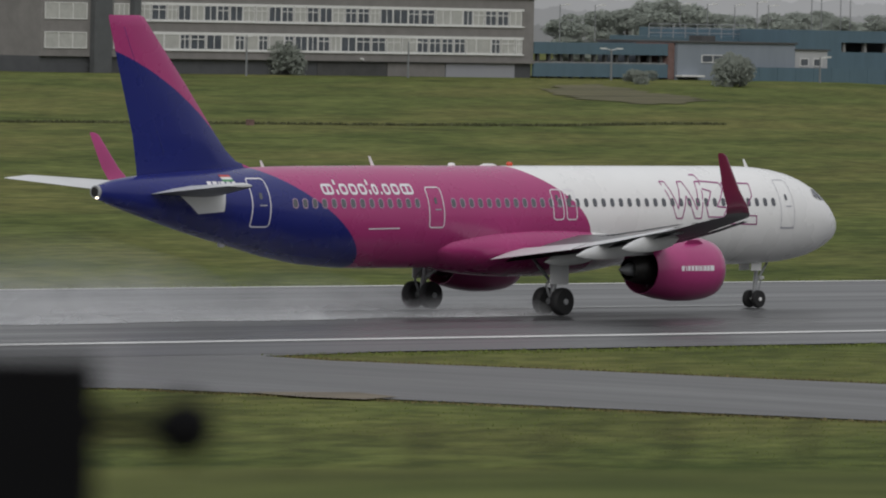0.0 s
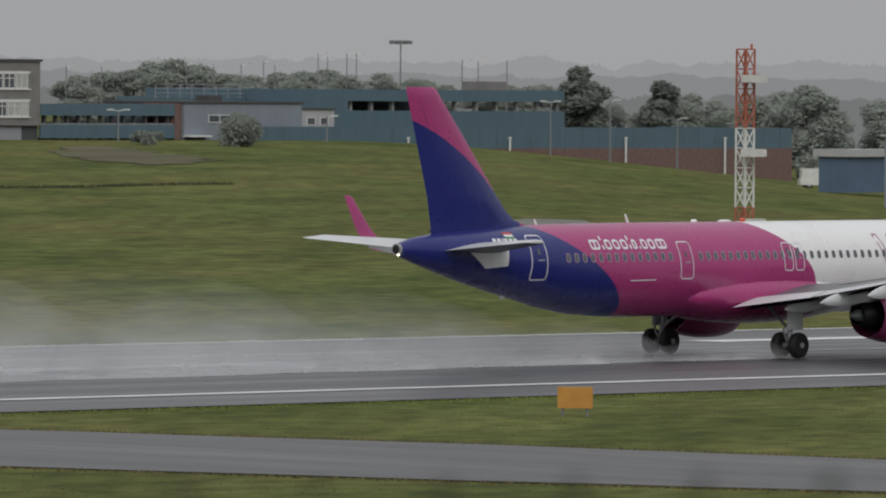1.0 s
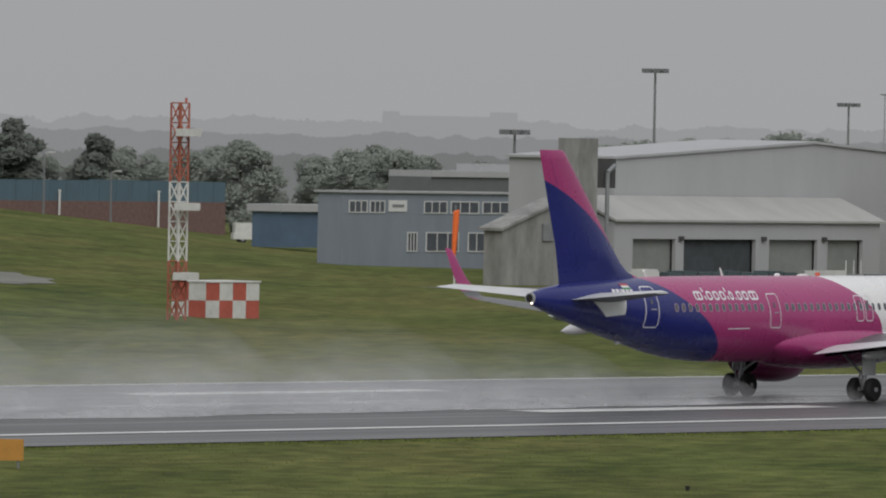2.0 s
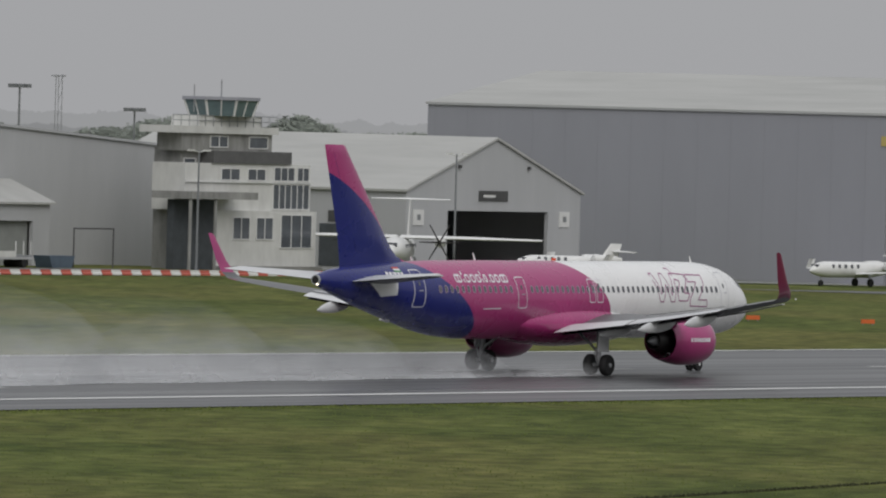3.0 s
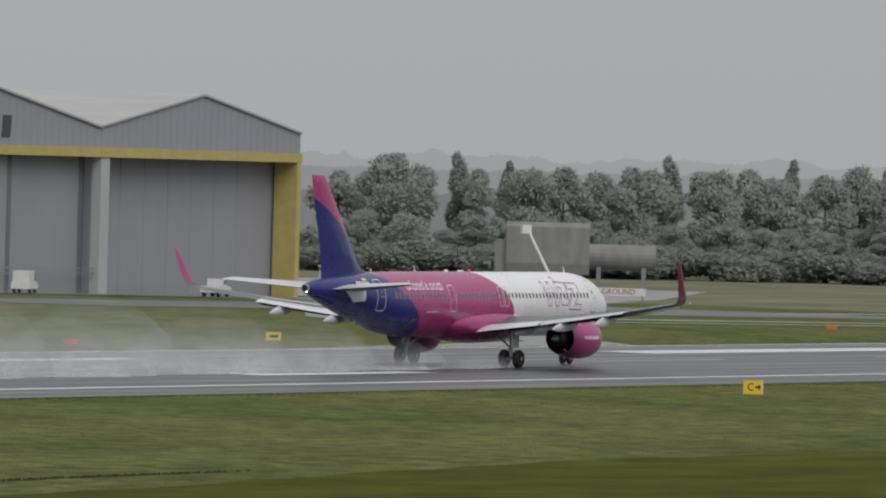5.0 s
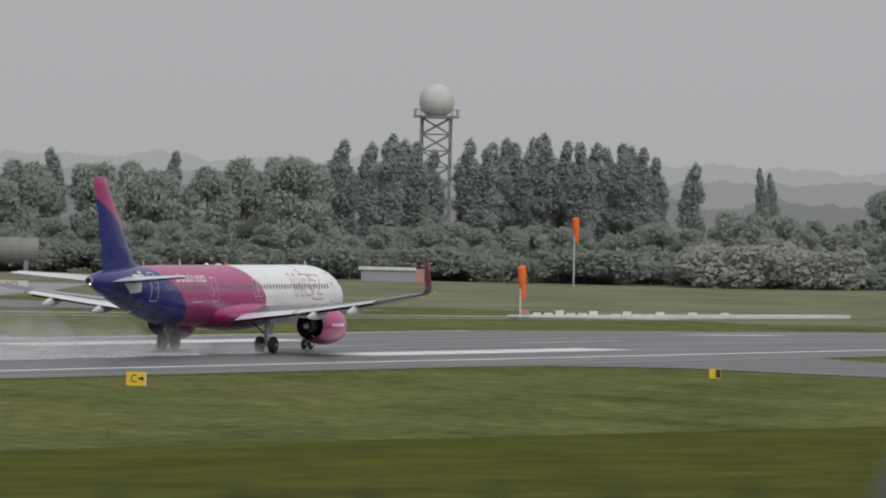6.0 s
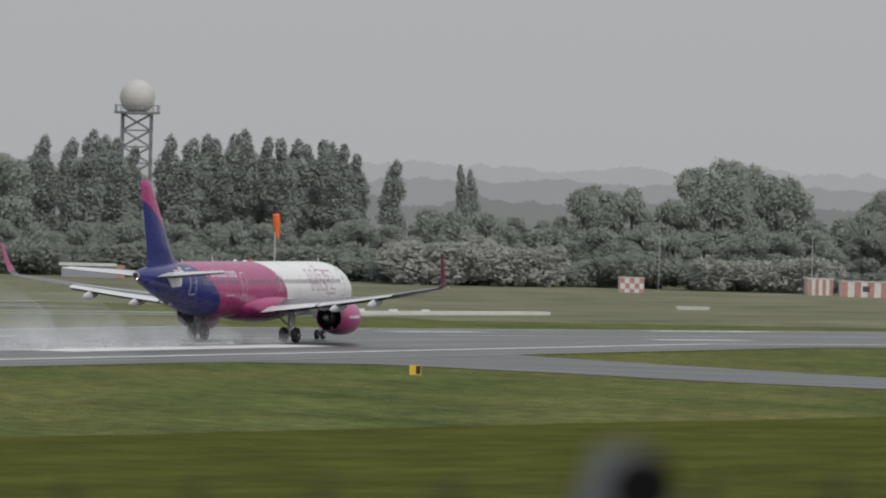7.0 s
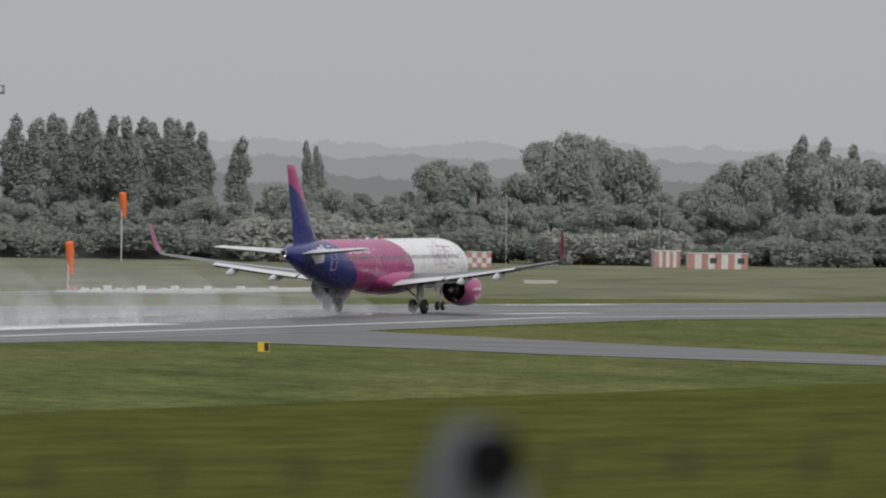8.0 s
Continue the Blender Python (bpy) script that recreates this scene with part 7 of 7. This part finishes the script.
# ---- vehicles on the apron ----
def truck(x, y, turn, kind, label):
    v = thing("service_truck", label, "truck", pose(x, y, gz(x, y) + 0.05, 0, 0, turn), "service vehicles on the apron")
    L = {"tug": 3.4, "loader": 4.6, "pickup": 4.8, "van": 5.2}[kind]
    bm = bmesh.new()
    prism(bm, [(-L / 2, 0.45), (L / 2, 0.45), (L / 2, 1.0), (L * 0.3, 1.12), (-L / 2, 1.15)], -0.95, 0.95)
    bmesh.ops.bevel(bm, geom=bm.edges, offset=0.06, segments=2)
    part("chassis", bm, WHITEPAINT, v)
    bm = bmesh.new()
    a, b, top = {"tug": (-0.2, 1.0, 2.0), "loader": (0.6, 2.0, 2.3), "pickup": (-0.4, 1.1, 1.9), "van": (-2.4, 1.7, 2.3)}[kind]
    prism(bm, [(a, 1.05), (b, 1.05), (b - 0.35, top), (a, top)], -0.85, 0.85)
    bmesh.ops.bevel(bm, geom=bm.edges, offset=0.06, segments=2)
    cab = part("cab", bm, WHITEPAINT, v)
    for s in (-0.86, 0.83):
        bm = bmesh.new()
        prism(bm, [(b - 0.95, 1.3), (b - 0.18, 1.3), (b - 0.38, top - 0.15), (b - 0.95, top - 0.15)], s, s + 0.03)
        part("side_window", bm, GLASSDARK, cab)
    for dx in (-L * 0.3, L * 0.3):
        for dy in (-0.8, 0.8):
            bm = bmesh.new()
            rod(bm, (dx, dy - 0.13, 0.42), (dx, dy + 0.13, 0.42), 0.42, 16)
            w = part("wheel", bm, TYRE, v)
            bm = bmesh.new()
            rod(bm, (dx, dy - 0.14, 0.42), (dx, dy + 0.14, 0.42), 0.2, 10)
            part("rim", bm, STEEL, w)
    if kind == "loader":
        bm = bmesh.new()
        box(bm, (-2.2, -0.9, 2.55), (0.9, 0.9, 2.75))
        for dx in (-2.0, 0.7):
            for dy in (-0.8, 0.8):
                rod(bm, (dx, dy, 1.1), (dx, dy, 2.6), 0.06, 5)
        part("canopy_deck", bm, WHITEPAINT, v)
    return v


truck(1044.8, 549.9, -30, "loader", "white aircraft loader with a raised deck")
truck(1049.5, 544.6, -25, "tug", "white baggage tug on the apron")
truck(1050.7, 540.5, -28, "tug", "white aircraft tug on the apron")
truck(1053.0, 537.6, 150, "pickup", "white pickup truck on the apron")
truck(1049.5, 532.9, -30, "van", "white service van on the apron")
truck(1058.8, 527.1, -35, "tug", "white tug beside the sign")
truck(817, 466, 20, "van", "pale van before the hangar doors")
truck(858, 466, 10, "pickup", "white car before the hangar doors")
truck(*polar(39.75, 1035), -40, "van", "white box van below the bank")
pk = thing("cherry_picker", "white truck-mounted cherry picker with a raised boom", "truck", pose(1055, 524.5, gz(1055, 524.5), 0, 0, 40))
block("carrier", (-3.2, -1.1, 0.5), (3.2, 1.1, 1.5), WHITEPAINT, pk)
block("cab", (1.8, -1.1, 1.5), (3.2, 1.1, 2.6), WHITEPAINT, pk)
bm = bmesh.new()
rod(bm, (-2.4, 0, 1.6), (1.6, 2.4, 8.0), 0.22, 8, 0.15)
part("boom", bm, WHITEPAINT, pk, "white raised boom")
block("basket", (1.4, 2.0, 7.6), (2.6, 3.2, 8.7), WHITEPAINT, pk)
for dx in (-2.2, -1.2, 2.3):
    for dy in (-1.0, 1.0):
        bm = bmesh.new()
        rod(bm, (dx, dy - 0.15, 0.5), (dx, dy + 0.15, 0.5), 0.5, 14)
        part("wheel", bm, TYRE, pk)
# fire training ground
tk = thing("training_rig", "weathered grey steel training fuselage rig", "rig", pose(*polar(26.44, 1215), -2.5, 0, 0, -64))
RUST = mat("sooty_grey_steel", (0.21, 0.21, 0.195), 0.7, 0.2, var=0.2, size=2.0, stretch=(1, 1, 0.4))
bm = bmesh.new()
prism(bm, [(-2.4, 2.0), (2.4, 2.0), (2.8, 3.4), (2.8, 8.2), (2.0, 8.8), (-2.0, 8.8), (-2.8, 8.2), (-2.8, 3.4)], -5.5, 5.5, 0)
part("body", bm, RUST, tk)
block("end_box", (-7.0, -2.0, 2.2), (-5.5, 2.0, 6.4), RUST, tk)
for dx in (-4.5, 4.5):
    for dy in (-2, 2):
        block("leg", (dx - 0.2, dy - 0.2, 0), (dx + 0.2, dy + 0.2, 2.1), GALV, tk)
tk = thing("training_rig", "low sooty cylindrical training tank", "tank", pose(*polar(25.98, 1225), -2.5, 0, 0, -64))
bm = bmesh.new()
rod(bm, (-4.6, 0, 4.3), (4.6, 0, 4.3), 1.7, 20)
part("tank", bm, RUST, tk)
for dx in (-3, 3):
    block("cradle", (dx - 0.3, -1.2, 0), (dx + 0.3, 1.2, 3.0), GALV, tk)
sg = thing("training_sign", "long white sign board reading FIRE TRAINING GROUND", "sign", pose(*polar(26.16, 1085), -2.45, 0, 0, -64))
block("board", (-6.4, -0.1, 1.0), (6.4, 0.1, 1.9), WHITEPAINT, sg)
for dx in (-6, 0, 6):
    block("post", (dx - 0.08, -0.06, -0.1), (dx + 0.08, 0.06, 1.0), GALV, sg)
me = text_mesh("FIRE TRAINING GROUND", 0.9)
me.materials.append(SIGNRED)
t = new("lettering", me)
t.parent = sg
t.matrix_local = pose(0, -0.12, 1.45, 90, 0, 0)
sh = thing("equipment_hut", "low shed with a pale roof and a red end", "hut", pose(*polar(23.55, 1335), -2.55, 0, 0, -66))
block("body", (-4.6, -1.5, 0), (3.4, 1.5, 1.7), CLAD, sh)
block("roof", (-5.0, -1.8, 1.7), (3.4, 1.8, 2.1), WHITEPAINT, sh)
block("red_box", (3.4, -1.5, 0), (4.6, 1.5, 1.9), PALERED, sh)


# ---- out-of-focus gear near the eye ----
def near_gear():
    x, y = polar(47.85, 14)
    g = thing("tripod_gear", "out-of-focus black camera gear with a round knob on a post", "equipment", pose(x, y, 11.0, 0, 0, 47.85 - 90))
    BLACK = mat("matt_black_casing", (0.005, 0.005, 0.006), 0.8, var=0.2, size=0.1, spec=0.08)
    bm = bmesh.new()
    box(bm, (-0.16, -0.05, 0.75), (0.13, 0.05, 1.14))
    bmesh.ops.bevel(bm, geom=bm.edges, offset=0.02, segments=2)
    part("casing", bm, BLACK, g)
    bm = bmesh.new()
    rod(bm, (0.1, 0, 1.04), (0.22, 0, 1.035), 0.02, 8)
    part("arm", bm, BLACK, g)
    bm = bmesh.new()
    bmesh.ops.create_icosphere(bm, subdivisions=2, radius=0.052, matrix=Matrix.Translation((0.265, 0, 1.035)))
    part("knob", bm, BLACK, g)
    bm = bmesh.new()
    rod(bm, (0, 0, -0.05), (0, 0, 0.82), 0.03, 8)
    part("post", bm, BLACK, g)
    x, y = polar(20.2, 14)
    g = thing("bollard_lamp", "out-of-focus grey post with a black-fronted head", "post", pose(x, y, 11.0, 0, 0, 20.2 - 90))
    GREY = mat("dull_grey_casing", (0.11, 0.115, 0.125), 0.6, var=0.15, size=0.1)
    bm = bmesh.new()
    rod(bm, (0, 0, -0.05), (0, 0, 1.17), 0.085, 16)
    rod(bm, (0, 0, 1.17), (0, 0, 1.28), 0.085, 16, 0.045)
    part("post", bm, GREY, g)
    bm = bmesh.new()
    rod(bm, (0.028, -0.11, 1.225), (0.028, 0.0, 1.225), 0.05, 14)
    part("lens", bm, mat("black_lens", (0.005, 0.005, 0.006), 0.6, var=0.1, spec=0.1), g)
    # a barbed fence wire before the eye, all blur
    f = thing("fence_wire", "out-of-focus barbed wire strand on thin posts", "fence")
    BLACKW = mat("rusty_wire", (0.03, 0.028, 0.02), 0.7, var=0.2, size=0.1)
    pts = []
    for k in range(13):
        az = 52 - k * 3.2
        x, y = polar(az, 15)
        pts.append(Vector((x, y, EYE[2] - 15 * math.tan(radians(2.70 + (45 - az) * -0.0317)))))
    for a, b in zip(pts, pts[1:]):
        bm = bmesh.new()
        rod(bm, a, b, 0.0015, 5)
        part("wire", bm, BLACKW, f)
        for j in range(4):
            c = a.lerp(b, (j + 0.4) / 4)
            bm = bmesh.new()
            for d in ((0.02, 0, 0.018), (-0.018, 0, 0.02), (0, 0.02, -0.02)):
                rod(bm, c - Vector(d), c + Vector(d), 0.005, 5)
            part("barb", bm, BLACKW, f)
    for p in (pts[0], pts[-1]):
        bm = bmesh.new()
        rod(bm, (p.x, p.y, gz(p.x, p.y) - 0.2), (p.x, p.y, p.z + 0.05), 0.03, 8)
        part("post", bm, BLACKW, f)


near_gear()


# ---- spray thrown up by the wheels ----
MIST = mat("water_drops", (0.5, 0.51, 0.53), 0.9, var=0.05, size=2.0, spec=0.1, alpha=0.4)


def puff_mat():
    """Thin drifting mist: mostly clear, fading out towards a puff's top and ends."""
    m = bpy.data.materials.new("drifting_mist")
    m.use_nodes = True
    nt = m.node_tree
    p = nt.nodes["Principled BSDF"]
    p.inputs["Base Color"].default_value = (0.68, 0.69, 0.71, 1)
    p.inputs["Roughness"].default_value = 1.0
    p.inputs["Specular IOR Level"].default_value = 0.0
    co = nt.nodes.new("ShaderNodeTexCoord")
    sp = nt.nodes.new("ShaderNodeSeparateXYZ")
    nt.links.new(co.outputs["Generated"], sp.inputs[0])

    def op(kind, a, b=0.0, c=0.0):
        n = nt.nodes.new("ShaderNodeMath")
        n.operation = kind
        n.use_clamp = kind == "MULTIPLY"
        for i, v in enumerate((a, b, c)):
            if isinstance(v, (int, float)):
                n.inputs[i].default_value = v
            else:
                nt.links.new(v, n.inputs[i])
        return n.outputs[0]

    ends2 = op("MAXIMUM", op("SINE", op("MULTIPLY_ADD", sp.outputs["X"], math.pi, 0.0)), 0.0)
    high = op("POWER", op("MAXIMUM", op("SUBTRACT", 1.0, sp.outputs["Z"]), 0.0), 1.7)
    mp = nt.nodes.new("ShaderNodeMapping")
    mp.inputs["Scale"].default_value = (0.35, 0.8, 0.9)
    nt.links.new(co.outputs["Object"], mp.inputs["Vector"])
    n = nt.nodes.new("ShaderNodeTexNoise")
    n.inputs["Scale"].default_value = 1.0
    n.inputs["Detail"].default_value = 2.5
    nt.links.new(mp.outputs[0], n.inputs["Vector"])
    wisp = op("MULTIPLY_ADD", n.outputs["Fac"], 0.9, 0.05)
    a = op("MULTIPLY", op("MULTIPLY", ends2, high), op("MULTIPLY", wisp, 0.72))
    nt.links.new(a, p.inputs["Alpha"])
    return m


def lump(rx, ry, rz, seed):
    """A rounded bank of mist resting on the ground."""
    rnd = random.Random(seed)
    bm = bmesh.new()
    rings = []
    for k in range(13):
        u = k / 12
        f = max(0.03, math.sin(math.pi * u)) ** 0.5
        ring = []
        for j in range(13):
            a = math.pi * j / 12
            w = 1 + 0.12 * noise.noise((u * 5, j * 0.4, seed))
            ring.append(Vector(((u * 2 - 1) * rx, math.cos(a) * ry * f * w, math.sin(a) * rz * f * w + 0.02)))
        rings.append(ring)
    loft(bm, rings)
    return bm


def spray():
    """Mist banks behind the wheels with countless fine drops in them."""
    s = thing("wheel_spray", "pale mist of water thrown up behind the wheels", "spray")
    PUFF = puff_mat()
    for k, (x, y, rx, ry, rz) in enumerate(((-27.5, -3.75, 5.5, 0.8, 1.0), (-27.5, 3.75, 5.5, 0.9, 1.3), (-39, 0, 11, 5.0, 2.2), (-52, 0.5, 15, 5.6, 3.8), (-66, 0.5, 16, 6.0, 4.8), (-82, 0.5, 17, 6.4, 5.6), (-101, 1.0, 20, 6.8, 6.2), (-122, 1.0, 22, 7.2, 6.4), (-146, 1.0, 24, 7.4, 6.2))):
        ob = part("mist_puff", lump(rx, ry, rz, k), PUFF, s, smooth=True)
        ob.location = (x, y, 0)
    rnd = np.random.RandomState(5)
    for y0, n, reach, hgt in ((-3.75, 700, 20, 0.5), (3.75, 700, 20, 0.6)):
        u = rnd.uniform(0, 1, n) ** 1.2
        back = 22.6 + u * reach
        wide = 0.3 + 2.5 * u
        x = -back
        y = y0 + rnd.normal(0, 1, n) * wide * 0.6
        z = rnd.exponential(1, n) * (0.12 + hgt * np.minimum(1, u * 2.6)) * 0.3 + 0.02
        L = rnd.uniform(0.03, 0.12, n)
        h = rnd.uniform(0.005, 0.010, n)
        a = rnd.uniform(0, math.tau, n)
        dy, dz = np.cos(a) * h, np.abs(np.sin(a)) * h + h * 0.5
        verts = np.stack([np.stack([x - L, y, z], 1), np.stack([x, y - dy, z - dz], 1), np.stack([x + L, y, z], 1), np.stack([x, y + dy, z + dz], 1)], 1)
        verts[:, :, 2] = np.maximum(verts[:, :, 2], 0.005)
        me = bpy.data.meshes.new("droplets")
        me.from_pydata(verts.reshape(-1, 3).tolist(), [], np.arange(n * 4).reshape(n, 4).tolist())
        me.materials.append(MIST)
        ob = new("droplets", me)
        ob.parent = s
        ob["kind"] = "stuff"
    return s


SPRAY = spray()


def motions():
    rows = [(t, pose(x, y, gz(x - 22, MID) + 0.06, 0, 0, 2.12)) for t, x, y in ROLL_OUT]
    walk(AIRLINER, rows)
    walk(SPRAY, rows)


motions()
